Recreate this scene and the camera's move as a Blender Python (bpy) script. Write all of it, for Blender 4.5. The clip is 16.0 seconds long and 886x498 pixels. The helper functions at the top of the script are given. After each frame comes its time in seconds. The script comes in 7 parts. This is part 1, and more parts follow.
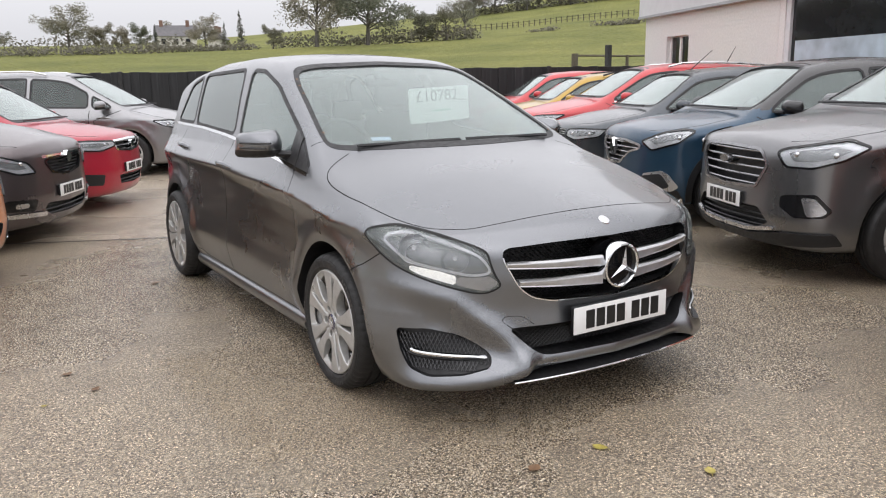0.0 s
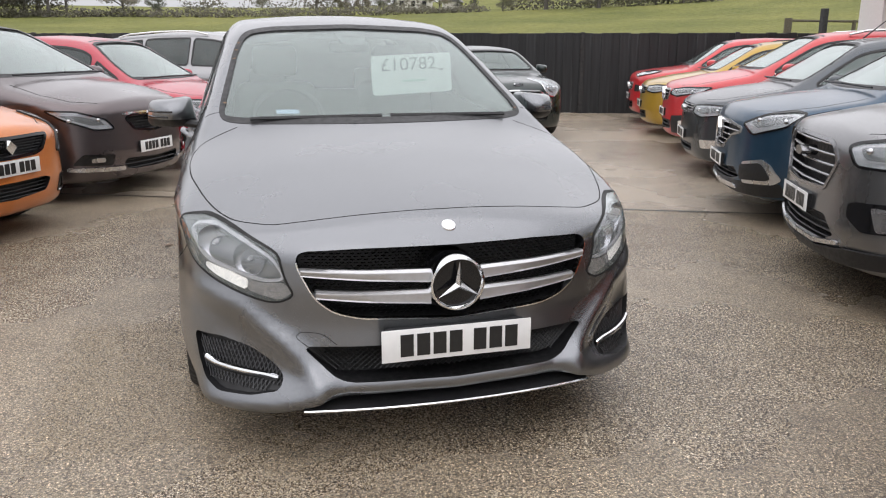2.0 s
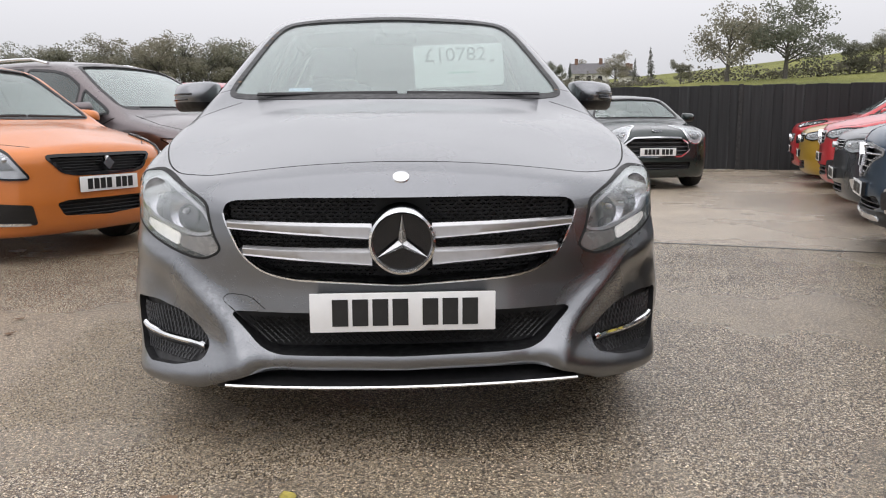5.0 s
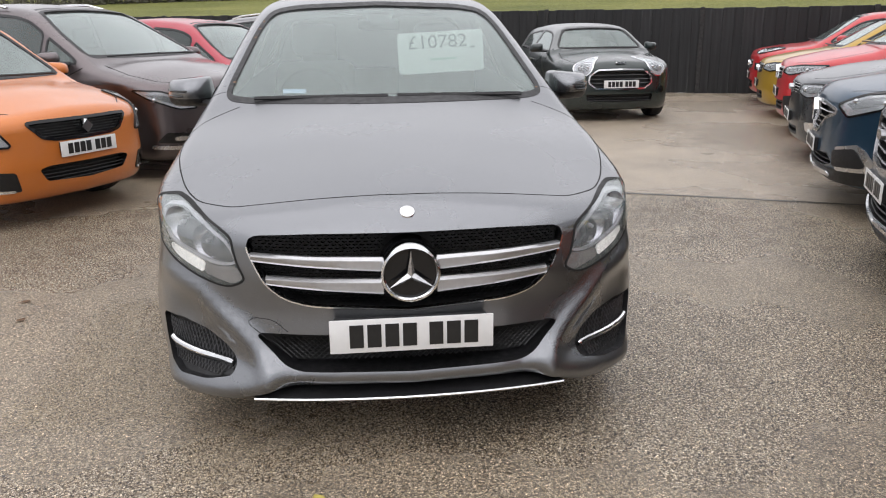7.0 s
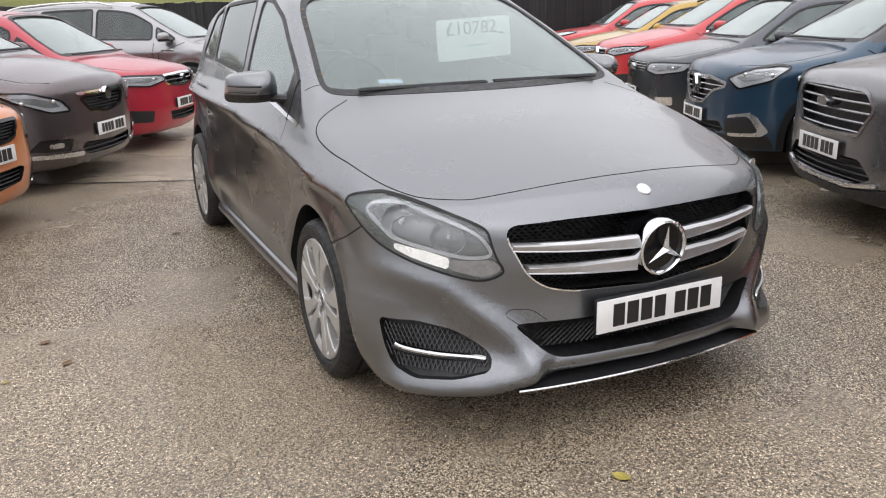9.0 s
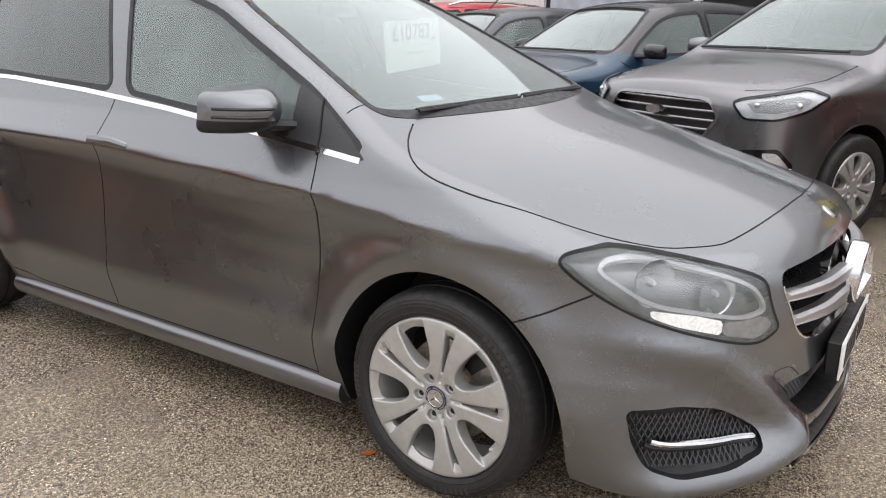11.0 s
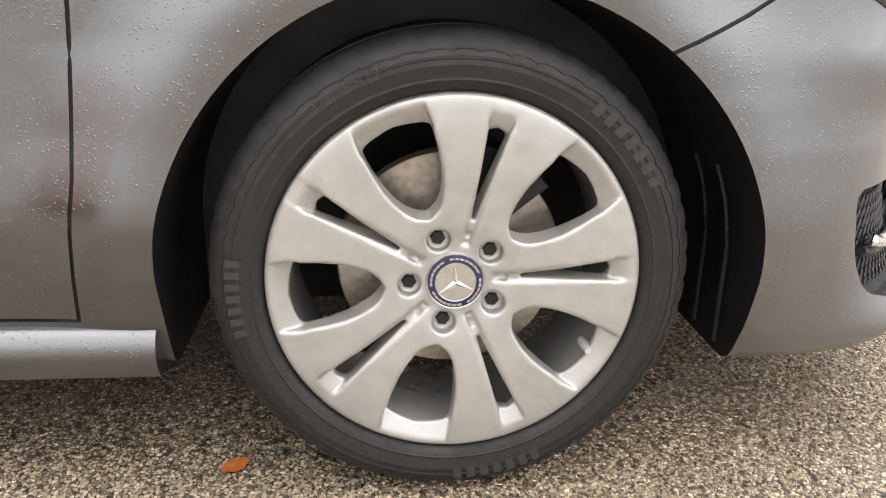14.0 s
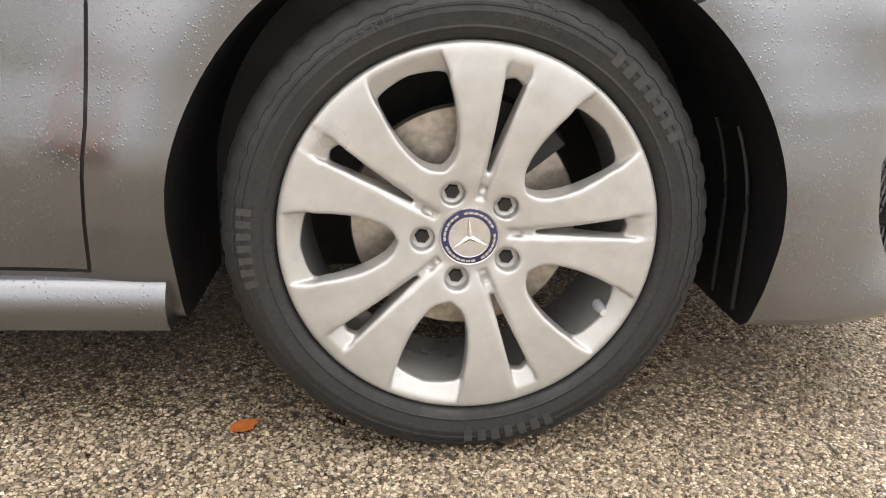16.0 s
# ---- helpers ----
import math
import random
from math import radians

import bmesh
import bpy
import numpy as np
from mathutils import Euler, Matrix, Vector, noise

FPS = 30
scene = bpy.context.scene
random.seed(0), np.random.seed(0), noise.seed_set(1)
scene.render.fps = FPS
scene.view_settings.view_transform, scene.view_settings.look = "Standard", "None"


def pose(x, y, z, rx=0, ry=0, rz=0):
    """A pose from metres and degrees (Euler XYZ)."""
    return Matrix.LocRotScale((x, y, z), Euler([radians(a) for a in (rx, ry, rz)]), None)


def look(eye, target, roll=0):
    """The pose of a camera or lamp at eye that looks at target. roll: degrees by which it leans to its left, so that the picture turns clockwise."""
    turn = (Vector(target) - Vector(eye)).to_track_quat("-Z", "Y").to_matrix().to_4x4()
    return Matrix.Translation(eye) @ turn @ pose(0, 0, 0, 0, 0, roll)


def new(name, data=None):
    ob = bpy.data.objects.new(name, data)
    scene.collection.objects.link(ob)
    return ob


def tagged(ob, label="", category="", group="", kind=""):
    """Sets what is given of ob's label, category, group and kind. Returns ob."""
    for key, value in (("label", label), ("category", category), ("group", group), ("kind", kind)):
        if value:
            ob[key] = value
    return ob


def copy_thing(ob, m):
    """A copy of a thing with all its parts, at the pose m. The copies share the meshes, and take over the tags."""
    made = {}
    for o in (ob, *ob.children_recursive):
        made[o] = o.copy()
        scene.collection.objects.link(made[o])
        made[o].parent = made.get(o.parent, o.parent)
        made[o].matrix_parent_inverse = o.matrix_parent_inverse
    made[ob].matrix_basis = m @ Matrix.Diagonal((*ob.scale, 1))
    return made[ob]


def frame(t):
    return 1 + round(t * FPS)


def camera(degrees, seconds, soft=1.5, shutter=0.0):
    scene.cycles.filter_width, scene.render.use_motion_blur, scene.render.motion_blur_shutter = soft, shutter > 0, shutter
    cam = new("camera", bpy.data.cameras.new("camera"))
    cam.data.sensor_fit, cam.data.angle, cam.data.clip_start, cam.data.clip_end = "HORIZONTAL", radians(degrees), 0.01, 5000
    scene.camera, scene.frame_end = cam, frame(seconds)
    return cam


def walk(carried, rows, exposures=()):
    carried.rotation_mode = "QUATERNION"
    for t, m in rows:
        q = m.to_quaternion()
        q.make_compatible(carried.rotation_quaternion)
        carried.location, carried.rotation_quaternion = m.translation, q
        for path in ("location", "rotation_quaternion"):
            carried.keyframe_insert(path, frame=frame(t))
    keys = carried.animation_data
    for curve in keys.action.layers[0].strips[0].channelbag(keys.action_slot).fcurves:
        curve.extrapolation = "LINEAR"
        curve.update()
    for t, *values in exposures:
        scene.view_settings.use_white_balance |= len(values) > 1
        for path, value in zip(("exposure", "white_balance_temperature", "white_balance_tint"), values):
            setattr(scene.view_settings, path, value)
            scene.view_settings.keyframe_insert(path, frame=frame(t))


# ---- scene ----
cam = camera(58.2, 16.0, soft=1.1)
PATH = [
    (0, (-2.312, -2.334, 1.385), (-1.268, -0.678, 0.973), -0.9),
    (0.5, (-2.001, -2.463, 1.398), (-1.038, -0.761, 0.975), -0.9),
    (1, (-1.633, -2.448, 1.36), (-0.784, -0.693, 0.914), -0.6),
    (1.5, (-1.197, -2.438, 1.379), (-0.494, -0.626, 0.906), -0.1),
    (2, (-0.741, -2.437, 1.393), (-0.205, -0.574, 0.9), 0.1),
    (2.5, (-0.378, -2.328, 1.386), (0.002, -0.426, 0.896), 0.2),
    (3, (-0.077, -2.331, 1.382), (0.179, -0.402, 0.918), 0.0),
    (3.5, (-0.011, -2.283, 1.326), (0.168, -0.333, 0.916), -0.1),
    (4, (-0.018, -2.231, 1.045), (0.12, -0.265, 0.706), -0.2),
    (4.2, (-0.019, -2.22, 0.961), (0.109, -0.248, 0.653), -0.2),
    (6.3, (-0.053, -2.234, 0.988), (0.066, -0.272, 0.617), -0.3),
    (6.5, (-0.07, -2.239, 1.146), (0.061, -0.29, 0.716), -0.4),
    (7, (-0.165, -2.398, 1.379), (0.051, -0.485, 0.84), -0.6),
    (7.5, (-0.47, -2.509, 1.4), (-0.136, -0.62, 0.836), -0.3),
    (8, (-0.848, -2.404, 1.365), (-0.399, -0.54, 0.796), -0.2),
    (8.5, (-1.278, -2.206, 1.385), (-0.689, -0.383, 0.812), -0.5),
    (9, (-1.709, -1.964, 1.389), (-0.885, -0.233, 0.816), -1.3),
    (9.5, (-2.079, -1.598, 1.413), (-1.057, 0.026, 0.849), -1.1),
    (10, (-2.477, -1.203, 1.408), (-1.229, 0.262, 0.863), -0.1),
    (10.2, (-2.591, -1.035, 1.392), (-1.257, 0.353, 0.85), 0.3),
    (12.3, (-2.533, 0.809, 1.33), (-0.687, 1.22, 0.679), -0.3),
    (12.5, (-2.445, 0.891, 1.314), (-0.583, 1.174, 0.642), -0.2),
    (13, (-2.104, 0.967, 1.171), (-0.243, 1.024, 0.439), 0.3),
    (13.5, (-1.883, 1.009, 0.9), (-0.021, 0.884, 0.179), 1.9),
    (14, (-1.83, 1.012, 0.694), (0.048, 0.824, 0.035), 1.4),
    (14.5, (-1.842, 0.998, 0.627), (0.056, 0.83, 0.0205), 1.1),
    (15, (-1.848, 0.997, 0.6135), (0.0565, 0.829, 0.03), 1.3),
    (15.5, (-1.8445, 1.0045, 0.6195), (0.052, 0.8215, 0.0135), 1.6),
    (16, (-1.84, 1.0095, 0.6185), (0.052, 0.8585, -0.0105), 2.0),
]
EXPOSURES = [(0, 0.14, 6400, 14), (3.0, 0.06, 6400, 14), (6.4, 0.0, 6400, 14), (8.0, 0.08, 6400, 14), (10.2, 0.2, 6400, 14), (12.5, 0.53, 6700, 14), (14.0, 0.86, 6750, 13), (16, 0.9, 6800, 13)]
walk(cam, [(t, look(eye, target, roll)) for t, eye, target, roll in PATH], EXPOSURES)

# ---- light ----
world = bpy.data.worlds.new("overcast")
scene.world = world
world.use_nodes = True
wn = world.node_tree
sky = wn.nodes.new("ShaderNodeTexSky")
sky.sky_type, sky.sun_disc = "NISHITA", False
sky.sun_elevation, sky.sun_rotation = radians(48), radians(200)
sky.air_density, sky.dust_density, sky.ozone_density = 1.0, 6.0, 1.0
pale = wn.nodes.new("ShaderNodeHueSaturation")
pale.inputs["Saturation"].default_value = 0.12
# a closed cloud cover: three times brighter overhead than at the horizon
where = wn.nodes.new("ShaderNodeTexCoord")
axes = wn.nodes.new("ShaderNodeSeparateXYZ")
wn.links.new(where.outputs["Generated"], axes.inputs[0])
cover = wn.nodes.new("ShaderNodeValToRGB")
cover.color_ramp.elements[0].position, cover.color_ramp.elements[0].color = 0.0, (0.40, 0.405, 0.41, 1)
middle = cover.color_ramp.elements.new(0.32)
middle.color = (0.8, 0.803, 0.805, 1)
cover.color_ramp.elements[2].position, cover.color_ramp.elements[2].color = 1.0, (1.0, 1.0, 1.0, 1)
wn.links.new(axes.outputs["Z"], cover.inputs["Fac"])
bright = wn.nodes.new("ShaderNodeMix")
bright.data_type, bright.blend_type = "RGBA", "MULTIPLY"
bright.inputs["Factor"].default_value = 1.0
bright.inputs["B"].default_value = (15.5, 15.6, 15.7, 1)
wn.links.new(cover.outputs["Color"], bright.inputs["A"])
cloud = wn.nodes.new("ShaderNodeMix")
cloud.data_type = "RGBA"
cloud.inputs["Factor"].default_value = 0.92
back = wn.nodes["Background"]
back.inputs["Strength"].default_value = 0.1
wn.links.new(sky.outputs[0], pale.inputs["Color"])
wn.links.new(pale.outputs[0], cloud.inputs["A"])
wn.links.new(bright.outputs["Result"], cloud.inputs["B"])
wn.links.new(cloud.outputs["Result"], back.inputs["Color"])
sun = new("sun", bpy.data.lights.new("sun", "SUN"))
sun.data.energy, sun.data.angle, sun.data.color = 0.9, radians(90), (1.0, 0.98, 0.95)
sun.matrix_world = look((0, 0, 20), (2, 5, 0))

# ---- materials ----
def shader(name):
    m = bpy.data.materials.new(name)
    m.use_nodes = True
    return m, m.node_tree, m.node_tree.nodes["Principled BSDF"]


def put(b, **values):
    for key, v in values.items():
        b.inputs[key.replace("_", " ")].default_value = v


def texture(tree, scale, detail=4.0, kind="ShaderNodeTexNoise", space="Object"):
    co = tree.nodes.new("ShaderNodeTexCoord")
    n = tree.nodes.new(kind)
    n.inputs["Scale"].default_value = scale
    if kind == "ShaderNodeTexNoise":
        n.inputs["Detail"].default_value = detail
    tree.links.new(co.outputs[space], n.inputs["Vector"])
    return n


def ramp(tree, source, stops):
    r = tree.nodes.new("ShaderNodeValToRGB")
    while len(r.color_ramp.elements) < len(stops):
        r.color_ramp.elements.new(0.5)
    for e, (at, col) in zip(r.color_ramp.elements, stops):
        e.position = at
        e.color = (*col, 1) if len(col) == 3 else col
    tree.links.new(source, r.inputs["Fac"])
    return r.outputs["Color"]


def bump(tree, b, height, strength, distance, under=None):
    n = tree.nodes.new("ShaderNodeBump")
    n.inputs["Strength"].default_value, n.inputs["Distance"].default_value = strength, distance
    tree.links.new(height, n.inputs["Height"])
    if under:
        tree.links.new(under, n.inputs["Normal"])
    tree.links.new(n.outputs["Normal"], b.inputs["Normal"])
    return n.outputs["Normal"]


def mixed(tree, a, b, factor=None, value=0.5, mode="MIX"):
    n = tree.nodes.new("ShaderNodeMix")
    n.data_type, n.blend_type = "RGBA", mode
    n.inputs["Factor"].default_value = value
    for key, s in (("A", a), ("B", b)):
        if isinstance(s, tuple):
            n.inputs[key].default_value = (*s, 1)
        else:
            tree.links.new(s, n.inputs[key])
    if factor:
        tree.links.new(factor, n.inputs["Factor"])
    return n.outputs["Result"]


def plain(name, col, rough=0.5, metal=0.0, grain=0.0, scale=60.0, spread=0.25, **more):
    """A surface with fine variation of tone and gloss, and a little relief."""
    m, t, b = shader(name)
    n = texture(t, scale)
    lo, hi = tuple(c * (1 - spread) for c in col), tuple(min(c * (1 + spread), 1) for c in col)
    t.links.new(ramp(t, n.outputs["Fac"], [(0.3, lo), (0.7, hi)]), b.inputs["Base Color"])
    t.links.new(ramp(t, texture(t, scale * 0.13).outputs["Fac"], [(0.3, (rough * 0.75,) * 3), (0.7, (min(rough * 1.2, 1),) * 3)]), b.inputs["Roughness"])
    put(b, Metallic=metal, **more)
    if grain:
        bump(t, b, n.outputs["Fac"], 1.0, grain)
    return m


def paint(name, col, metal=0.0, rough=0.35, coat=0.8, wet=0.12):
    """Car paint under a clear coat, wet: fine flakes, a dusty film and small drops."""
    m, t, b = shader(name)
    flake = texture(t, 900, 2)
    film = texture(t, 2.2, 6)
    base = ramp(t, flake.outputs["Fac"], [(0.35, tuple(c * 0.85 for c in col)), (0.65, tuple(c * 1.15 for c in col))])
    dusty = tuple(0.8 * c + 0.2 * g for c, g in zip(col, (0.26, 0.25, 0.24)))
    t.links.new(mixed(t, base, dusty, ramp(t, film.outputs["Fac"], [(0.45, (0, 0, 0)), (0.8, (0.35,) * 3)])), b.inputs["Base Color"])
    put(b, Metallic=metal, Coat_Weight=coat, Coat_IOR=1.5)
    t.links.new(ramp(t, film.outputs["Fac"], [(0.3, (rough * 0.85,) * 3), (0.75, (rough * 1.2,) * 3)]), b.inputs["Roughness"])
    drops = texture(t, 170, kind="ShaderNodeTexVoronoi")
    spots = ramp(t, drops.outputs["Distance"], [(0.0, (1, 1, 1)), (0.28, (0, 0, 0))])
    some = ramp(t, texture(t, 26, 3).outputs["Fac"], [(0.44, (0, 0, 0)), (0.56, (1, 1, 1))])
    t.links.new(ramp(t, film.outputs["Fac"], [(0.3, (0.06,) * 3), (0.75, (wet * 1.6,) * 3)]), b.inputs["Coat Roughness"])
    h = mixed(t, spots, some, value=1.0, mode="MULTIPLY")
    bump(t, b, h, 0.6, 0.0016)
    return m


def glass(name, tint=(0.8, 0.86, 0.84), clear=0.85, film=0.0, index=1.5):
    """Thin window glass: part clear, part mirror, with a dusty rain film that also stands for pale sky reflection."""
    m = bpy.data.materials.new(name)
    m.use_nodes = True
    t = m.node_tree
    out = t.nodes["Material Output"]
    t.nodes.remove(t.nodes["Principled BSDF"])
    see = t.nodes.new("ShaderNodeBsdfTransparent")
    see.inputs["Color"].default_value = (*(c * clear for c in tint), 1)
    shine = t.nodes.new("ShaderNodeBsdfGlossy")
    shine.inputs["Roughness"].default_value = 0.04
    shine.inputs["Color"].default_value = (0.93, 0.97, 0.96, 1)
    face = t.nodes.new("ShaderNodeLayerWeight")
    face.inputs["Blend"].default_value = 0.5
    bent = t.nodes.new("ShaderNodeMath")
    bent.operation, bent.inputs[1].default_value = "POWER", 3.4
    t.links.new(face.outputs["Facing"], bent.inputs[0])
    fres = t.nodes.new("ShaderNodeMath")
    fres.operation, fres.use_clamp = "MULTIPLY_ADD", True
    fres.inputs[1].default_value, fres.inputs[2].default_value = 0.9, ((index - 1) / (index + 1)) ** 2
    t.links.new(bent.outputs[0], fres.inputs[0])
    mix = t.nodes.new("ShaderNodeMixShader")
    t.links.new(fres.outputs[0], mix.inputs[0])
    t.links.new(see.outputs[0], mix.inputs[1])
    t.links.new(shine.outputs[0], mix.inputs[2])
    last = mix
    if film:
        # the film's diffuse grey-green also paints in the sky's pale reflection
        dust_sheen = t.nodes.new("ShaderNodeBsdfDiffuse")
        dust_sheen.inputs["Color"].default_value = (0.62, 0.7, 0.68, 1)
        n = texture(t, 3.0, 5)
        f = ramp(t, n.outputs["Fac"], [(0.3, (film * 0.7,) * 3), (0.7, (film * 1.25,) * 3)])
        last = t.nodes.new("ShaderNodeMixShader")
        t.links.new(f, last.inputs[0])
        t.links.new(mix.outputs[0], last.inputs[1])
        t.links.new(dust_sheen.outputs[0], last.inputs[2])
    t.links.new(last.outputs[0], out.inputs["Surface"])
    return m


GREY = paint("grey_metallic_paint", (0.205, 0.212, 0.224), 0.94, 0.29, wet=0.05)
BLACK = plain("black_plastic", (0.011, 0.011, 0.012), 0.5, grain=0.0004, scale=300)
GLOSSBLACK = plain("gloss_black_plastic", (0.008, 0.008, 0.009), 0.12, scale=40)
SEAM = plain("dark_gap", (0.006, 0.006, 0.006), 0.7)
LINER = plain("wheel_arch_lining", (0.012, 0.012, 0.013), 0.45, grain=0.0015, scale=40)
CHROME = plain("chrome", (0.82, 0.83, 0.84), 0.09, 1.0, scale=30, spread=0.05)
SATIN = plain("satin_silver", (0.66, 0.66, 0.67), 0.28, 1.0, scale=50, spread=0.08)
BLADE = plain("satin_grille_silver", (0.5, 0.5, 0.51), 0.36, 0.85, scale=50, spread=0.06)
SAIL = plain("dull_black_trim", (0.034, 0.034, 0.036), 0.4, grain=0.0003, scale=250)
ALLOY = plain("silver_alloy", (0.46, 0.455, 0.44), 0.34, 0.45, scale=35, spread=0.08, Coat_Weight=0.4, Coat_Roughness=0.2)
RUBBER = plain("tyre_rubber", (0.016, 0.0155, 0.0155), 0.62, grain=0.0004, scale=180, spread=0.35)
RUBBERMARK = plain("tyre_lettering", (0.034, 0.033, 0.033), 0.5, scale=150)
STEEL = plain("brake_disc_steel", (0.45, 0.4, 0.34), 0.4, 0.75, grain=0.0003, scale=90)
HEADLINING = plain("pale_headlining", (0.42, 0.41, 0.39), 0.9, grain=0.0008, scale=300, spread=0.08)
CLOTH = plain("seat_cloth", (0.035, 0.036, 0.038), 0.85, grain=0.001, scale=400)
DASH = plain("dashboard_plastic", (0.05, 0.052, 0.052), 0.6, grain=0.0005, scale=300)
WHITE = plain("white_plate", (0.78, 0.78, 0.77), 0.32, scale=20, spread=0.04)
INK = plain("black_ink", (0.012, 0.012, 0.012), 0.4)
CARD = plain("white_card", (0.93, 0.95, 0.93), 0.6, scale=25, spread=0.04)
MINT = plain("pale_green_print", (0.5, 0.72, 0.62), 0.6)
WINDSCREEN = glass("windscreen_glass", clear=0.98, film=0.05, index=1.6)
SIDEGLASS = glass("side_glass", (0.7, 0.78, 0.76), 0.7, film=0.15, index=1.55)
PRIVACY = glass("dark_rear_glass", (0.5, 0.54, 0.54), 0.5, film=0.08, index=1.5)
LENS = glass("lamp_lens", (0.98, 0.98, 0.99), 0.98, film=0.05)
PALE = plain("pale_reflector", (0.6, 0.61, 0.63), 0.22, 0.35, scale=25, spread=0.12)
LAMPPAN = plain("lamp_housing", (0.19, 0.19, 0.195), 0.25, 0.6, scale=25, spread=0.2)
BOWL = plain("lamp_reflector", (0.6, 0.6, 0.62), 0.26, 1.0, scale=30, spread=0.1)
GUIDE = plain("clear_light_guide", (0.5, 0.5, 0.52), 0.2, 0.3, scale=40, spread=0.06)
TURNLENS = plain("indicator_lens", (0.26, 0.24, 0.23), 0.22, 0.2, scale=60, spread=0.2)
DARKBAR = plain("dark_chrome", (0.3, 0.3, 0.31), 0.25, 0.9, scale=40, spread=0.1)
VENTMESH = plain("grey_vent_mesh", (0.05, 0.05, 0.052), 0.3, 0.3, scale=80)
# ink paled to grey for the windscreen's reflection lying over the card
PALEDINK = plain("paled_price_ink", (0.17, 0.2, 0.2), 0.5)
MESH = plain("black_mesh", (0.012, 0.012, 0.012), 0.35, scale=80)
BLUE_EMBLEM = plain("dark_blue_enamel", (0.025, 0.027, 0.075), 0.3)
AMBER = plain("amber_lens", (0.45, 0.14, 0.03), 0.2)
REDLENS = plain("red_lens", (0.3, 0.01, 0.01), 0.15)
BULB, lamp_tree, lamp_node = shader("daytime_lamp")
put(lamp_node, Base_Color=(0.8, 0.79, 0.75, 1), Emission_Color=(1, 0.96, 0.86, 1), Roughness=0.2)
lamp_tree.links.new(ramp(lamp_tree, texture(lamp_tree, 110, 3).outputs["Fac"], [(0.35, (0.16,) * 3), (0.65, (0.55,) * 3)]), lamp_node.inputs["Emission Strength"])

# ---- car body shapes ----
def table(points, sigma):
    """A smooth curve through rounded control points, as a function of an array."""
    px, py = np.array([p[0] for p in points], float), np.array([p[1] for p in points], float)
    step = sigma / 5
    lo, hi = px[0] - 6 * sigma, px[-1] + 6 * sigma
    xs = np.arange(lo, hi + step, step)
    ys = np.interp(xs, px, py)
    ys = np.where(xs < px[0], py[0] + (xs - px[0]) * (py[1] - py[0]) / (px[1] - px[0]), ys)
    ys = np.where(xs > px[-1], py[-1] + (xs - px[-1]) * (py[-1] - py[-2]) / (px[-1] - px[-2]), ys)
    bell = np.exp(-0.5 * (np.arange(-15, 16) / 5.0) ** 2)
    soft = np.convolve(np.pad(ys, 15, mode="reflect", reflect_type="odd"), bell / bell.sum(), mode="valid")
    return lambda v: np.interp(v, xs, soft)


def smax(a, b, k):
    h = np.maximum(k - np.abs(a - b), 0.0) / k
    return np.maximum(a, b) + h * h * k * 0.25


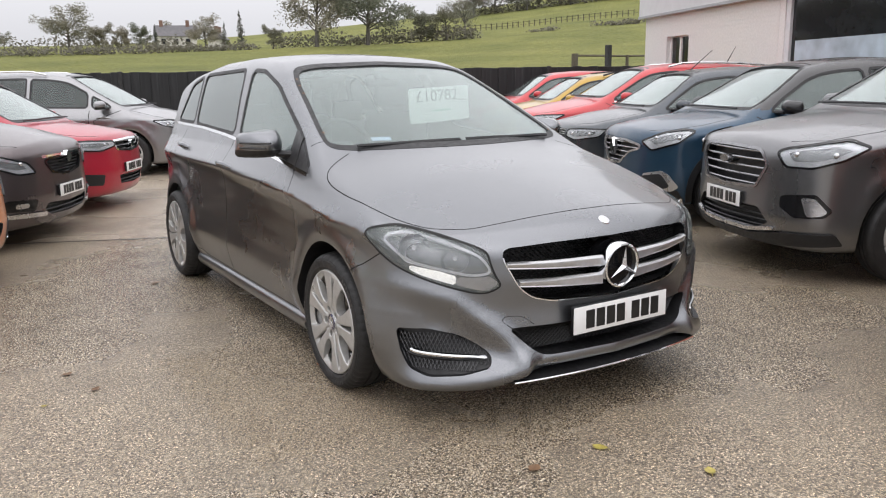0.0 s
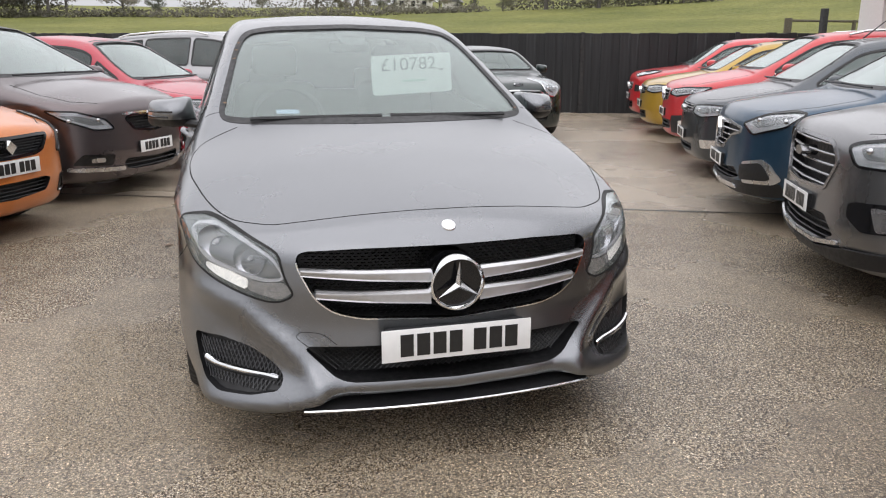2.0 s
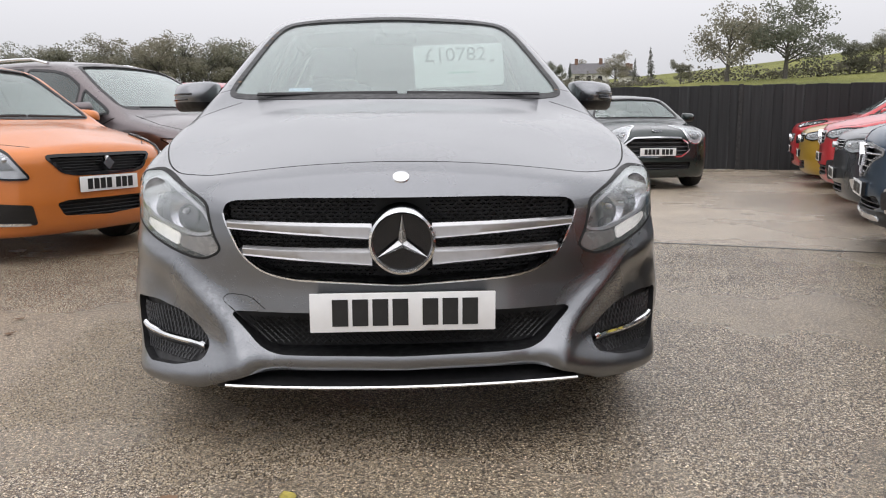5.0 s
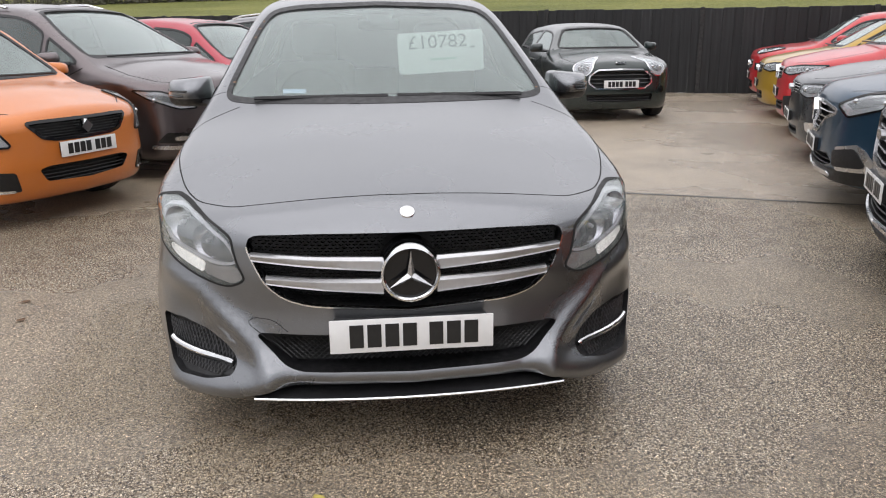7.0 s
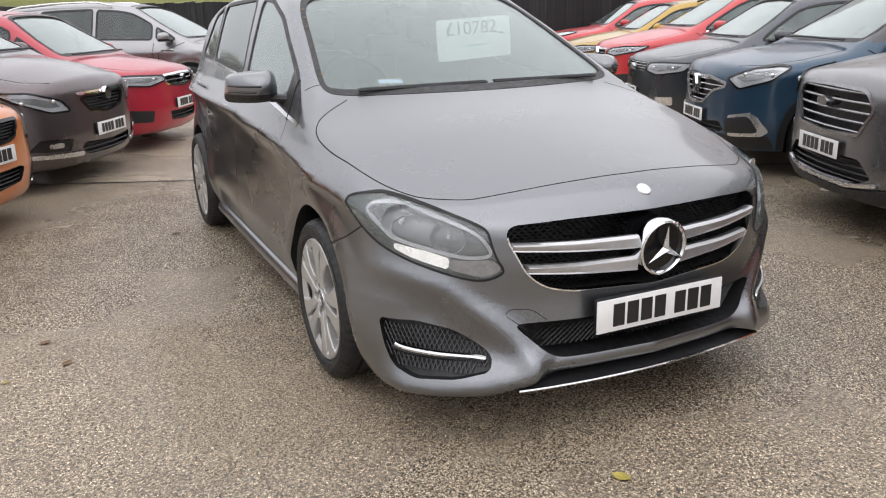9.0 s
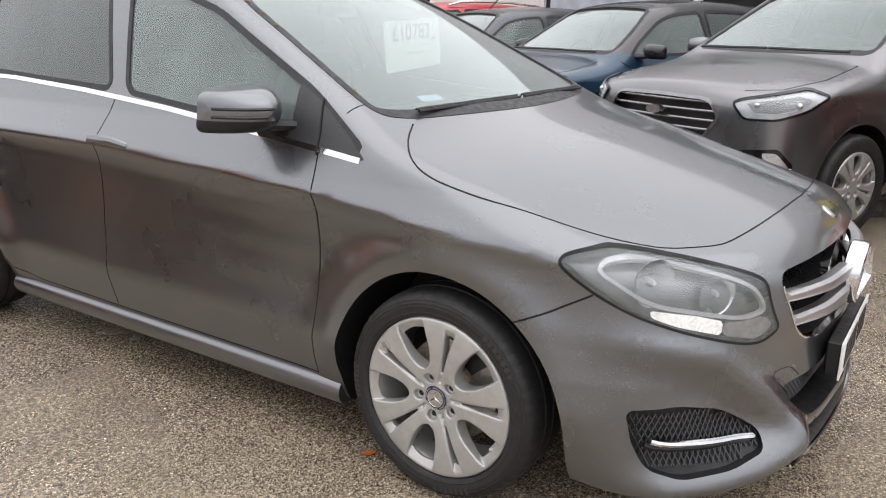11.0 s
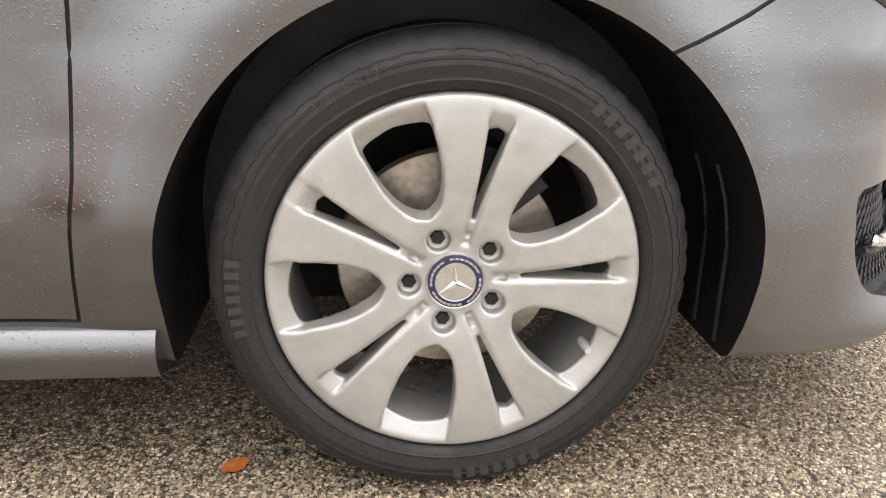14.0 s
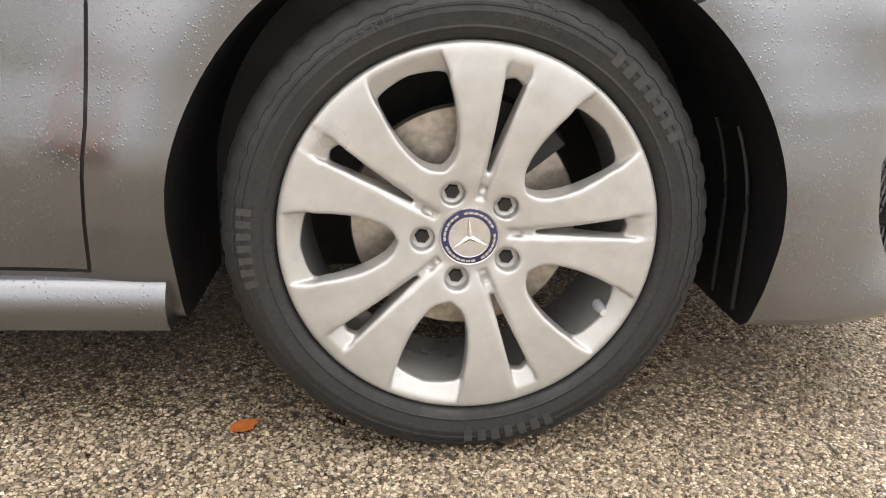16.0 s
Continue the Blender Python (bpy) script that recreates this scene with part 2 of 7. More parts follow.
class Shape:
    """The outer skin of a car as one smooth solid: y runs from the nose back, z up, x across."""

    def __init__(self, top, crown, side, plan, nose, nose_z, tail, tail_z, floor, wheels, radius, shear=0.0, ridges=(), soft=0.05, flare=0.012, crease=0.016, pinch=0.0, jut=0.0):
        self.top, self.crown = table(top, 0.05), table(crown, 0.1)
        self.side, self.plan = table(side, crease), table(plan, 0.12)
        self.nose, self.nose_z = table(nose, 0.05), table(nose_z, 0.02)
        self.tail, self.tail_z = table(tail, 0.06), table(tail_z, 0.03)
        self.floor, self.wheels, self.radius, self.shear, self.ridges, self.soft, self.flare = floor, wheels, radius, shear, ridges, soft, flare
        self.pinch, self.jut = pinch, jut
        ys = np.linspace(-0.5, 6.0, 800)
        slope = np.gradient(self.top(ys), ys)
        self.steep = lambda y: np.sqrt(1 + np.interp(y, ys, slope) ** 2)
        xs = np.linspace(0, 1.2, 300)
        bend = np.gradient(self.nose(xs), xs)
        self.bend = lambda x: np.sqrt(1 + np.interp(x, xs, bend) ** 2)
        self.width, self.length, self.height = max(p[1] for p in side), tail_z[0][1], max(p[1] for p in top)
        self.length = max(p[1] for p in tail_z)

    def value(self, x, y, z):
        x = np.abs(x)
        zz = z - self.shear * np.minimum((y - 1.4) * np.where(y < 1.4, 2.0, 1.0), 1.2) * np.clip((z - 0.35) / 0.3, 0, 1) * np.clip((1.02 - z) / 0.12, 0, 1)
        wide = self.side(zz) + self.plan(y)
        for wy, wz in self.wheels:
            r = np.sqrt((y - wy) ** 2 + (z - wz) ** 2)
            wide = wide + self.flare * np.exp(-(((r - self.radius - 0.05) / 0.075) ** 2)) * np.clip((z - 0.2) / 0.12, 0, 1)
        # the wings draw in above the lamps, the bumper squares out below them
        wide = wide - self.pinch * np.clip((0.9 - y) / 0.5, 0, 1) * np.clip((z - 0.55) / 0.2, 0, 1)
        a = x - wide
        front = self.nose(x * (1 - self.jut * np.clip((0.62 - z) / 0.14, 0, 1))) + self.nose_z(z)
        for line, high, wide_by in self.ridges:
            near = np.full(np.shape(front), 9.0)
            for (ax, az), (bx, bz) in zip(line, line[1:]):
                ll = (bx - ax) ** 2 + (bz - az) ** 2
                q = np.clip(((x - ax) * (bx - ax) + (z - az) * (bz - az)) / ll, 0, 1)
                near = np.minimum(near, (x - ax - q * (bx - ax)) ** 2 + (z - az - q * (bz - az)) ** 2)
            front = front - high * np.exp(-near / wide_by ** 2)
        b = (front - y) / self.bend(x)
        c = y - (self.tail_z(z) - self.tail(x))
        d = (z - (self.top(y) - self.crown(y) * x * x)) / self.steep(y)
        f = smax(smax(a, b, self.soft), c, 0.12)
        f = smax(f, d, self.soft * 1.2)
        return smax(f, self.floor - z, 0.05)

    def gradient(self, p, e=0.002):
        g = np.empty_like(p)
        for n in range(3):
            q, r = p.copy(), p.copy()
            q[:, n] += e
            r[:, n] -= e
            g[:, n] = (self.value(*q.T) - self.value(*r.T)) / (2 * e)
        return g

    def settle(self, p, offset=0.0, rounds=4):
        p = np.array(p, float)
        for _ in range(rounds):
            g = self.gradient(p)
            p = p - g * ((self.value(*p.T) - offset) / np.maximum((g * g).sum(1), 0.05))[:, None]
        return p

    def cast(self, p, way, offset=0.0, reach=3.0):
        """From points p, which lie outside, along the direction way: where each meets the skin."""
        p, way = np.array(p, float), np.asarray(way, float) / np.linalg.norm(way)
        s = np.zeros(len(p))
        for _ in range(110):
            q = p + s[:, None] * way
            gap = self.value(*q.T) - offset
            s = np.minimum(s + gap * 0.65, reach)
            if np.all((np.abs(gap) < 1e-4) | (s >= reach)):
                break
        return p + s[:, None] * way


def nets(value, lo, hi, h):
    """Surface nets over a box: vertices and quads of the surface value = 0."""
    ax = [np.arange(lo[n], hi[n] + h, h) for n in range(3)]
    v = value(*np.meshgrid(*ax, indexing="ij"))
    inside = v < 0
    n0, n1, n2 = (len(a) - 1 for a in ax)
    total, count = np.zeros((n0, n1, n2, 3)), np.zeros((n0, n1, n2))
    edges = []
    for d in range(3):
        for i in (0, 1):
            for j in (0, 1):
                o = [i, j]
                o.insert(d, 0)
                p = [o[0], o[1], o[2]]
                q = list(p)
                q[d] = 1
                va = v[p[0]:p[0] + n0, p[1]:p[1] + n1, p[2]:p[2] + n2]
                vb = v[q[0]:q[0] + n0, q[1]:q[1] + n1, q[2]:q[2] + n2]
                cross = (va < 0) != (vb < 0)
                t = np.where(cross, va / np.where(cross, va - vb, 1), 0)
                count += cross
                for n in range(3):
                    total[..., n] += np.where(cross, p[n] + (t if n == d else 0), 0)
    used = count > 0
    ids = np.full((n0, n1, n2), -1)
    ids[used] = np.arange(used.sum())
    verts = total[used] / count[used][:, None]
    cells = np.argwhere(used)
    verts = np.stack([ax[n][0] + (cells[:, n] + verts[:, n]) * h for n in range(3)], 1)
    faces = []
    for d in range(3):
        a, b = [n for n in range(3) if n != d]
        lower = [slice(None)] * 3
        upper = [slice(None)] * 3
        lower[d], upper[d] = slice(0, -1), slice(1, None)
        flip = inside[tuple(lower)] != inside[tuple(upper)]
        at = np.argwhere(flip)
        at = at[(at[:, a] > 0) & (at[:, b] > 0) & (at[:, a] < len(ax[a]) - 1) & (at[:, b] < len(ax[b]) - 1)]
        ring = []
        for da, db in ((-1, -1), (0, -1), (0, 0), (-1, 0)):
            c = at.copy()
            c[:, a] += da
            c[:, b] += db
            ring.append(ids[c[:, 0], c[:, 1], c[:, 2]])
        quad = np.stack(ring, 1)
        out = inside[at[:, 0], at[:, 1], at[:, 2]]
        if d == 1:
            out = ~out
        quad[~out] = quad[~out][:, ::-1]
        faces.append(quad)
    return verts, np.concatenate(faces)

MPV = Shape(
    top=[(-0.3, 0.62), (0.0, 0.755), (0.06, 0.815), (0.14, 0.85), (0.35, 0.905), (0.7, 0.985), (1.0, 1.045), (1.12, 1.075), (1.35, 1.19), (1.7, 1.36), (2.0, 1.495), (2.2, 1.548), (2.6, 1.575), (3.2, 1.555), (3.8, 1.485), (4.1, 1.42), (4.25, 1.25), (4.45, 0.95)],
    crown=[(0.0, 0.2), (0.3, 0.2), (0.8, 0.12), (1.2, 0.1), (2.0, 0.12), (3.0, 0.1), (4.4, 0.1)],
    side=[(0.1, 0.81), (0.2, 0.822), (0.26, 0.838), (0.33, 0.856), (0.395, 0.873), (0.42, 0.873), (0.5, 0.863), (0.62, 0.857), (0.72, 0.858), (0.79, 0.864), (0.835, 0.876), (0.860, 0.892), (0.868, 0.889), (0.93, 0.856), (0.99, 0.827), (1.02, 0.812), (1.1, 0.777), (1.3, 0.70), (1.45, 0.636), (1.55, 0.575), (1.7, 0.42)],
    plan=[(0.2, 0.032), (0.6, 0.028), (0.9, 0.013), (1.4, 0.0), (3.2, 0.0), (3.8, -0.02), (4.4, -0.07)],
    nose=[(0.0, 0.0), (0.3, 0.02), (0.5, 0.08), (0.6, 0.135), (0.7, 0.205), (0.8, 0.305), (0.86, 0.405), (0.9, 0.52), (0.94, 0.72)],
    nose_z=[(0.1, 0.12), (0.15, 0.05), (0.2, 0.005), (0.3, -0.015), (0.42, -0.01), (0.5, 0.0), (0.62, -0.015), (0.74, 0.0), (0.8, 0.02), (0.9, 0.06)],
    tail=[(0.0, 0.0), (0.4, 0.02), (0.7, 0.1), (0.9, 0.35)],
    tail_z=[(0.1, 4.2), (0.3, 4.33), (0.6, 4.35), (0.9, 4.3), (1.0, 4.28), (1.5, 4.25)],
    floor=0.165, wheels=[(0.9, 0.305), (3.6, 0.305)], radius=0.37, shear=0.045, crease=0.008, flare=0.026, pinch=0.032, jut=0.028,
    ridges=[([(0.9, 0.62), (0.7, 0.545), (0.575, 0.44), (0.47, 0.335), (0.38, 0.292), (0.0, 0.288)], 0.026, 0.042), ([(0.84, 0.19), (0.72, 0.205), (0.6, 0.228), (0.48, 0.262)], 0.08, 0.065), ([(0.72, 0.45), (0.62, 0.36)], -0.018, 0.06)])

# ---- mesh building ----
def link(name, mesh, material, parent=None, label=""):
    ob = new(name, mesh)
    for m in material if isinstance(material, (list, tuple)) else [material]:
        mesh.materials.append(m)
    if parent:
        ob.parent = parent
    if label:
        tagged(ob, label)
    return ob


def part(name, bm, material, parent=None, label="", smooth=True):
    mesh = bpy.data.meshes.new(name)
    bmesh.ops.recalc_face_normals(bm, faces=bm.faces)
    bm.to_mesh(mesh)
    bm.free()
    if smooth:
        mesh.shade_smooth()
        mesh.set_sharp_from_angle(angle=radians(35))
    return link(name, mesh, material, parent, label)


def thing(name, label, category, m=None, group="", kind=""):
    ob = new(name)
    ob.empty_display_size = 0.2
    if m is not None:
        ob.matrix_basis = m
    return tagged(ob, label, category, group, kind)


def raw(name, verts, faces):
    mesh = bpy.data.meshes.new(name)
    mesh.from_pydata(np.asarray(verts, float).tolist(), [], np.asarray(faces).tolist() if isinstance(faces, np.ndarray) else faces)
    return mesh


def box(bm, lo, hi, bevel=0.0, segments=2, m=None):
    out = bmesh.ops.create_cube(bm, size=1.0)["verts"]
    size = [hi[n] - lo[n] for n in range(3)]
    mid = [(hi[n] + lo[n]) / 2 for n in range(3)]
    for v in out:
        v.co = Vector([v.co[n] * size[n] + mid[n] for n in range(3)])
    if bevel:
        edges = list({e for v in out for e in v.link_edges})
        made = bmesh.ops.bevel(bm, geom=edges, offset=min(bevel, min(size) * 0.49), segments=segments, profile=0.5, affect="EDGES")
        out = list({v for f in made["faces"] for v in f.verts} | {v for v in out if v.is_valid})
        seen, todo = set(out), list(out)
        while todo:
            v = todo.pop()
            for e in v.link_edges:
                w = e.other_vert(v)
                if w not in seen:
                    seen.add(w)
                    todo.append(w)
        out = list(seen)
    if m:
        for v in out:
            v.co = m @ v.co
    return out


def revolve(bm, profile, steps, axis="x", closed=False, m=None):
    """Turns a profile of (radius, along) round the x axis (or z)."""
    rings = []
    for i in range(steps):
        a = 2 * math.pi * i / steps
        ring = []
        for r, s in profile:
            co = Vector((s, r * math.cos(a), r * math.sin(a))) if axis == "x" else Vector((r * math.cos(a), r * math.sin(a), s))
            ring.append(bm.verts.new(m @ co if m else co))
        rings.append(ring)
    n = len(profile)
    for i in range(steps):
        p, q = rings[i], rings[(i + 1) % steps]
        for j in range(n if closed else n - 1):
            k = (j + 1) % n
            if profile[j][0] < 1e-6 and profile[k][0] < 1e-6:
                continue
            bm.faces.new((p[j], p[k], q[k], q[j]))
    bmesh.ops.remove_doubles(bm, verts=[v for r in rings for v in r], dist=1e-6)


def tube(bm, points, radius, sides=6, closed=False, squash=1.0):
    """A round bar along points."""
    pts = [Vector(p) for p in points]
    n = len(pts)
    rings = []
    up = Vector((0, 0, 1))
    for i, p in enumerate(pts):
        a, b = pts[(i - 1) % n if closed else max(i - 1, 0)], pts[(i + 1) % n if closed else min(i + 1, n - 1)]
        d = (b - a).normalized()
        side = d.cross(up)
        if side.length < 0.1:
            side = d.cross(Vector((1, 0, 0)))
        side.normalize()
        top = side.cross(d)
        r = radius[i] if isinstance(radius, (list, tuple)) else radius
        rings.append([bm.verts.new(p + r * (math.cos(2 * math.pi * k / sides) * side + squash * math.sin(2 * math.pi * k / sides) * top)) for k in range(sides)])
    for i in range(n if closed else n - 1):
        p, q = rings[i], rings[(i + 1) % n]
        for k in range(sides):
            bm.faces.new((p[k], p[(k + 1) % sides], q[(k + 1) % sides], q[k]))
    if not closed:
        bm.faces.new(rings[0][::-1])
        bm.faces.new(rings[-1])


def rounded(points, times=2, closed=True, reach=9.0):
    """The outline with its corners cut round; reach: how far from a corner the cut begins at most."""
    pts = [tuple(map(float, p)) for p in points]
    for _ in range(times):
        out = []
        n = len(pts)
        for i in range(n if closed else n - 1):
            a, b = pts[i], pts[(i + 1) % n]
            k = min(0.22, reach / max(math.dist(a, b), 1e-6))
            out += [tuple((1 - k) * p + k * q for p, q in zip(a, b)), tuple(k * p + (1 - k) * q for p, q in zip(a, b))]
        if not closed:
            out = [pts[0]] + out + [pts[-1]]
        pts = out
        reach *= 0.4
    return pts


class View:
    """A direction in which outlines are laid on to a car's skin."""

    def __init__(self, way, up=(0, 0, 1)):
        self.way = np.array(way, float) / np.linalg.norm(way)
        self.e1 = np.cross(self.way, up)
        self.e1 /= np.linalg.norm(self.e1)
        self.e2 = np.cross(self.e1, self.way)

    def flat(self, p):
        p = np.atleast_2d(np.array(p, float))
        return [(float(q @ self.e1), float(q @ self.e2)) for q in p]

    def back(self, uv, depth):
        uv = np.atleast_2d(np.array(uv, float))
        return uv[:, :1] * self.e1 + uv[:, 1:] * self.e2 + depth * self.way


FRONT = View((0, 1, 0))
RIGHT, LEFT = View((1, 0, 0)), View((-1, 0, 0))
ABOVE = View((0, 0, -1), (0, 1, 0))
CORNER_R, CORNER_L = View((0.7, 0.71, 0)), View((-0.7, 0.71, 0))


def prism(view, outline, near, far):
    """A cutter: the outline pushed along the view's direction."""
    n = len(outline)
    verts = np.concatenate([view.back(outline, near), view.back(outline, far)])
    faces = [list(range(n))[::-1], list(range(n, 2 * n))] + [[i, (i + 1) % n, n + (i + 1) % n, n + i] for i in range(n)]
    bm = bmesh.new()
    vs = [bm.verts.new(v) for v in verts]
    for f in faces:
        bm.faces.new([vs[i] for i in f])
    bmesh.ops.recalc_face_normals(bm, faces=bm.faces)
    return bm


def lay(shape, view, outline, offset, step, thick=0.0):
    """A bmesh of the skin inside an outline, set off from the skin, of some thickness."""
    bm = bmesh.new()
    bm.faces.new([bm.verts.new(v) for v in view.back(outline, -6.0)])
    uv = np.array(outline)
    for e, axis in ((view.e1, 0), (view.e2, 1)):
        lo, hi = uv[:, axis].min(), uv[:, axis].max()
        cuts = max(1, int((hi - lo) / step))
        for i in range(1, cuts):
            at = lo + (hi - lo) * i / cuts
            bmesh.ops.bisect_plane(bm, geom=list(bm.verts) + list(bm.edges) + list(bm.faces), plane_co=Vector(e * at), plane_no=Vector(e), dist=1e-5)
    co = shape.cast(np.array([v.co for v in bm.verts]), view.way, offset, 12.0)
    for v, c in zip(bm.verts, co):
        v.co = Vector(c)
    if thick:
        inner = shape.settle(co, offset - thick, 2)
        old = list(bm.verts)
        rim = [e for e in bm.edges if e.is_boundary]
        made = {v: bm.verts.new(c) for v, c in zip(old, inner)}
        for f in list(bm.faces):
            bm.faces.new([made[v] for v in f.verts][::-1])
        for e in rim:
            a, b = e.verts
            bm.faces.new((a, b, made[b], made[a]))
    return bm


def strip(shape, view, line, width, offset, thick, spacing=0.03, closed=False):
    """A raised bead that follows a line on the skin."""
    pts = []
    seq = list(line) + ([line[0]] if closed else [])
    for a, b in zip(seq, seq[1:]):
        n = max(1, int(math.dist(a, b) / spacing))
        pts += [tuple(p + (q - p) * i / n for p, q in zip(a, b)) for i in range(n)]
    if not closed:
        pts.append(seq[-1])
    uv = np.array(pts)
    nxt, prv = np.roll(uv, -1, 0), np.roll(uv, 1, 0)
    if not closed:
        nxt[-1], prv[0] = uv[-1], uv[0]
    d = nxt - prv
    d /= np.maximum(np.linalg.norm(d, axis=1), 1e-9)[:, None]
    side = np.stack([-d[:, 1], d[:, 0]], 1) * width / 2
    a = shape.cast(view.back(uv + side, -6.0), view.way, offset, 12.0)
    b = shape.cast(view.back(uv - side, -6.0), view.way, offset, 12.0)
    c, e = shape.settle(b, offset - thick, 2), shape.settle(a, offset - thick, 2)
    bm = bmesh.new()
    rings = [[bm.verts.new(q[i]) for q in (a, b, c, e)] for i in range(len(uv))]
    for i in range(len(rings) if closed else len(rings) - 1):
        p, q = rings[i], rings[(i + 1) % len(rings)]
        for k in range(4):
            bm.faces.new((p[k], p[(k + 1) % 4], q[(k + 1) % 4], q[k]))
    if not closed:
        bm.faces.new(rings[0][::-1])
        bm.faces.new(rings[-1])
    return bm


def inside(poly, p):
    x, y = p
    hit = False
    for (ax, ay), (bx, by) in zip(poly, poly[1:] + poly[:1]):
        if (ay > y) != (by > y) and x < (bx - ax) * (y - ay) / (by - ay) + ax:
            hit = not hit
    return hit


def inside_all(poly, x, y):
    """Which of many points lie within an outline."""
    hit = np.zeros(len(x), bool)
    for (ax, ay), (bx, by) in zip(poly, poly[1:] + poly[:1]):
        if ay != by:
            hit ^= ((ay > y) != (by > y)) & (x < (bx - ax) * (y - ay) / (by - ay) + ax)
    return hit


def carve(body, cutters, materials):
    """The mesh of a solid with the cutters (bmesh, material index) taken away."""
    ob = new("solid", body)
    for m in materials:
        body.materials.append(m)
    tools = []
    for bm, index in cutters:
        bmesh.ops.recalc_face_normals(bm, faces=bm.faces)
        for f in bm.faces:
            f.material_index = index
        piece = bpy.data.meshes.new("cutter")
        bm.to_mesh(piece)
        bm.free()
        for m in materials:
            piece.materials.append(m)
        cut = new("cutter", piece)
        tools.append(cut)
        mod = ob.modifiers.new("cut", "BOOLEAN")
        mod.operation, mod.object, mod.solver = "DIFFERENCE", cut, "MANIFOLD"
        mod.material_mode = "TRANSFER"
    bpy.context.view_layer.update()
    result = bpy.data.meshes.new_from_object(ob.evaluated_get(bpy.context.evaluated_depsgraph_get()))
    bpy.data.objects.remove(ob)
    for cut in tools:
        piece = cut.data
        bpy.data.objects.remove(cut)
        bpy.data.meshes.remove(piece)
    bpy.data.meshes.remove(body)
    return result


def arrays(mesh):
    """Vertices, corners' vertices, polygons' starts, sizes, materials and normals as arrays."""
    co = np.empty(len(mesh.vertices) * 3, np.float32)
    mesh.vertices.foreach_get("co", co)
    loops = np.empty(len(mesh.loops), np.int32)
    mesh.loops.foreach_get("vertex_index", loops)
    n = len(mesh.polygons)
    start, size, mats, normal = np.empty(n, np.int32), np.empty(n, np.int32), np.empty(n, np.int32), np.empty(n * 3, np.float32)
    mesh.polygons.foreach_get("loop_start", start)
    mesh.polygons.foreach_get("loop_total", size)
    mesh.polygons.foreach_get("material_index", mats)
    mesh.polygons.foreach_get("normal", normal)
    return co.reshape(-1, 3).astype(float), loops, start, size, mats, normal.reshape(-1, 3)


def centres(mesh):
    out = np.empty(len(mesh.polygons) * 3, np.float32)
    mesh.polygons.foreach_get("center", out)
    return out.reshape(-1, 3).astype(float)


def polish(mesh, shape):
    """Normals of the skin's own shape on the skin, and flat ones in the cuts."""
    co, loops, start, size, mats, normal = arrays(mesh)
    g = shape.gradient(co)
    g /= np.maximum(np.linalg.norm(g, axis=1), 1e-6)[:, None]
    on = np.abs(shape.value(*co.T)) < 0.0035
    mesh.shade_smooth()
    flat = np.repeat(normal, size, axis=0)
    smooth = g[loops]
    keep = on[loops] & ((smooth * flat).sum(1) > 0.6)
    mesh.normals_split_custom_set(np.where(keep[:, None], smooth, flat).tolist())


def split(mesh, chosen):
    """Two meshes: the polygons chosen, and the rest, each with its normals."""
    co, loops, start, size, mats, _ = arrays(mesh)
    normals = np.empty(len(mesh.loops) * 3, np.float32)
    mesh.corner_normals.foreach_get("vector", normals)
    normals = normals.reshape(-1, 3)
    chosen = np.asarray(chosen, bool)
    made = []
    for want in (chosen, ~chosen):
        corner = np.repeat(want, size)
        verts, index = np.unique(loops[corner], return_inverse=True)
        sizes = size[want]
        m = bpy.data.meshes.new("piece")
        m.vertices.add(len(verts))
        m.vertices.foreach_set("co", co[verts].astype(np.float32).ravel())
        m.loops.add(len(index))
        m.loops.foreach_set("vertex_index", index.astype(np.int32).ravel())
        m.polygons.add(len(sizes))
        m.polygons.foreach_set("loop_start", (np.cumsum(sizes) - sizes).astype(np.int32))
        for s in mesh.materials:
            m.materials.append(s)
        m.polygons.foreach_set("material_index", mats[want])
        m.update(calc_edges=True)
        if len(sizes):
            m.shade_smooth()
            m.normals_split_custom_set(normals[corner].tolist())
        made.append(m)
    return made


def solid_of(shape, h):
    lo = (-1.1, -0.25, shape.floor - 0.08)
    hi = (1.1, shape.length + 0.25, shape.height + 0.12)
    verts, faces = nets(shape.value, lo, hi, h)
    verts = shape.settle(verts, 0.0, 3)
    a, b, c = verts[faces[:, 0]], verts[faces[:, 1]], verts[faces[:, 2]]
    if (np.einsum("ij,ij->i", np.cross(b - a, c - a), shape.gradient((a + c) / 2)) < 0).mean() > 0.5:
        faces = faces[:, ::-1]
    return raw("skin", verts, faces)


def from_nets(value, lo, hi, h):
    verts, faces = nets(value, lo, hi, h)
    bm = bmesh.new()
    vs = [bm.verts.new(v) for v in verts]
    for f in faces:
        bm.faces.new([vs[i] for i in f])
    return bm

# ---- ground, fence, field ----
ALONG = Vector((0.915, -0.403, 0))     # the fence and the seam run this way
FENCE_AT = Vector((6.5, 13.3, 0))


def stone_tones(t, source):
    return ramp(t, source, [(0.08, (0.07, 0.06, 0.05)), (0.28, (0.27, 0.215, 0.15)), (0.5, (0.5, 0.41, 0.29)), (0.7, (0.46, 0.395, 0.315)), (0.92, (0.82, 0.71, 0.55))])


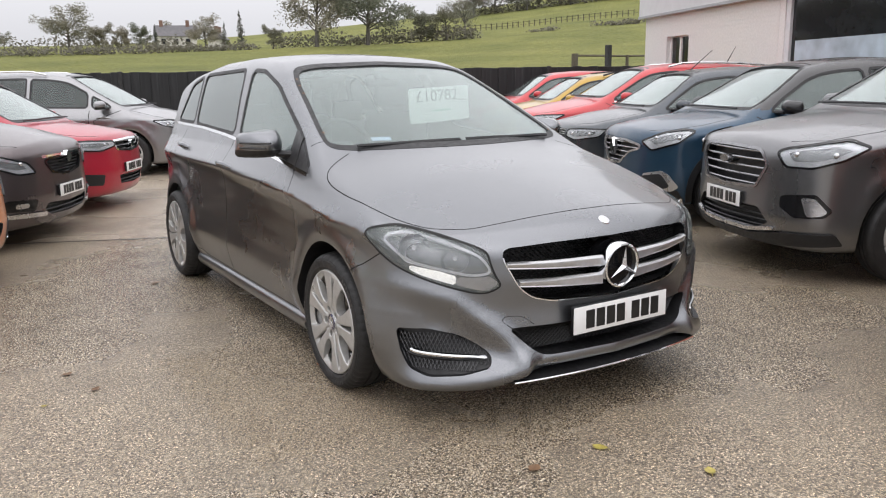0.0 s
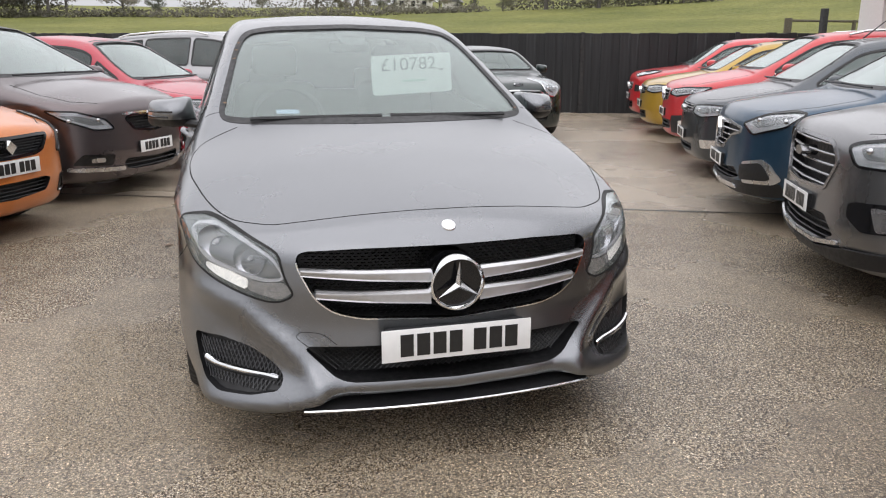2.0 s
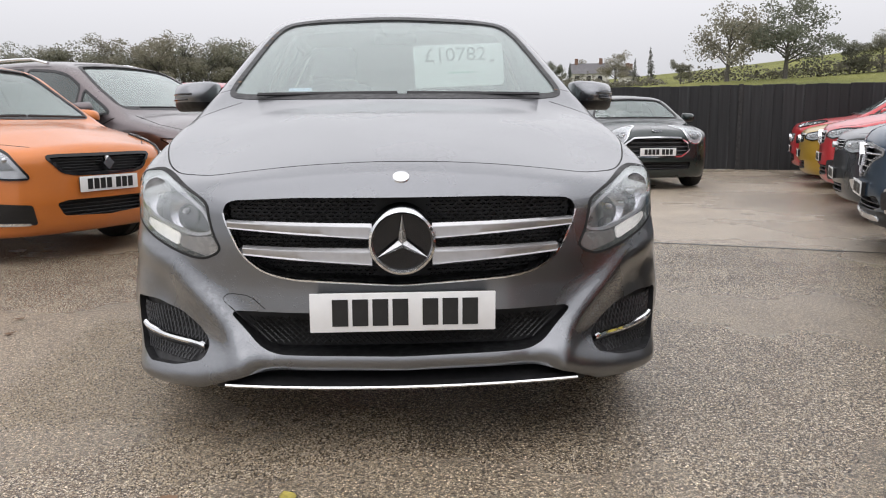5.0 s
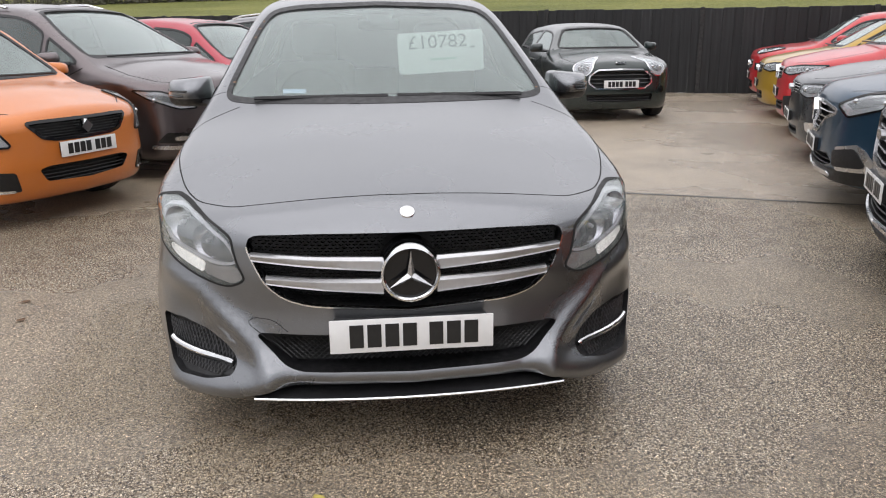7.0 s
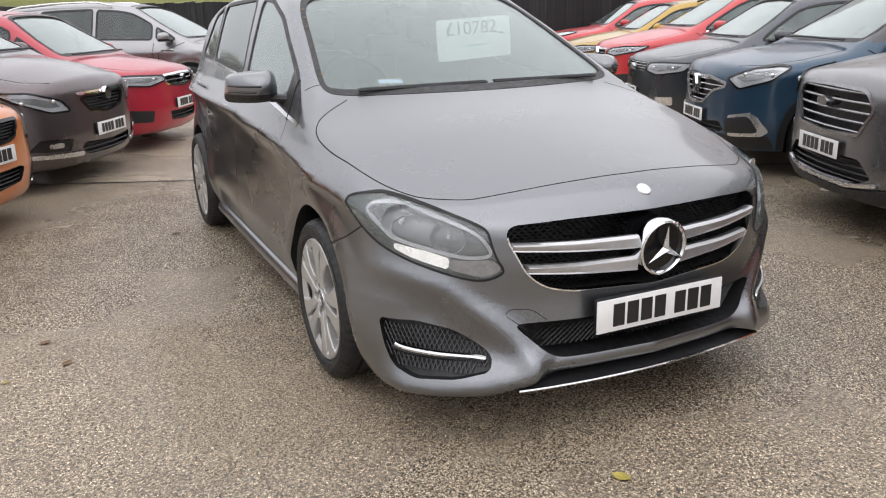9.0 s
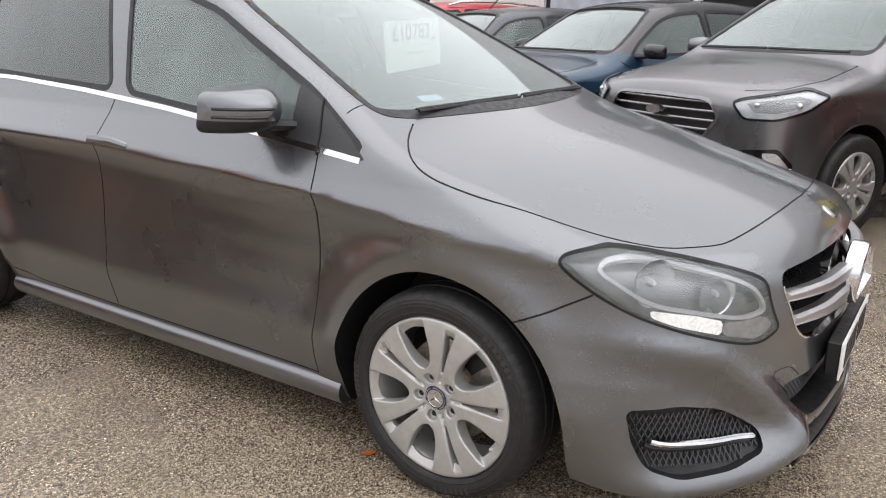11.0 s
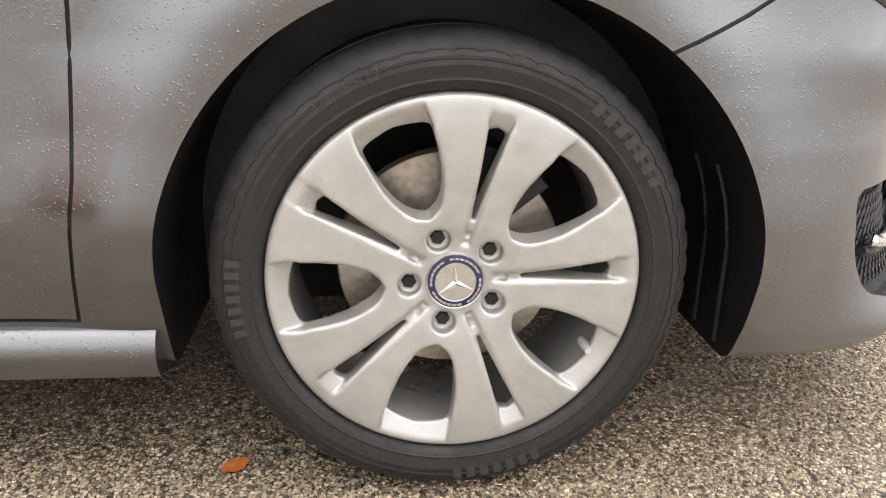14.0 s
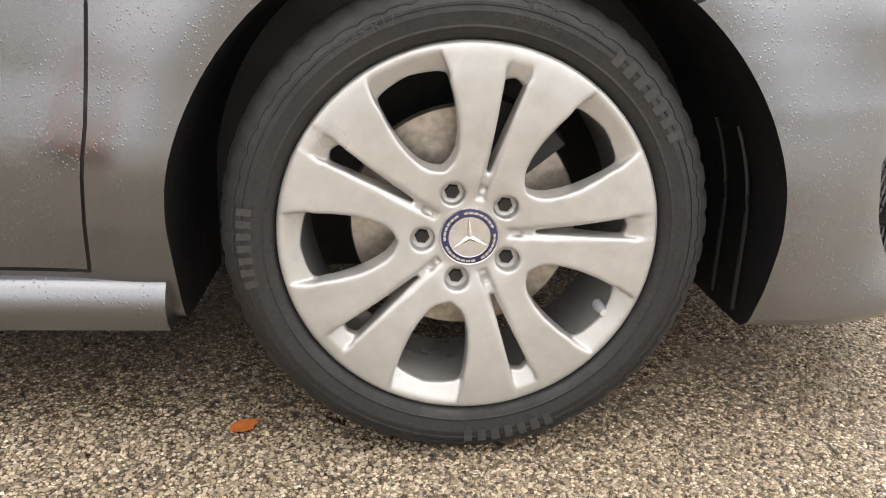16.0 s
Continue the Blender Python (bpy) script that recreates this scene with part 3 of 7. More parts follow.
def tarmac():
    """Wet tarmac with tan and grey chippings in dark binder; beyond the seam an older lay, worn smoother."""
    m, t, b = shader("wet_tarmac")
    stones = texture(t, 150, kind="ShaderNodeTexVoronoi")
    edge = texture(t, 150, kind="ShaderNodeTexVoronoi")
    edge.feature = "DISTANCE_TO_EDGE"
    fine = texture(t, 330, 3)
    wide = texture(t, 0.5, 5)
    mid = texture(t, 3.5, 5)
    col = stone_tones(t, stones.outputs["Color"])
    col = mixed(t, col, ramp(t, edge.outputs["Distance"], [(0.03, (0.14, 0.12, 0.105)), (0.15, (1.1, 1.1, 1.1))]), value=1.0, mode="MULTIPLY")
    col = mixed(t, col, ramp(t, fine.outputs["Fac"], [(0.3, (0.65, 0.65, 0.65)), (0.7, (1.2, 1.2, 1.18))]), value=1.0, mode="MULTIPLY")
    clump = texture(t, 85, 2)
    col = mixed(t, col, ramp(t, clump.outputs["Fac"], [(0.36, (0.52, 0.51, 0.5)), (0.5, (0.92, 0.92, 0.92)), (0.64, (1.55, 1.53, 1.5))]), value=1.0, mode="MULTIPLY")
    # the older lay: its stones are worn and its gaps filled with tan silt
    place = t.nodes.new("ShaderNodeTexCoord")
    dot = t.nodes.new("ShaderNodeVectorMath")
    dot.operation = "DOT_PRODUCT"
    dot.inputs[1].default_value = (0.403, 0.915, 0)
    t.links.new(place.outputs["Object"], dot.inputs[0])
    side = t.nodes.new("ShaderNodeMath")
    side.operation, side.use_clamp = "MULTIPLY_ADD", True
    side.inputs[1].default_value, side.inputs[2].default_value = 20.0, -20.0 * (2.02 * 0.403 + 4.05 * 0.915)
    t.links.new(dot.outputs["Value"], side.inputs[0])
    worn = t.nodes.new("ShaderNodeMath")
    worn.operation, worn.inputs[1].default_value = "MULTIPLY", 0.5
    t.links.new(side.outputs[0], worn.inputs[0])
    col = mixed(t, col, (0.47, 0.4, 0.32), worn.outputs[0])
    col = mixed(t, col, ramp(t, wide.outputs["Fac"], [(0.3, (0.86, 0.86, 0.86)), (0.5, (1.0, 1.0, 1.0)), (0.7, (1.14, 1.13, 1.1))]), value=1.0, mode="MULTIPLY")
    col = mixed(t, col, ramp(t, mid.outputs["Fac"], [(0.35, (0.88, 0.87, 0.86)), (0.65, (1.08, 1.08, 1.07))]), value=1.0, mode="MULTIPLY")
    t.links.new(col, b.inputs["Base Color"])
    t.links.new(ramp(t, wide.outputs["Fac"], [(0.35, (0.2,) * 3), (0.65, (0.34,) * 3)]), b.inputs["Roughness"])
    put(b, Specular_IOR_Level=0.8)
    low = bump(t, b, fine.outputs["Fac"], 0.35, 0.001)
    bump(t, b, ramp(t, edge.outputs["Distance"], [(0.0, (0, 0, 0)), (0.2, (1, 1, 1))]), 0.55, 0.0025, low)
    return m


def grass():
    m, t, b = shader("meadow_grass")
    wide, fine, tuft = texture(t, 0.09, 6), texture(t, 2.2, 6), texture(t, 9.0, 4)
    col = ramp(t, wide.outputs["Fac"], [(0.25, (0.125, 0.142, 0.045)), (0.5, (0.18, 0.19, 0.06)), (0.75, (0.235, 0.235, 0.075))])
    col = mixed(t, col, ramp(t, fine.outputs["Fac"], [(0.3, (0.65, 0.68, 0.6)), (0.7, (1.25, 1.2, 1.2))]), value=1.0, mode="MULTIPLY")
    t.links.new(col, b.inputs["Base Color"])
    put(b, Roughness=0.9, Specular_IOR_Level=0.2)
    bump(t, b, tuft.outputs["Fac"], 1.0, 0.15)
    return m


TARMAC, GRASS = tarmac(), grass()
rise = table([(-180, 2.2), (-90, 2.3), (-40, 2.45), (0, 2.5), (15, 2.6), (30, 3.0), (42, 3.7), (52, 4.2), (75, 4.4), (180, 2.2)], 4.0)
upper = table([(-180, 0.0), (10, 0.0), (25, 0.9), (40, 2.0), (55, 2.6), (80, 2.6), (180, 0.0)], 4.0)


def height(x, y):
    """The lie of the land: a level yard, a field that rises behind the fence, a second field above it."""
    beyond = (x - FENCE_AT.x) * 0.403 + (y - FENCE_AT.y) * 0.915
    r, az = math.hypot(x, y), math.degrees(math.atan2(x, y))
    k = min(max((beyond - 0.4) / 115.0, 0.0), 1.0)
    z = 1.2 * min(max((beyond - 0.4) / 6, 0), 1) + (r * math.tan(radians(float(rise(az)))) - 0.6) * (k ** 1.15)
    j = min(max((beyond - 118.0) / 150.0, 0.0), 1.0)
    z += j * r * math.tan(radians(float(upper(az))))
    if beyond > 1:
        z += 0.35 * noise.noise(Vector((x * 0.05, y * 0.05, 0))) * min(beyond / 10, 1)
    return z


bm = bmesh.new()
radii = [0.0] + [1.2 ** i for i in range(1, 14)] + [11.5 + 1.5 * i for i in range(0, 22)] + [46 + 4 * i for i in range(22)] + [136 + 9 * i for i in range(16)] + [300, 360, 450, 700, 1500, 3000]
spokes = 150
rings = []
for r in radii[1:]:
    row = []
    for i in range(spokes):
        a = 2 * math.pi * i / spokes
        x, y = r * math.sin(a), r * math.cos(a)
        row.append(bm.verts.new((x, y, height(x, y))))
    rings.append(row)
mid = bm.verts.new((0, 0, 0))
for i in range(spokes):
    bm.faces.new((mid, rings[0][(i + 1) % spokes], rings[0][i]))
for p, q in zip(rings, rings[1:]):
    for i in range(spokes):
        f = bm.faces.new((p[i], p[(i + 1) % spokes], q[(i + 1) % spokes], q[i]))
        c = f.calc_center_median()
        beyond = (c.x - FENCE_AT.x) * 0.403 + (c.y - FENCE_AT.y) * 0.915
        f.material_index = 1 if beyond > 0.6 or c.length > 45 else 0
tagged(part("ground", bm, [TARMAC, GRASS]), "wet chipped tarmac yard with grass fields rising beyond", "ground", kind="structure")

# the seam between two lays of tarmac
bm = bmesh.new()
s0 = Vector((2.02, 4.05, 0))
pts = [s0 + ALONG * d + Vector((0.403, 0.915, 0)) * 0.02 * noise.noise(Vector((d * 0.8, 0, 0))) + Vector((0, 0, 0.001)) for d in np.linspace(-11, 5.5, 70)]
for p, q in zip(pts, pts[1:]):
    n = Vector((0.403, 0.915, 0)) * (0.02 + 0.008 * noise.noise(p * 3))
    bm.faces.new([bm.verts.new(v + Vector((0, 0, 0.0015))) for v in (p - n, q - n, q + n, p + n)])
tagged(part("tarmac_seam", bm, plain("wet_seam", (0.02, 0.018, 0.016), 0.35, grain=0.002, scale=80)), "dark wet joint between two lays of tarmac", "joint", kind="structure")

# close-boarded fence
BOARD = plain("black_stained_boards", (0.022, 0.021, 0.021), 0.62, grain=0.004, scale=18, spread=0.5)


def fence_wood():
    m, t, b = shader("weathered_black_boards")
    info = t.nodes.new("ShaderNodeObjectInfo")
    co = t.nodes.new("ShaderNodeTexCoord")
    mp = t.nodes.new("ShaderNodeMapping")
    mp.inputs["Scale"].default_value = (14, 14, 0.7)
    grain = t.nodes.new("ShaderNodeTexNoise")
    grain.inputs["Scale"].default_value, grain.inputs["Detail"].default_value = 1.0, 6
    t.links.new(co.outputs["Object"], mp.inputs["Vector"])
    add = t.nodes.new("ShaderNodeVectorMath")
    t.links.new(mp.outputs[0], add.inputs[0])
    t.links.new(info.outputs["Random"], add.inputs[1])
    t.links.new(add.outputs[0], grain.inputs["Vector"])
    col = ramp(t, grain.outputs["Fac"], [(0.3, (0.006, 0.0065, 0.0075)), (0.55, (0.016, 0.0165, 0.018)), (0.66, (0.03, 0.031, 0.033)), (0.76, (0.11, 0.11, 0.11))])
    tone = ramp(t, info.outputs["Random"], [(0.0, (0.6, 0.6, 0.6)), (1.0, (1.35, 1.33, 1.3))])
    t.links.new(mixed(t, col, tone, value=1.0, mode="MULTIPLY"), b.inputs["Base Color"])
    put(b, Roughness=0.6)
    bump(t, b, grain.outputs["Fac"], 0.8, 0.006)
    return m


FENCEWOOD = fence_wood()
POSTWOOD = plain("weathered_timber", (0.1, 0.085, 0.06), 0.8, grain=0.004, scale=30)
fence = thing("fence", "tall black-stained close-boarded wooden fence behind the cars", "fence", kind="structure")
bm = bmesh.new()
box(bm, (-0.108, -0.011, 0.02), (0.108, 0.011, 1.66), 0.006, 1)
bmesh.ops.recalc_face_normals(bm, faces=bm.faces)
board_mesh = bpy.data.meshes.new("board")
bm.to_mesh(board_mesh)
bm.free()
board_mesh.materials.append(FENCEWOOD)
rng = random.Random(4)
turn_fence = math.degrees(math.atan2(ALONG.y, ALONG.x))
for i in range(-72, 28):
    for half in (0, 1):
        at = FENCE_AT + ALONG * (i * 0.385 + half * 0.1925)
        o = new("board", board_mesh)
        o.parent = fence
        out = 0.0 if half else -0.026
        o.matrix_basis = pose(at.x + 0.403 * out, at.y + 0.915 * out, 0.02 * rng.random(), 0.3 * rng.uniform(-1, 1), 0.4 * rng.uniform(-1, 1), turn_fence)
bm = bmesh.new()
for i in range(-9, 4):
    at = FENCE_AT + ALONG * (i * 3.08 + 0.29)
    box(bm, (-0.045, -0.06, 0), (0.045, 0.03, 1.69), 0.008, 1, pose(at.x, at.y, 0, 0, 0, turn_fence))
    posts = part("fence_post", bm, BOARD, fence)
    bm = bmesh.new()
for z in (0.35, 1.45):
    a, b = FENCE_AT + ALONG * -27.7, FENCE_AT + ALONG * 10.7
    off = Vector((0.403, 0.915, 0)) * 0.05
    tube(bm, [a + off + Vector((0, 0, z)), b + off + Vector((0, 0, z))], 0.04, 4)
part("fence_rail", bm, BOARD, fence)

# timber posts and rails that stand behind the fence
frame_thing = thing("timber_frame", "weathered timber posts with a thin cross rail behind the fence", "posts")
for x, y, top, rad in ((14.57, 16.69, 2.16, 0.10), (16.4, 16.3, 2.12, 0.05), (18.2, 15.9, 2.15, 0.05)):
    bm = bmesh.new()
    tube(bm, [(x, y, height(x, y) - 0.2), (x, y, top)], rad, 8)
    part("post", bm, POSTWOOD, frame_thing)
bm = bmesh.new()
tube(bm, [(14.57, 16.69, 2.1), (16.4, 16.3, 2.08), (18.4, 15.85, 2.1)], 0.035, 6)
part("rail", bm, POSTWOOD, frame_thing)
dark_post = thing("gate_post", "dark square wooden gate post behind the fence", "post")
bm = bmesh.new()
box(bm, (-0.07, -0.07, 0.0), (0.07, 0.07, 2.3), 0.01, 1, pose(13.66, 14.29, 0))
part("post", bm, BOARD, dark_post)

# post-and-rail fence on the hill
hill_fence = thing("field_fence", "post and rail fence across the hill field", "fence")
pts = []
for i in range(46):
    q = i / 45
    az = radians(30 + 17 * q)
    r = 175 + 10 * q
    x, y = r * math.sin(az), r * math.cos(az)
    pts.append(Vector((x, y, height(x, y))))
bm = bmesh.new()
tube(bm, [Vector((0, 0, -0.3)), Vector((0, 0, 1.35))], 0.11, 5)
post_mesh = bpy.data.meshes.new("post")
bm.to_mesh(post_mesh)
bm.free()
post_mesh.materials.append(POSTWOOD)
for p in pts:
    o = new("post", post_mesh)
    o.parent = hill_fence
    o.location = p
bm = bmesh.new()
for z in (0.6, 1.15):
    tube(bm, [p + Vector((0, 0, z)) for p in pts], 0.04, 4)
part("rail", bm, POSTWOOD, hill_fence)


# ---- trees and hedges ----
def foliage(name, dark, light):
    m, t, b = shader(name)
    geo = t.nodes.new("ShaderNodeNewGeometry")
    info = t.nodes.new("ShaderNodeObjectInfo")
    col = ramp(t, geo.outputs["Random Per Island"], [(0.0, dark), (0.6, tuple((a + c) / 2 for a, c in zip(dark, light))), (1.0, light)])
    tone = ramp(t, info.outputs["Random"], [(0.0, (0.8, 0.85, 0.8)), (1.0, (1.2, 1.1, 1.05))])
    t.links.new(mixed(t, col, tone, value=1.0, mode="MULTIPLY"), b.inputs["Base Color"])
    put(b, Roughness=0.8, Specular_IOR_Level=0.2)
    thin = t.nodes.new("ShaderNodeBsdfTranslucent")
    t.links.new(mixed(t, col, tone, value=1.0, mode="MULTIPLY"), thin.inputs["Color"])
    mix = t.nodes.new("ShaderNodeMixShader")
    mix.inputs[0].default_value = 0.45
    t.links.new(b.outputs[0], mix.inputs[1])
    t.links.new(thin.outputs[0], mix.inputs[2])
    t.links.new(mix.outputs[0], t.nodes["Material Output"].inputs["Surface"])
    return m


# leaf colours are paled and greyed, with distance haze put into them
LEAF = foliage("hazy_green_leaves", (0.21, 0.215, 0.175), (0.29, 0.285, 0.23))
HEDGE = foliage("hazy_hedge_leaves", (0.18, 0.175, 0.15), (0.22, 0.22, 0.18))
CONIFER = foliage("hazy_conifer_needles", (0.13, 0.14, 0.13), (0.18, 0.19, 0.165))
BARK = plain("grey_bark", (0.12, 0.11, 0.1), 0.9, grain=0.02, scale=8)


def leaves(bm, centre, size, count, rng, leaf):
    for _ in range(count):
        d = Vector((rng.gauss(0, 1), rng.gauss(0, 1), rng.gauss(0, 1))).normalized() * rng.random() ** 0.4
        p = Vector(centre) + Vector((d.x * size[0], d.y * size[1], d.z * size[2]))
        a, b = Vector((rng.gauss(0, 1), rng.gauss(0, 1), rng.gauss(0, 0.6))).normalized(), Vector((rng.gauss(0, 1), rng.gauss(0, 1), rng.gauss(0, 1))).normalized()
        k = leaf * rng.uniform(0.6, 1.4)
        c = a.cross(b).normalized()
        bm.faces.new([bm.verts.new(q) for q in (p - a * k, p + c * k * 0.7, p + a * k, p - c * k * 0.7)])


def tree(name, tall, spread, seed, fill=1.0, kind="round", trunk_to=0.3):
    """A tree: tapered trunk, limbs, and a crown of small leaf clumps with gaps."""
    rng = random.Random(seed)
    ob = thing("tree", "hedgerow tree with thinning autumn leaves", "tree")
    bm = bmesh.new()
    lean = Vector((rng.uniform(-0.05, 0.05), rng.uniform(-0.05, 0.05), 1))
    top = lean * tall * (0.9 if kind == "cone" else 0.62)
    n = 7
    r0 = tall * 0.028
    tube(bm, [top * (i / (n - 1)) - Vector((0, 0, 0.5 * (i == 0))) for i in range(n)], [r0 * (1.25 - i / (n - 0.6)) for i in range(n)], 7)
    tips = []
    for i in range(15 if kind != "cone" else 0):
        a = rng.uniform(0, 2 * math.pi)
        base = top * rng.uniform(trunk_to / 0.62 * 0.9, 1.0)
        reach = spread * rng.uniform(0.5, 1.0)
        tip = base + Vector((math.cos(a) * reach, math.sin(a) * reach, tall * rng.uniform(0.05, 0.36)))
        tip.z = min(tip.z, tall * 0.95)
        midp = base.lerp(tip, 0.5) + Vector((0, 0, tall * 0.03))
        tube(bm, [base, midp, tip], [r0 * 0.4, r0 * 0.25, r0 * 0.08], 5)
        tips += [tip, midp.lerp(tip, 0.4), tip + Vector((rng.uniform(-1, 1), rng.uniform(-1, 1), rng.uniform(-0.2, 0.6))) * spread * 0.3]
        for _ in range(3):
            t2 = tip + Vector((rng.uniform(-1, 1), rng.uniform(-1, 1), rng.uniform(-0.3, 0.7))) * spread * 0.35
            tube(bm, [midp.lerp(tip, 0.5), t2], [r0 * 0.14, r0 * 0.04], 4)
    part("trunk", bm, BARK, ob)
    bm = bmesh.new()
    if kind == "cone":
        for i in range(26):
            q = i / 25
            w = spread * (1.05 - q) * rng.uniform(0.75, 1.1) + 0.1
            leaves(bm, top * (0.12 + 1.0 * q), (w, w, tall * 0.045), int(46 * (1.1 - q)), rng, 0.16)
    else:
        for tip in tips:
            s = spread * rng.uniform(0.2, 0.36)
            leaves(bm, tip, (s * 1.1, s * 1.1, s * 0.85), int(90 * fill), rng, 0.14 * tall / 9)
        for _ in range(8):
            a, q = rng.uniform(0, 6.28), rng.random() ** 0.5
            leaves(bm, top + Vector((math.cos(a) * q * spread * 0.6, math.sin(a) * q * spread * 0.6, tall * rng.uniform(-0.12, 0.32))), (spread * 0.3, spread * 0.3, tall * 0.09), int(90 * fill), rng, 0.14 * tall / 9)
    part("crown", bm, CONIFER if kind == "cone" else LEAF, ob)
    return ob


def around(az, r, up=0.0):
    x, y = r * math.sin(radians(az)), r * math.cos(radians(az))
    return x, y, height(x, y) + up


kinds = [tree("a", 10.5, 5.6, 1, 1.1, trunk_to=0.2), tree("b", 9.0, 4.6, 2, 1.4, trunk_to=0.2), tree("c", 8.0, 3.2, 3, 0.7), tree("d", 6.0, 2.6, 5, 1.4, trunk_to=0.12), tree("e", 8.0, 1.3, 6, 1.0, "cone"), tree("f", 9.5, 3.8, 8, 0.35)]
spots = [  # bearing, distance, kind, size
    (23.2, 132, 0, 1.12), (26.8, 134, 1, 1.36), (30.6, 138, 3, 0.95), (32.4, 137, 2, 0.8), (33.8, 140, 5, 0.66),
    (15.8, 160, 1, 0.68), (18.2, 160, 4, 0.85), (17.0, 165, 4, 0.62), (20.2, 133, 3, 0.62), (12.6, 170, 4, 0.6), (11.6, 168, 3, 0.85),
    (7.2, 150, 1, 0.85), (9.2, 150, 3, 0.75), (10.4, 155, 3, 0.7), (3.6, 170, 2, 0.45), (13.6, 185, 3, 0.9),
    (-8.8, 136, 5, 0.75), (-9.9, 134, 5, 0.95), (-11.2, 136, 0, 0.85), (-12.8, 134, 1, 0.98), (-14.3, 138, 5, 1.0), (-15.8, 134, 1, 1.05), (-17.4, 136, 0, 0.8), (-19.0, 140, 3, 1.0),
    (-10.5, 140, 1, 1.0), (-13.5, 141, 3, 1.3), (-16.6, 140, 1, 1.0), (-18.2, 138, 1, 1.05), (-20.6, 138, 0, 0.95), (-21.6, 139, 3, 1.2), (-26.2, 141, 1, 1.0),
    (-5.4, 136, 1, 0.78), (-3.2, 138, 3, 0.72), (-22.4, 140, 1, 0.85), (-24.6, 142, 0, 0.85), (-28.0, 142, 1, 0.9), (-33.0, 142, 0, 0.9),
    (34.5, 262, 1, 1.1), (36.0, 268, 0, 1.2), (37.5, 270, 1, 1.35), (39.0, 270, 0, 1.3), (40.5, 272, 1, 1.4), (42.0, 272, 0, 1.3), (44.2, 272, 1, 1.3), (45.6, 275, 0, 1.4), (47.5, 275, 1, 1.4), (50.0, 275, 0, 1.3), (38.2, 262, 3, 1.5), (41.2, 262, 3, 1.5), (45.0, 262, 3, 1.5)]
rng = random.Random(12)
used = set()
for az, r, k, size in spots:
    x, y, z = around(az, r)
    m = pose(x, y, z - 0.1, 0, 0, rng.uniform(0, 360))
    if k not in used:
        used.add(k)
        kinds[k].matrix_basis = m @ Matrix.Scale(size, 4)
        kinds[k]["group"] = "hedgerow trees"
    else:
        o = copy_thing(kinds[k], m)
        o.scale = (size,) * 3
        o["group"] = "hedgerow trees"

bm = bmesh.new()
rng = random.Random(21)
for a0, a1, r, tall, gap in ((-75, 19.0, 133, 1.3, 0.05), (20.5, 34.5, 138, 2.6, 0.0), (28.0, 34.0, 139, 3.0, 0.15), (-2, 14, 158, 3.0, 0.2), (-44, -8.5, 138, 5.0, 0.06), (33, 60, 264, 5.0, 0.05), (37, 40, 150, 0.8, 0.5), (43.0, 46.5, 152, 1.0, 0.3)):
    a = a0
    while a < a1:
        if rng.random() > gap:
            x, y, z = around(a, r + rng.uniform(-2, 2))
            h = tall * rng.uniform(0.55, 1.15)
            leaves(bm, (x, y, z + h * 0.45), (1.7, 1.7, h * 0.6), 62, rng, 0.23 if r < 200 else 0.42)
        a += 0.42 if r < 200 else 0.36
tagged(part("hedge", bm, HEDGE, smooth=False), "dark hedgerows and scrub along the field edges", "hedge", kind="stuff")


# ---- farmhouse far off ----
def house(x, y, z, turn, size, label):
    ob = thing("house", label, "house", pose(x, y, z, 0, 0, turn))
    w, d, h = size
    bm = bmesh.new()
    box(bm, (-w / 2, -d / 2, -1), (w / 2, d / 2, h))
    part("wall", bm, plain("cream_render", (0.6, 0.58, 0.54), 0.9, scale=2), ob)
    bm = bmesh.new()
    e = 0.3
    lo = [(-w / 2 - e, -d / 2 - e, h - 0.1), (w / 2 + e, -d / 2 - e, h - 0.1), (w / 2 + e, d / 2 + e, h - 0.1), (-w / 2 - e, d / 2 + e, h - 0.1), (-w / 2 - e, 0, h + d * 0.45), (w / 2 + e, 0, h + d * 0.45)]
    v = [bm.verts.new(p) for p in lo]
    for f in ((0, 1, 5, 4), (2, 3, 4, 5), (1, 2, 5), (3, 0, 4), (3, 2, 1, 0)):
        bm.faces.new([v[i] for i in f])
    roof = part("roof", bm, plain("grey_slates", (0.13, 0.125, 0.13), 0.7, scale=3), ob, smooth=False)
    for cx in (-w * 0.35, w * 0.3):
        bm = bmesh.new()
        box(bm, (cx - 0.35, -0.35, h + d * 0.2), (cx + 0.35, 0.35, h + d * 0.45 + 1.0))
        part("chimney", bm, plain("brick_chimney", (0.2, 0.12, 0.09), 0.9, scale=4), roof)
    for i in range(3):
        bm = bmesh.new()
        box(bm, (-w * 0.35 + i * w * 0.3, -d / 2 - 0.03, h * 0.45), (-w * 0.35 + i * w * 0.3 + 0.9, -d / 2 + 0.1, h * 0.45 + 1.1))
        part("window", bm, GLOSSBLACK, ob)
    return ob


hx, hy, hz = around(15.2, 178)
house(hx - 4, hy, hz - 0.9, -18, (8, 5, 3.0), "long slate-roofed farmhouse among hedgerow trees")
house(hx + 3, hy - 6, hz - 0.7, 60, (4, 3.5, 2.0), "small white-gabled cottage beside a farmhouse")

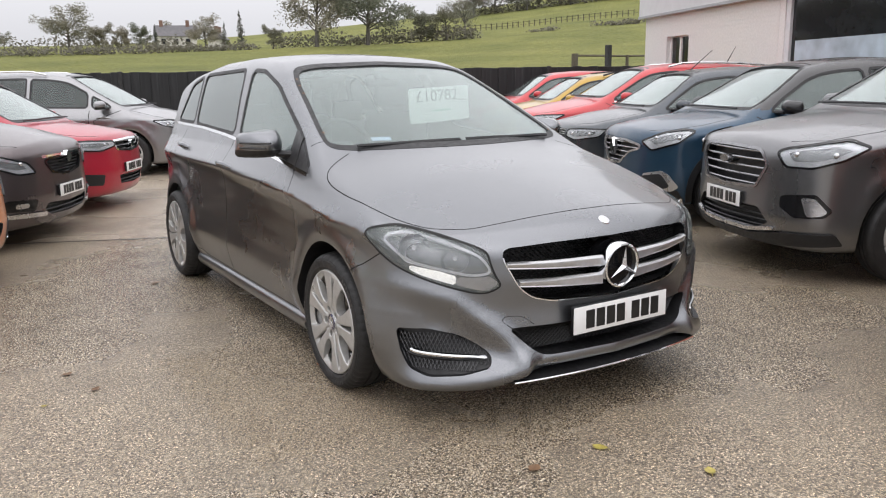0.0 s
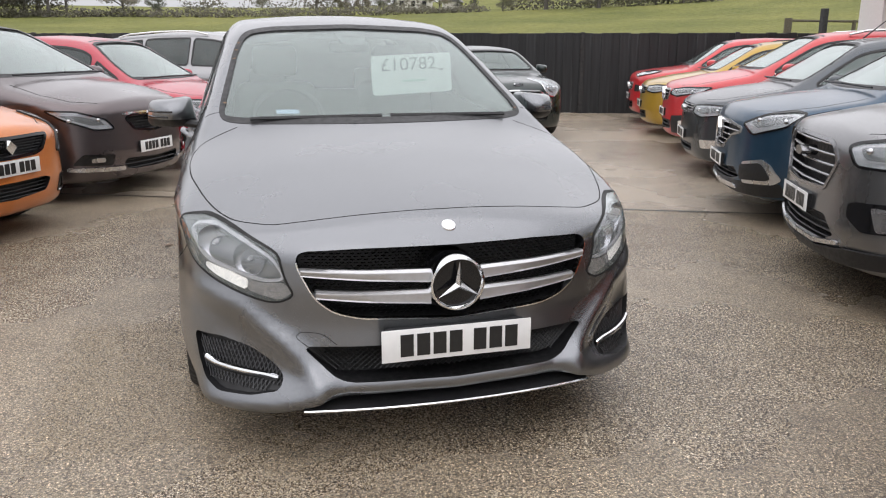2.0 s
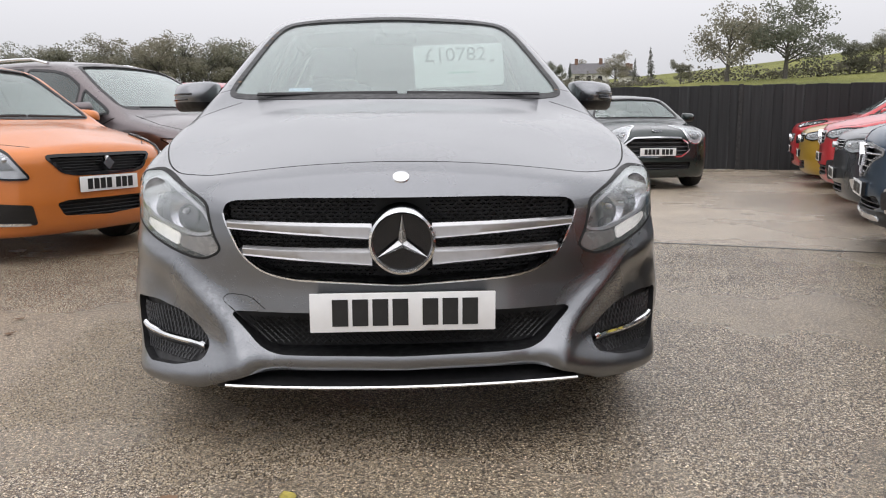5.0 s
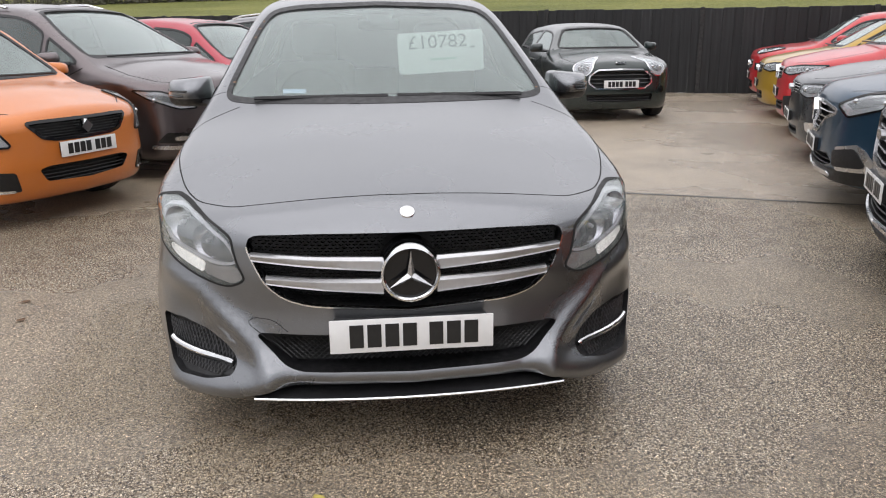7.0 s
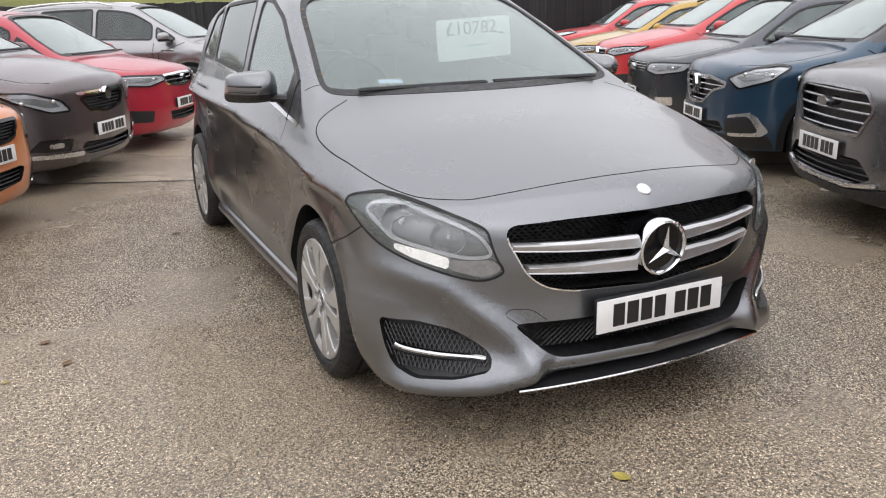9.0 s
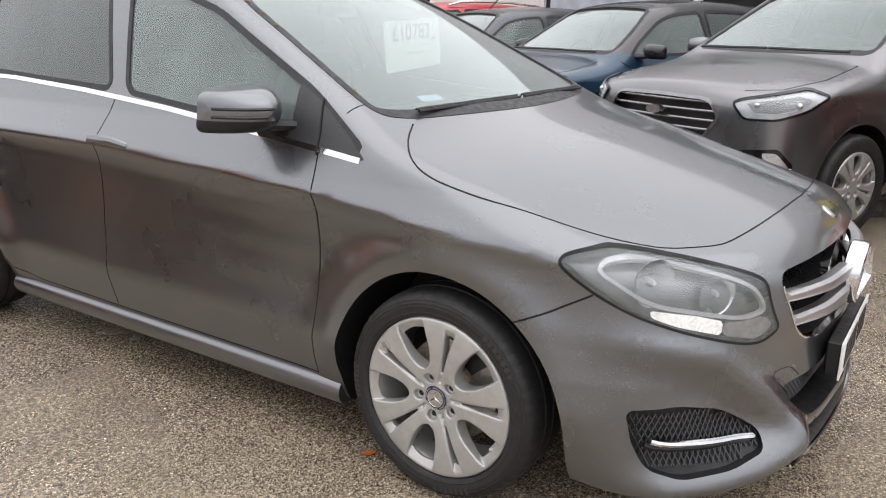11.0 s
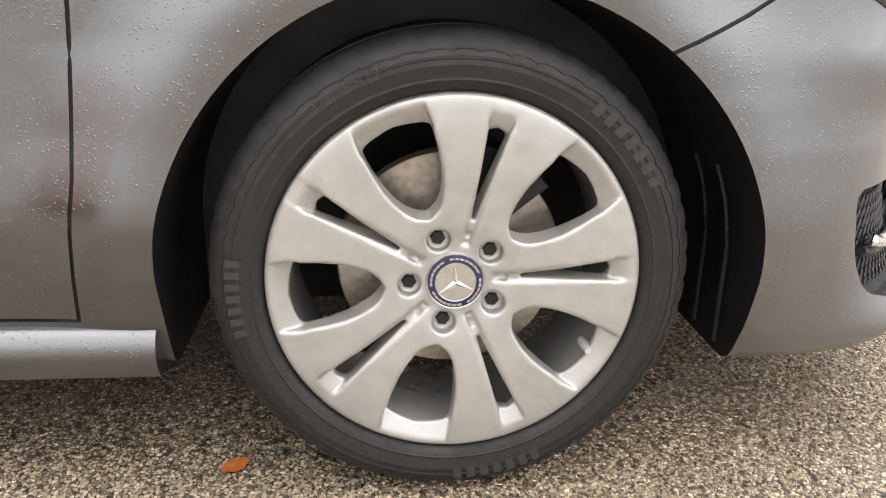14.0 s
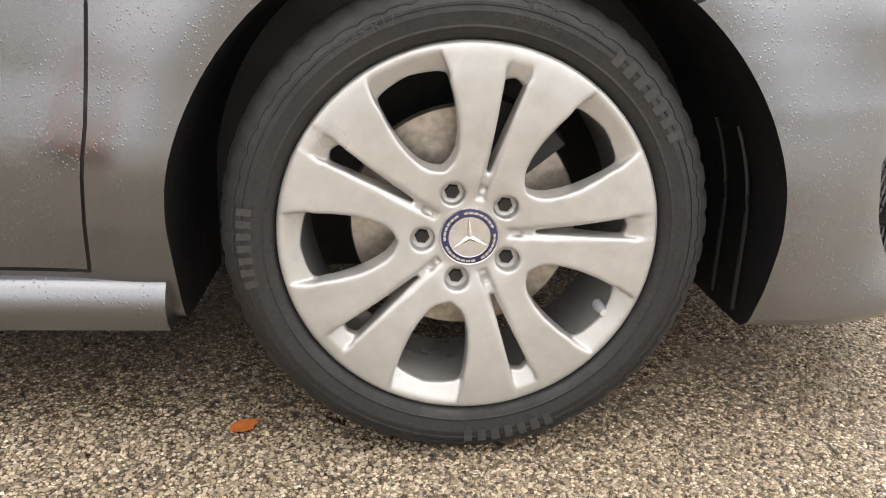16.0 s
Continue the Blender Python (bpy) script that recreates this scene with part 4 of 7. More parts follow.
# ---- showroom ----
BRICK = plain("white_painted_brick", (0.74, 0.72, 0.7), 0.75, grain=0.002, scale=25, spread=0.05)
FASCIA = plain("grey_cladding", (0.6, 0.61, 0.63), 0.45, scale=6, spread=0.04)
WALL_DIR = Vector((0.36, 0.933, 0))
WALL_AT = Vector((11.75, 11.1, 0))
turn_wall = math.degrees(math.atan2(-WALL_DIR.y, -WALL_DIR.x))   # local x runs towards the yard's near end
m_wall = pose(WALL_AT.x, WALL_AT.y, 0, 0, 0, turn_wall)
showroom = thing("showroom", "white painted brick showroom with grey cladding and wide glazing", "building", m_wall)
bm = bmesh.new()
def wall_piece(x0, x1, z0, z1):
    box(bm, (x0, 0.0, z0), (x1, 0.25, z1))
wall_piece(0, 1.05, 0, 2.74)
wall_piece(1.05, 2.02, 0, 1.1)
wall_piece(1.05, 2.02, 2.3, 2.74)
wall_piece(2.02, 5.25, 0, 2.74)
wall_piece(5.25, 16, 0, 0.15)
wall_piece(16, 19, 0, 2.74)
box(bm, (0, 0.25, 0), (0.25, 9, 2.74))
box(bm, (18.75, 0.25, 0), (19, 9, 2.74))
box(bm, (0.25, 8.75, 0), (18.75, 9, 2.74))
part("wall", bm, BRICK, showroom, smooth=False)
for row in range(37):
    z = 0.075 * row
    bm = bmesh.new()
    box(bm, (0.0, -0.006, z + 0.006), (1.05 if 1.05 < z < 2.25 else 5.1, 0.004, z + 0.071))
    if 1.05 < z < 2.25:
        box(bm, (2.02, -0.006, z + 0.006), (5.1, 0.004, z + 0.071))
    part("brick_course", bm, BRICK, showroom, smooth=False)
bm = bmesh.new()
box(bm, (-0.15, -0.12, 2.74), (19.1, 9.1, 4.6), 0.02, 1)
part("cladding", bm, FASCIA, showroom)
bm = bmesh.new()
box(bm, (-0.16, -0.135, 2.70), (19.1, -0.10, 2.76), 0.005, 1)
part("gutter_trim", bm, plain("grey_trim", (0.35, 0.36, 0.38), 0.5), showroom)
win = part("window", (lambda b: (box(b, (1.05, 0.08, 1.1), (1.12, 0.16, 2.3)), box(b, (1.95, 0.08, 1.1), (2.02, 0.16, 2.3)), box(b, (1.12, 0.08, 1.1), (1.95, 0.16, 1.17)), box(b, (1.12, 0.08, 2.23), (1.95, 0.16, 2.3)), box(b, (1.5, 0.07, 1.17), (1.57, 0.16, 2.23)), b)[-1])(bmesh.new()), plain("white_frame", (0.78, 0.78, 0.77), 0.4), showroom, "white framed double window", smooth=False)
for x0, x1 in ((1.12, 1.5), (1.57, 1.95)):
    bm = bmesh.new()
    box(bm, (x0, 0.11, 1.17), (x1, 0.12, 2.23))
    part("pane", bm, GLOSSBLACK, win)
bm = bmesh.new()
box(bm, (5.25, 0.02, 2.66), (16.0, 0.14, 2.74))
for x in (5.25, 8.4, 11.6, 14.8):
    box(bm, (x, 0.02, 0.15), (x + 0.12, 0.14, 2.66))
glazing = part("glazing_frame", bm, plain("white_aluminium", (0.7, 0.71, 0.72), 0.35, scale=20, spread=0.04), showroom, smooth=False)
for x in (5.37, 8.52, 11.72):
    bm = bmesh.new()
    box(bm, (x, 0.07, 0.15), (x + 3.03, 0.08, 2.74))
    part("pane", bm, plain("dark_showroom_glass", (0.02, 0.022, 0.024), 0.05, scale=5), glazing)
bm = bmesh.new()
box(bm, (5.5, 0.045, 0.2), (8.3, 0.055, 1.95))
tagged(part("poster", bm, plain("pale_blue_poster", (0.42, 0.5, 0.56), 0.4, scale=3), glazing), "plain pale blue poster in the showroom glass")
for x in (12.2, 13.5):
    bm = bmesh.new()
    box(bm, (x, 0.045, 1.75), (x + 0.62, 0.055, 2.62))
    part("banner", bm, plain("plain_yellow_banner", (0.7, 0.52, 0.05), 0.5, scale=4, spread=0.05), glazing, "plain yellow banner in the showroom glass")
bm = bmesh.new()
box(bm, (0.3, 0.3, 0.01), (18.7, 8.7, 0.1))
part("floor_slab", bm, DASH, showroom)

# ---- wheels ----
def wheel_meshes(tag, tyre_r, rim_r, width, h, kind, pairs=5):
    """Meshes of a wheel that faces -x: tyre, rim, barrel, disc. kind: twin blades, or single spokes."""
    dish = table([(0.0, 0.003), (0.045, 0.003), (0.075, 0.010), (0.15, 0.016), (0.2, 0.017), (rim_r - 0.003, 0.014), (rim_r, 0.010), (rim_r + 0.05, 0.0)], 0.006)
    k = rim_r / 0.225
    gap = table([(0.0, -0.1), (0.07 * k, -0.05), (0.085 * k, 0.002), (0.092 * k, 0.0145), (0.103 * k, 0.0235), (0.12 * k, 0.032), (0.14 * k, 0.0385), (0.165 * k, 0.043), (0.187 * k, 0.045), (0.1935 * k, 0.043), (0.197 * k, 0.02), (0.2 * k, -0.02), (0.3, -0.2)], 0.0022)
    scoop = table([(0.0, -0.1), (0.165 * k, -0.03), (0.18 * k, 0.04), (0.19 * k, 0.047), (0.205 * k, 0.047), (0.23 * k, 0.045), (0.3, 0.03)], 0.002)
    slot = table([(0.0, -0.1), (0.07 * k, -0.02), (0.078 * k, 0.002), (0.12 * k, 0.0062), (0.18 * k, 0.0125), (0.186 * k, 0.012), (0.19 * k, -0.002), (0.2 * k, -0.03), (0.3, -0.2)], 0.002)
    scoop2 = table([(0.0, -0.1), (0.165 * k, -0.02), (0.18 * k, 0.011), (0.195 * k, 0.0155), (0.207 * k, 0.0145), (0.23 * k, 0.013), (0.3, 0.0)], 0.002)

    def value(x, y, z):
        r, a = np.sqrt(y * y + z * z), np.arctan2(z, y)
        step = 2 * math.pi / pairs
        f = np.maximum(-x - dish(r), x - 0.026 + 0.25 * np.maximum(r - 0.1, 0) - 0.012)
        f = smax(f, r - rim_r, 0.006)
        b = np.abs((a + step / 2) % step - step / 2)
        c = np.abs(a % step - step / 2)
        f = smax(f, (gap(r) - r * np.sin(b)) * 0.9, 0.005)
        f = smax(f, np.minimum((scoop(r) - r * np.sin(b)) * 0.8, -x - dish(r) + 0.021 * np.clip((0.2195 * k - r) / 0.032, 0, 1)), 0.004)
        if kind == "twin":
            f = smax(f, (slot(r) - r * np.sin(c)) * 0.9, 0.005)
            f = smax(f, np.minimum((scoop2(r) - r * np.sin(c)) * 0.8, -x - dish(r) + 0.015 * np.clip((0.21 * k - r) / 0.026, 0, 1)), 0.004)
            f = smax(f, np.minimum(0.0045 + 0.05 * np.maximum(r - 0.06, 0) - r * np.sin(c), np.minimum(r - 0.05, -x - dish(r) + 0.006 - 0.1 * np.maximum(r - 0.06, 0))), 0.006)
        for at, rad, size, deep in ((b, 0.0595, 0.0155, 0.022), (c, 0.0635, 0.0052, 0.014)):
            hole = np.sqrt((r * np.cos(at) - rad) ** 2 + (r * np.sin(at)) ** 2)
            f = smax(f, np.minimum(size - hole, deep - x - 0.012), 0.003)
        return f

    e = rim_r + 0.012
    verts, faces = nets(value, (-0.03, -e, -e), (0.05, e, e), h)
    for _ in range(2):
        here = value(*verts.T)
        grad = np.stack([value(*(verts + d).T) - here for d in np.eye(3) * 0.0006], 1) / 0.0006
        verts = verts - np.clip(here / np.maximum((grad * grad).sum(1), 0.3), -0.003, 0.003)[:, None] * grad
    rim = raw(tag + "_rim", verts, faces)
    rim.shade_smooth()
    w = width / 2
    bm = bmesh.new()
    t, s = tyre_r, rim_r
    profile = [(s - 0.004, 0.02), (s - 0.002, 0.006), (s + 0.003, -0.008), (s + 0.008, -0.0135), (s + 0.014, -0.0158), (s + 0.015, -0.0172), (s + 0.017, -0.0172), (s + 0.018, -0.0168), (s + 0.034, -0.0192), (t - 0.042, -0.0195), (t - 0.035, -0.0182), (t - 0.0345, -0.0194), (t - 0.032, -0.0192), (t - 0.0315, -0.0172), (t - 0.024, -0.0142), (t - 0.0235, -0.0152), (t - 0.022, -0.0148), (t - 0.0215, -0.013), (t - 0.012, -0.005), (t - 0.005, 0.008), (t - 0.001, 0.028),
               (t, 0.05), (t - 0.008, 0.052), (t - 0.008, 0.06), (t, 0.062), (t + 0.001, width / 2 - 0.012), (t - 0.007, width / 2 - 0.01), (t - 0.007, width / 2), (t, width / 2 + 0.002), (t - 0.002, width - 0.04), (t - 0.02, width - 0.015), (t - 0.06, width), (s, width - 0.01)]
    revolve(bm, profile, 216 if h < 0.004 else 48)
    if h < 0.004:
        # notches and sipes in the shoulder of the tread
        for v in bm.verts:
            r, i = math.hypot(v.co.y, v.co.z), round((math.atan2(v.co.z, v.co.y) % (2 * math.pi)) / (2 * math.pi / 216))
            if t - 0.03 < r and v.co.x < 0.045 and i % 4 == 0:
                q = (r - 0.0028) / r
                v.co.y *= q
                v.co.z *= q
            elif t - 0.05 < r < t - 0.012 and v.co.x < 0 and i % 4 == 1:
                v.co.x -= 0.0008
    tyre = bpy.data.meshes.new(tag + "_tyre")
    bmesh.ops.recalc_face_normals(bm, faces=bm.faces)
    bm.to_mesh(tyre)
    bm.free()
    tyre.shade_smooth()
    tyre.set_sharp_from_angle(angle=radians(28))
    bm = bmesh.new()
    revolve(bm, [(s - 0.001, 0.0), (s + 0.004, -0.004), (s + 0.006, -0.001), (s + 0.005, 0.012), (s - 0.012, 0.02), (s - 0.022, 0.045), (s - 0.028, 0.15), (s - 0.004, width - 0.01)], 96 if h < 0.004 else 40)
    barrel = bpy.data.meshes.new(tag + "_barrel")
    bm.to_mesh(barrel)
    bm.free()
    barrel.shade_smooth()
    bm = bmesh.new()
    d = rim_r * 0.63
    revolve(bm, [(0.0, 0.05), (0.07, 0.05), (0.072, 0.075), (d, 0.075), (d + 0.002, 0.078), (d + 0.002, 0.098), (0.0, 0.098)], 64)
    disc = bpy.data.meshes.new(tag + "_disc")
    bmesh.ops.recalc_face_normals(bm, faces=bm.faces)
    bm.to_mesh(disc)
    bm.free()
    disc.shade_smooth()
    disc.set_sharp_from_angle(angle=radians(40))
    return tyre, rim, barrel, disc


def share(name, mesh, material, parent, label=""):
    if not mesh.materials:
        mesh.materials.append(material)
    ob = new(name, mesh)
    ob.parent = parent
    return tagged(ob, label) if label else ob


def hub_details(base):
    """Bolts, cap, valve and caliper of a wheel that is seen close to."""
    for i in range(5):
        a = 2 * math.pi * i / 5
        bm = bmesh.new()
        revolve(bm, [(0.0, 0.006), (0.0085, 0.006), (0.0098, 0.008), (0.0098, 0.016), (0.0158, 0.018), (0.0158, 0.034)], 6, m=pose(0, 0.0595 * math.cos(a), 0.0595 * math.sin(a)))
        part("wheel_bolt", bm, BLACK, base, "dark wheel bolt")
    bm = bmesh.new()
    revolve(bm, [(0.0, -0.0085), (0.0262, -0.0085), (0.0268, -0.0095)], 48)
    cap = part("hub_cap", bm, SATIN, base, "hub cap with a blue ring and plain silver centre")
    bm = bmesh.new()
    revolve(bm, [(0.0268, -0.0095), (0.028, -0.0095), (0.0355, -0.008), (0.036, -0.0068)], 48)
    part("cap_ring", bm, BLUE_EMBLEM, cap)
    bm = bmesh.new()
    revolve(bm, [(0.036, -0.0068), (0.0375, -0.0074), (0.0385, -0.004), (0.0385, 0.01)], 48)
    part("cap_edge", bm, SATIN, cap)
    for r, n, size in ((0.0318, 30, 0.0021),):
        for i in range(n):
            if i % 15 in (0, 8):
                continue
            a = 2 * math.pi * i / n
            bm = bmesh.new()
            box(bm, (-0.0096, -size * 0.7, -size * 1.3), (-0.0086, size * 0.7, size * 1.3), 0, 1, pose(0, r * math.cos(a), r * math.sin(a), 360 * i / n))
            part("ring_bar", bm, SATIN, cap)
    bm = bmesh.new()
    revolve(bm, [(0.0, -0.018), (0.0045, -0.018), (0.006, -0.008), (0.0075, -0.002), (0.0075, 0.014)], 14, m=pose(0.012, 0.211 * math.cos(2.48), 0.211 * math.sin(2.48)))
    part("valve", bm, PALE, base, "tyre valve")
    bm = bmesh.new()
    for lo, hi in ((-0.32, 0.32),):
        rows = []
        for a in np.linspace(2.15 + lo - 1.2, 2.15 + hi - 1.2, 9):
            rows.append([bm.verts.new((x, r * math.cos(a), r * math.sin(a))) for r, x in ((0.1, 0.062), (0.168, 0.062), (0.172, 0.075), (0.172, 0.115), (0.1, 0.115))])
        for p, q in zip(rows, rows[1:]):
            for i in range(5):
                bm.faces.new((p[i], p[(i + 1) % 5], q[(i + 1) % 5], q[i]))
        bm.faces.new(rows[0])
        bm.faces.new(rows[-1][::-1])
    part("brake_caliper", bm, LINER, base, "dark brake caliper")
    bm = bmesh.new()
    mid = bm.verts.new((-0.0125, 0, 0))
    ring = [bm.verts.new((-0.0098, (0.0255 if i % 2 == 0 else 0.0042) * math.cos(math.pi * i / 3 + 0.3), (0.0255 if i % 2 == 0 else 0.0042) * math.sin(math.pi * i / 3 + 0.3))) for i in range(6)]
    for i in range(6):
        bm.faces.new((mid, ring[i], ring[(i + 1) % 6]))
    part("cap_star", bm, CHROME, cap, smooth=False)


def add_wheel(car, meshes, x, y, z, alloy, turn=0.0, detailed=False):
    """One wheel under a car: the tyre carries the rim, the cap and the bolts."""
    tyre, rim, barrel, disc = meshes
    side = 0 if x < 0 else 180
    base = share("wheel", tyre, RUBBER, car)
    base.matrix_basis = pose(x, y, z, 0, 0, side) @ pose(0, 0, 0, turn)
    share("rim", rim, alloy, base, "silver alloy rim")
    share("rim_barrel", barrel, alloy, base)
    share("brake_disc", disc, STEEL, base)
    if detailed:
        hub_details(base)
    return base


def letters(text, size):
    """Vertices and faces of a line of text in the built-in font, from (0, 0) to the right."""
    cu = bpy.data.curves.new("text", "FONT")
    cu.body, cu.size, cu.align_x, cu.align_y = text, size, "CENTER", "CENTER"
    ob = new("text", cu)
    bpy.context.view_layer.update()
    mesh = bpy.data.meshes.new_from_object(ob.evaluated_get(bpy.context.evaluated_depsgraph_get()))
    bm = bmesh.new()
    bm.from_mesh(mesh)
    bpy.data.objects.remove(ob)
    bpy.data.meshes.remove(mesh)
    bpy.data.curves.remove(cu)
    return bm


def tyre_text(base, text, radius, size, centre, lift):
    """Raised writing bent round the side wall; centre: the angle of its middle, degrees."""
    bm = letters(text, size)
    bmesh.ops.subdivide_edges(bm, edges=[e for e in bm.edges if e.calc_length() > 0.008], cuts=1)
    for v in bm.verts:
        a, r = radians(centre) + v.co.x / radius, radius + v.co.y
        v.co = Vector((lift, r * math.cos(a), r * math.sin(a)))
    return part("tyre_marking", bm, RUBBERMARK, base, "raised tyre size writing", smooth=False)


# ---- a car ----
def mirrored(points):
    return [(-p[0], *p[1:]) for p in points]


def whole(half):
    """An outline from the half with x >= 0, listed from the top of the middle line to its foot."""
    return list(half) + [(-x, z) for x, z in reversed(half) if x > 1e-6]


def groove(shape, view, points, radius, step=0.03):
    pts = []
    for a, b in zip(points, points[1:]):
        n = max(1, int(math.dist(a, b) / step))
        pts += [tuple(p + (q - p) * i / n for p, q in zip(a, b)) for i in range(n)]
    pts.append(points[-1])
    co = shape.cast(view.back(view.flat(pts), -6.0), view.way, 0.0, 12.0)
    bm = bmesh.new()
    tube(bm, co, radius, 5)
    return bm


def pane(shape, name, view, outline, material, car, step, edge=0.02, trim=BLACK, label=""):
    frame_bm = strip(shape, view, outline, edge, 0.0015, 0.02, closed=True)
    rim = part(name + "_seal", frame_bm, trim, car)
    g = part(name, lay(shape, view, outline, -0.004, step, 0.004), material, rim, label)
    g.visible_shadow = False
    return g


def lamp_unit(shape, view, outline, car, deep=0.09, glow=False, step=0.03, bezel=GLOSSBLACK):
    """A headlight: a dark pan, reflector bowls, a lit strip and a clear lens."""
    uv = np.array(outline)
    mid = uv.mean(0)
    lens = part("headlight", lay(shape, view, outline, 0.001, step, 0.003), LENS, car, "clear headlight lens with chrome reflectors")
    lens.visible_shadow = False
    part("bezel", strip(shape, view, outline, 0.007, 0.0015, 0.03, closed=True), bezel, lens)
    pan = [tuple(mid + (p - mid) * 0.99) for p in uv]
    part("lamp_pan", lay(shape, view, pan, -0.045, step), LAMPPAN, lens)
    return lens, mid


BAR_MESH = {}


def plate_bars(car, shape, z, width=0.52, height=0.111, y=None, tilt=0.0, yellow=False):
    """A number plate with plain bars in place of its characters."""
    at = y if y is not None else float(shape.cast(np.array([[0.0, -3.0, z]]), (0, 1, 0), 0.0, 6.0)[0, 1])
    m = pose(0, at - 0.012, z, tilt)
    bm = bmesh.new()
    box(bm, (-width / 2, -0.004, -height / 2), (width / 2, 0.002, height / 2), 0.002, 2, m)
    plate = part("number_plate", bm, WHITE, car, "white number plate with plain black bars")
    bm = bmesh.new()
    box(bm, (-width * 0.47, 0.002, -height * 0.45), (width * 0.47, 0.04, height * 0.45), 0.004, 1, m)
    part("plate_holder", bm, BLACK, plate)
    if "bar" not in BAR_MESH:
        bm = bmesh.new()
        box(bm, (0, -0.0065, -0.038), (0.044, -0.0025, 0.038))
        BAR_MESH["bar"] = bpy.data.meshes.new("plate_bar")
        bm.to_mesh(BAR_MESH["bar"])
        bm.free()
        BAR_MESH["bar"].materials.append(INK)
    x = -width * 0.38
    for i in range(7):
        if i == 4:
            x += 0.028
        o = new("plate_bar", BAR_MESH["bar"])
        o.parent = plate
        o.matrix_basis = m @ pose(x, 0, 0)
        x += 0.056
    return plate


def seat(name, car, x, y, z=0.5):
    bm = bmesh.new()
    box(bm, (x - 0.24, y - 0.28, z - 0.12), (x + 0.24, y + 0.25, z + 0.08), 0.06, 3)
    box(bm, (x - 0.23, y + 0.16, z), (x + 0.23, y + 0.3, z + 0.58), 0.06, 3)
    box(bm, (x - 0.13, y + 0.24, z + 0.61), (x + 0.13, y + 0.33, z + 0.79), 0.04, 3)
    return part(name, bm, CLOTH, car)


def cabin(car, shape, cowl, belt, drive=-1):
    """Dashboard, seats and steering wheel."""
    bm = bmesh.new()
    box(bm, (-0.66, cowl[0] + 0.02, belt - 0.28), (0.66, cowl[0] + 0.5, belt + 0.0), 0.06, 3)
    part("dashboard", bm, DASH, car)
    for x in (-0.36, 0.36):
        seat("front_seat", car, x, cowl[0] + 1.05, belt - 0.42)
    bm = bmesh.new()
    box(bm, (-0.6, cowl[0] + 1.95, belt - 0.5), (0.6, cowl[0] + 2.1, belt + 0.08), 0.06, 3)
    for x in (-0.36, 0.36):
        box(bm, (x - 0.12, cowl[0] + 2.0, belt + 0.06), (x + 0.12, cowl[0] + 2.08, belt + 0.22), 0.03, 2)
    part("rear_bench", bm, CLOTH, car)
    bm = bmesh.new()
    ring = [Vector((0.185 * math.cos(a), 0, 0.185 * math.sin(a))) for a in [2 * math.pi * i / 28 for i in range(28)]]
    m = pose(drive * 0.36, cowl[0] + 0.6, belt - 0.02, -25)
    tube(bm, [m @ p for p in ring], 0.016, 6, True)
    box(bm, (-0.07, -0.01, -0.06), (0.07, 0.03, 0.06), 0.02, 2, m)
    box(bm, (-0.18, 0, -0.02), (0.18, 0.015, 0.02), 0.005, 1, m)
    part("steering_wheel", bm, BLACK, car)


def mirror_pod(car, x, y, z, size, material, bands=False):
    """A door mirror: shell, foot and glass. It looks back (+y)."""
    s = -1 if x < 0 else 1
    w, d, h = size

    def value(px, py, pz):
        u = px / w
        v = pz / h
        front = -d * (1 - 0.42 * np.abs(u) ** 2.5 - 0.3 * v * v - 0.25 * np.maximum(u * s, 0))
        f = smax(np.abs(u) - 1 + 0.1 * v, np.abs(v) - 1 + 0.14 * (u * s + 1) * (v > 0), 0.35) * min(w, h)
        return smax(smax(f, (front - py), 0.04), py - 0.02, 0.01)

    bm = from_nets(value, (-w - 0.03, -d - 0.03, -h - 0.03), (w + 0.03, 0.05, h + 0.03), 0.0065 if bands else 0.013)
    bmesh.ops.bisect_plane(bm, geom=list(bm.verts) + list(bm.edges) + list(bm.faces), plane_co=(0, 0, -h * 0.42), plane_no=(0, 0, 1), dist=1e-5)
    for f in bm.faces:
        c = f.calc_center_median()
        if c.z < -h * 0.42:
            f.material_index = 1
    bmesh.ops.transform(bm, matrix=pose(x, y, z), verts=bm.verts)
    pod = part("door_mirror", bm, [material, BLACK, GLOSSBLACK], car, "door mirror with body-coloured cap and black foot")
    if bands:
        for dz, q0, q1 in ((0.006, -0.1, 0.96), (-0.018, 0.1, 0.97)):
            line = []
            for q in np.linspace(q0, q1, 12):
                px, py = s * w * q, -d - 0.03
                while py < 0.01 and float(value(np.array(px), np.array(py), np.array(dz))) > 0:
                    py += 0.002
                line.append((x + px, y + py, z + dz))
            bm = bmesh.new()
            tube(bm, line, 0.005, 6)
            part("mirror_indicator", bm, GLOSSBLACK, pod)
    bm = bmesh.new()
    box(bm, (-w * 0.72, 0.012, -h * 0.6), (w * 0.72, 0.0215, h * 0.6), 0.004, 1, pose(x, y, z))
    part("mirror_glass", bm, CHROME, pod)
    bm = bmesh.new()
    inner = x - s * w * 0.6
    tube(bm, [(inner, y - d * 0.6, z - h * 0.72), (x - s * (w + 0.03), y - d * 0.8, z - h * 0.8), (x - s * (w + 0.1), y - d * 0.95, z - h * 0.85)], [0.026, 0.026, 0.032], 8, squash=0.7)
    part("mirror_foot", bm, BLACK, pod)
    return pod

# ---- the grey car in the middle ----
RW = wheel_meshes("main", 0.317, 0.242, 0.215, 0.0034, "twin")


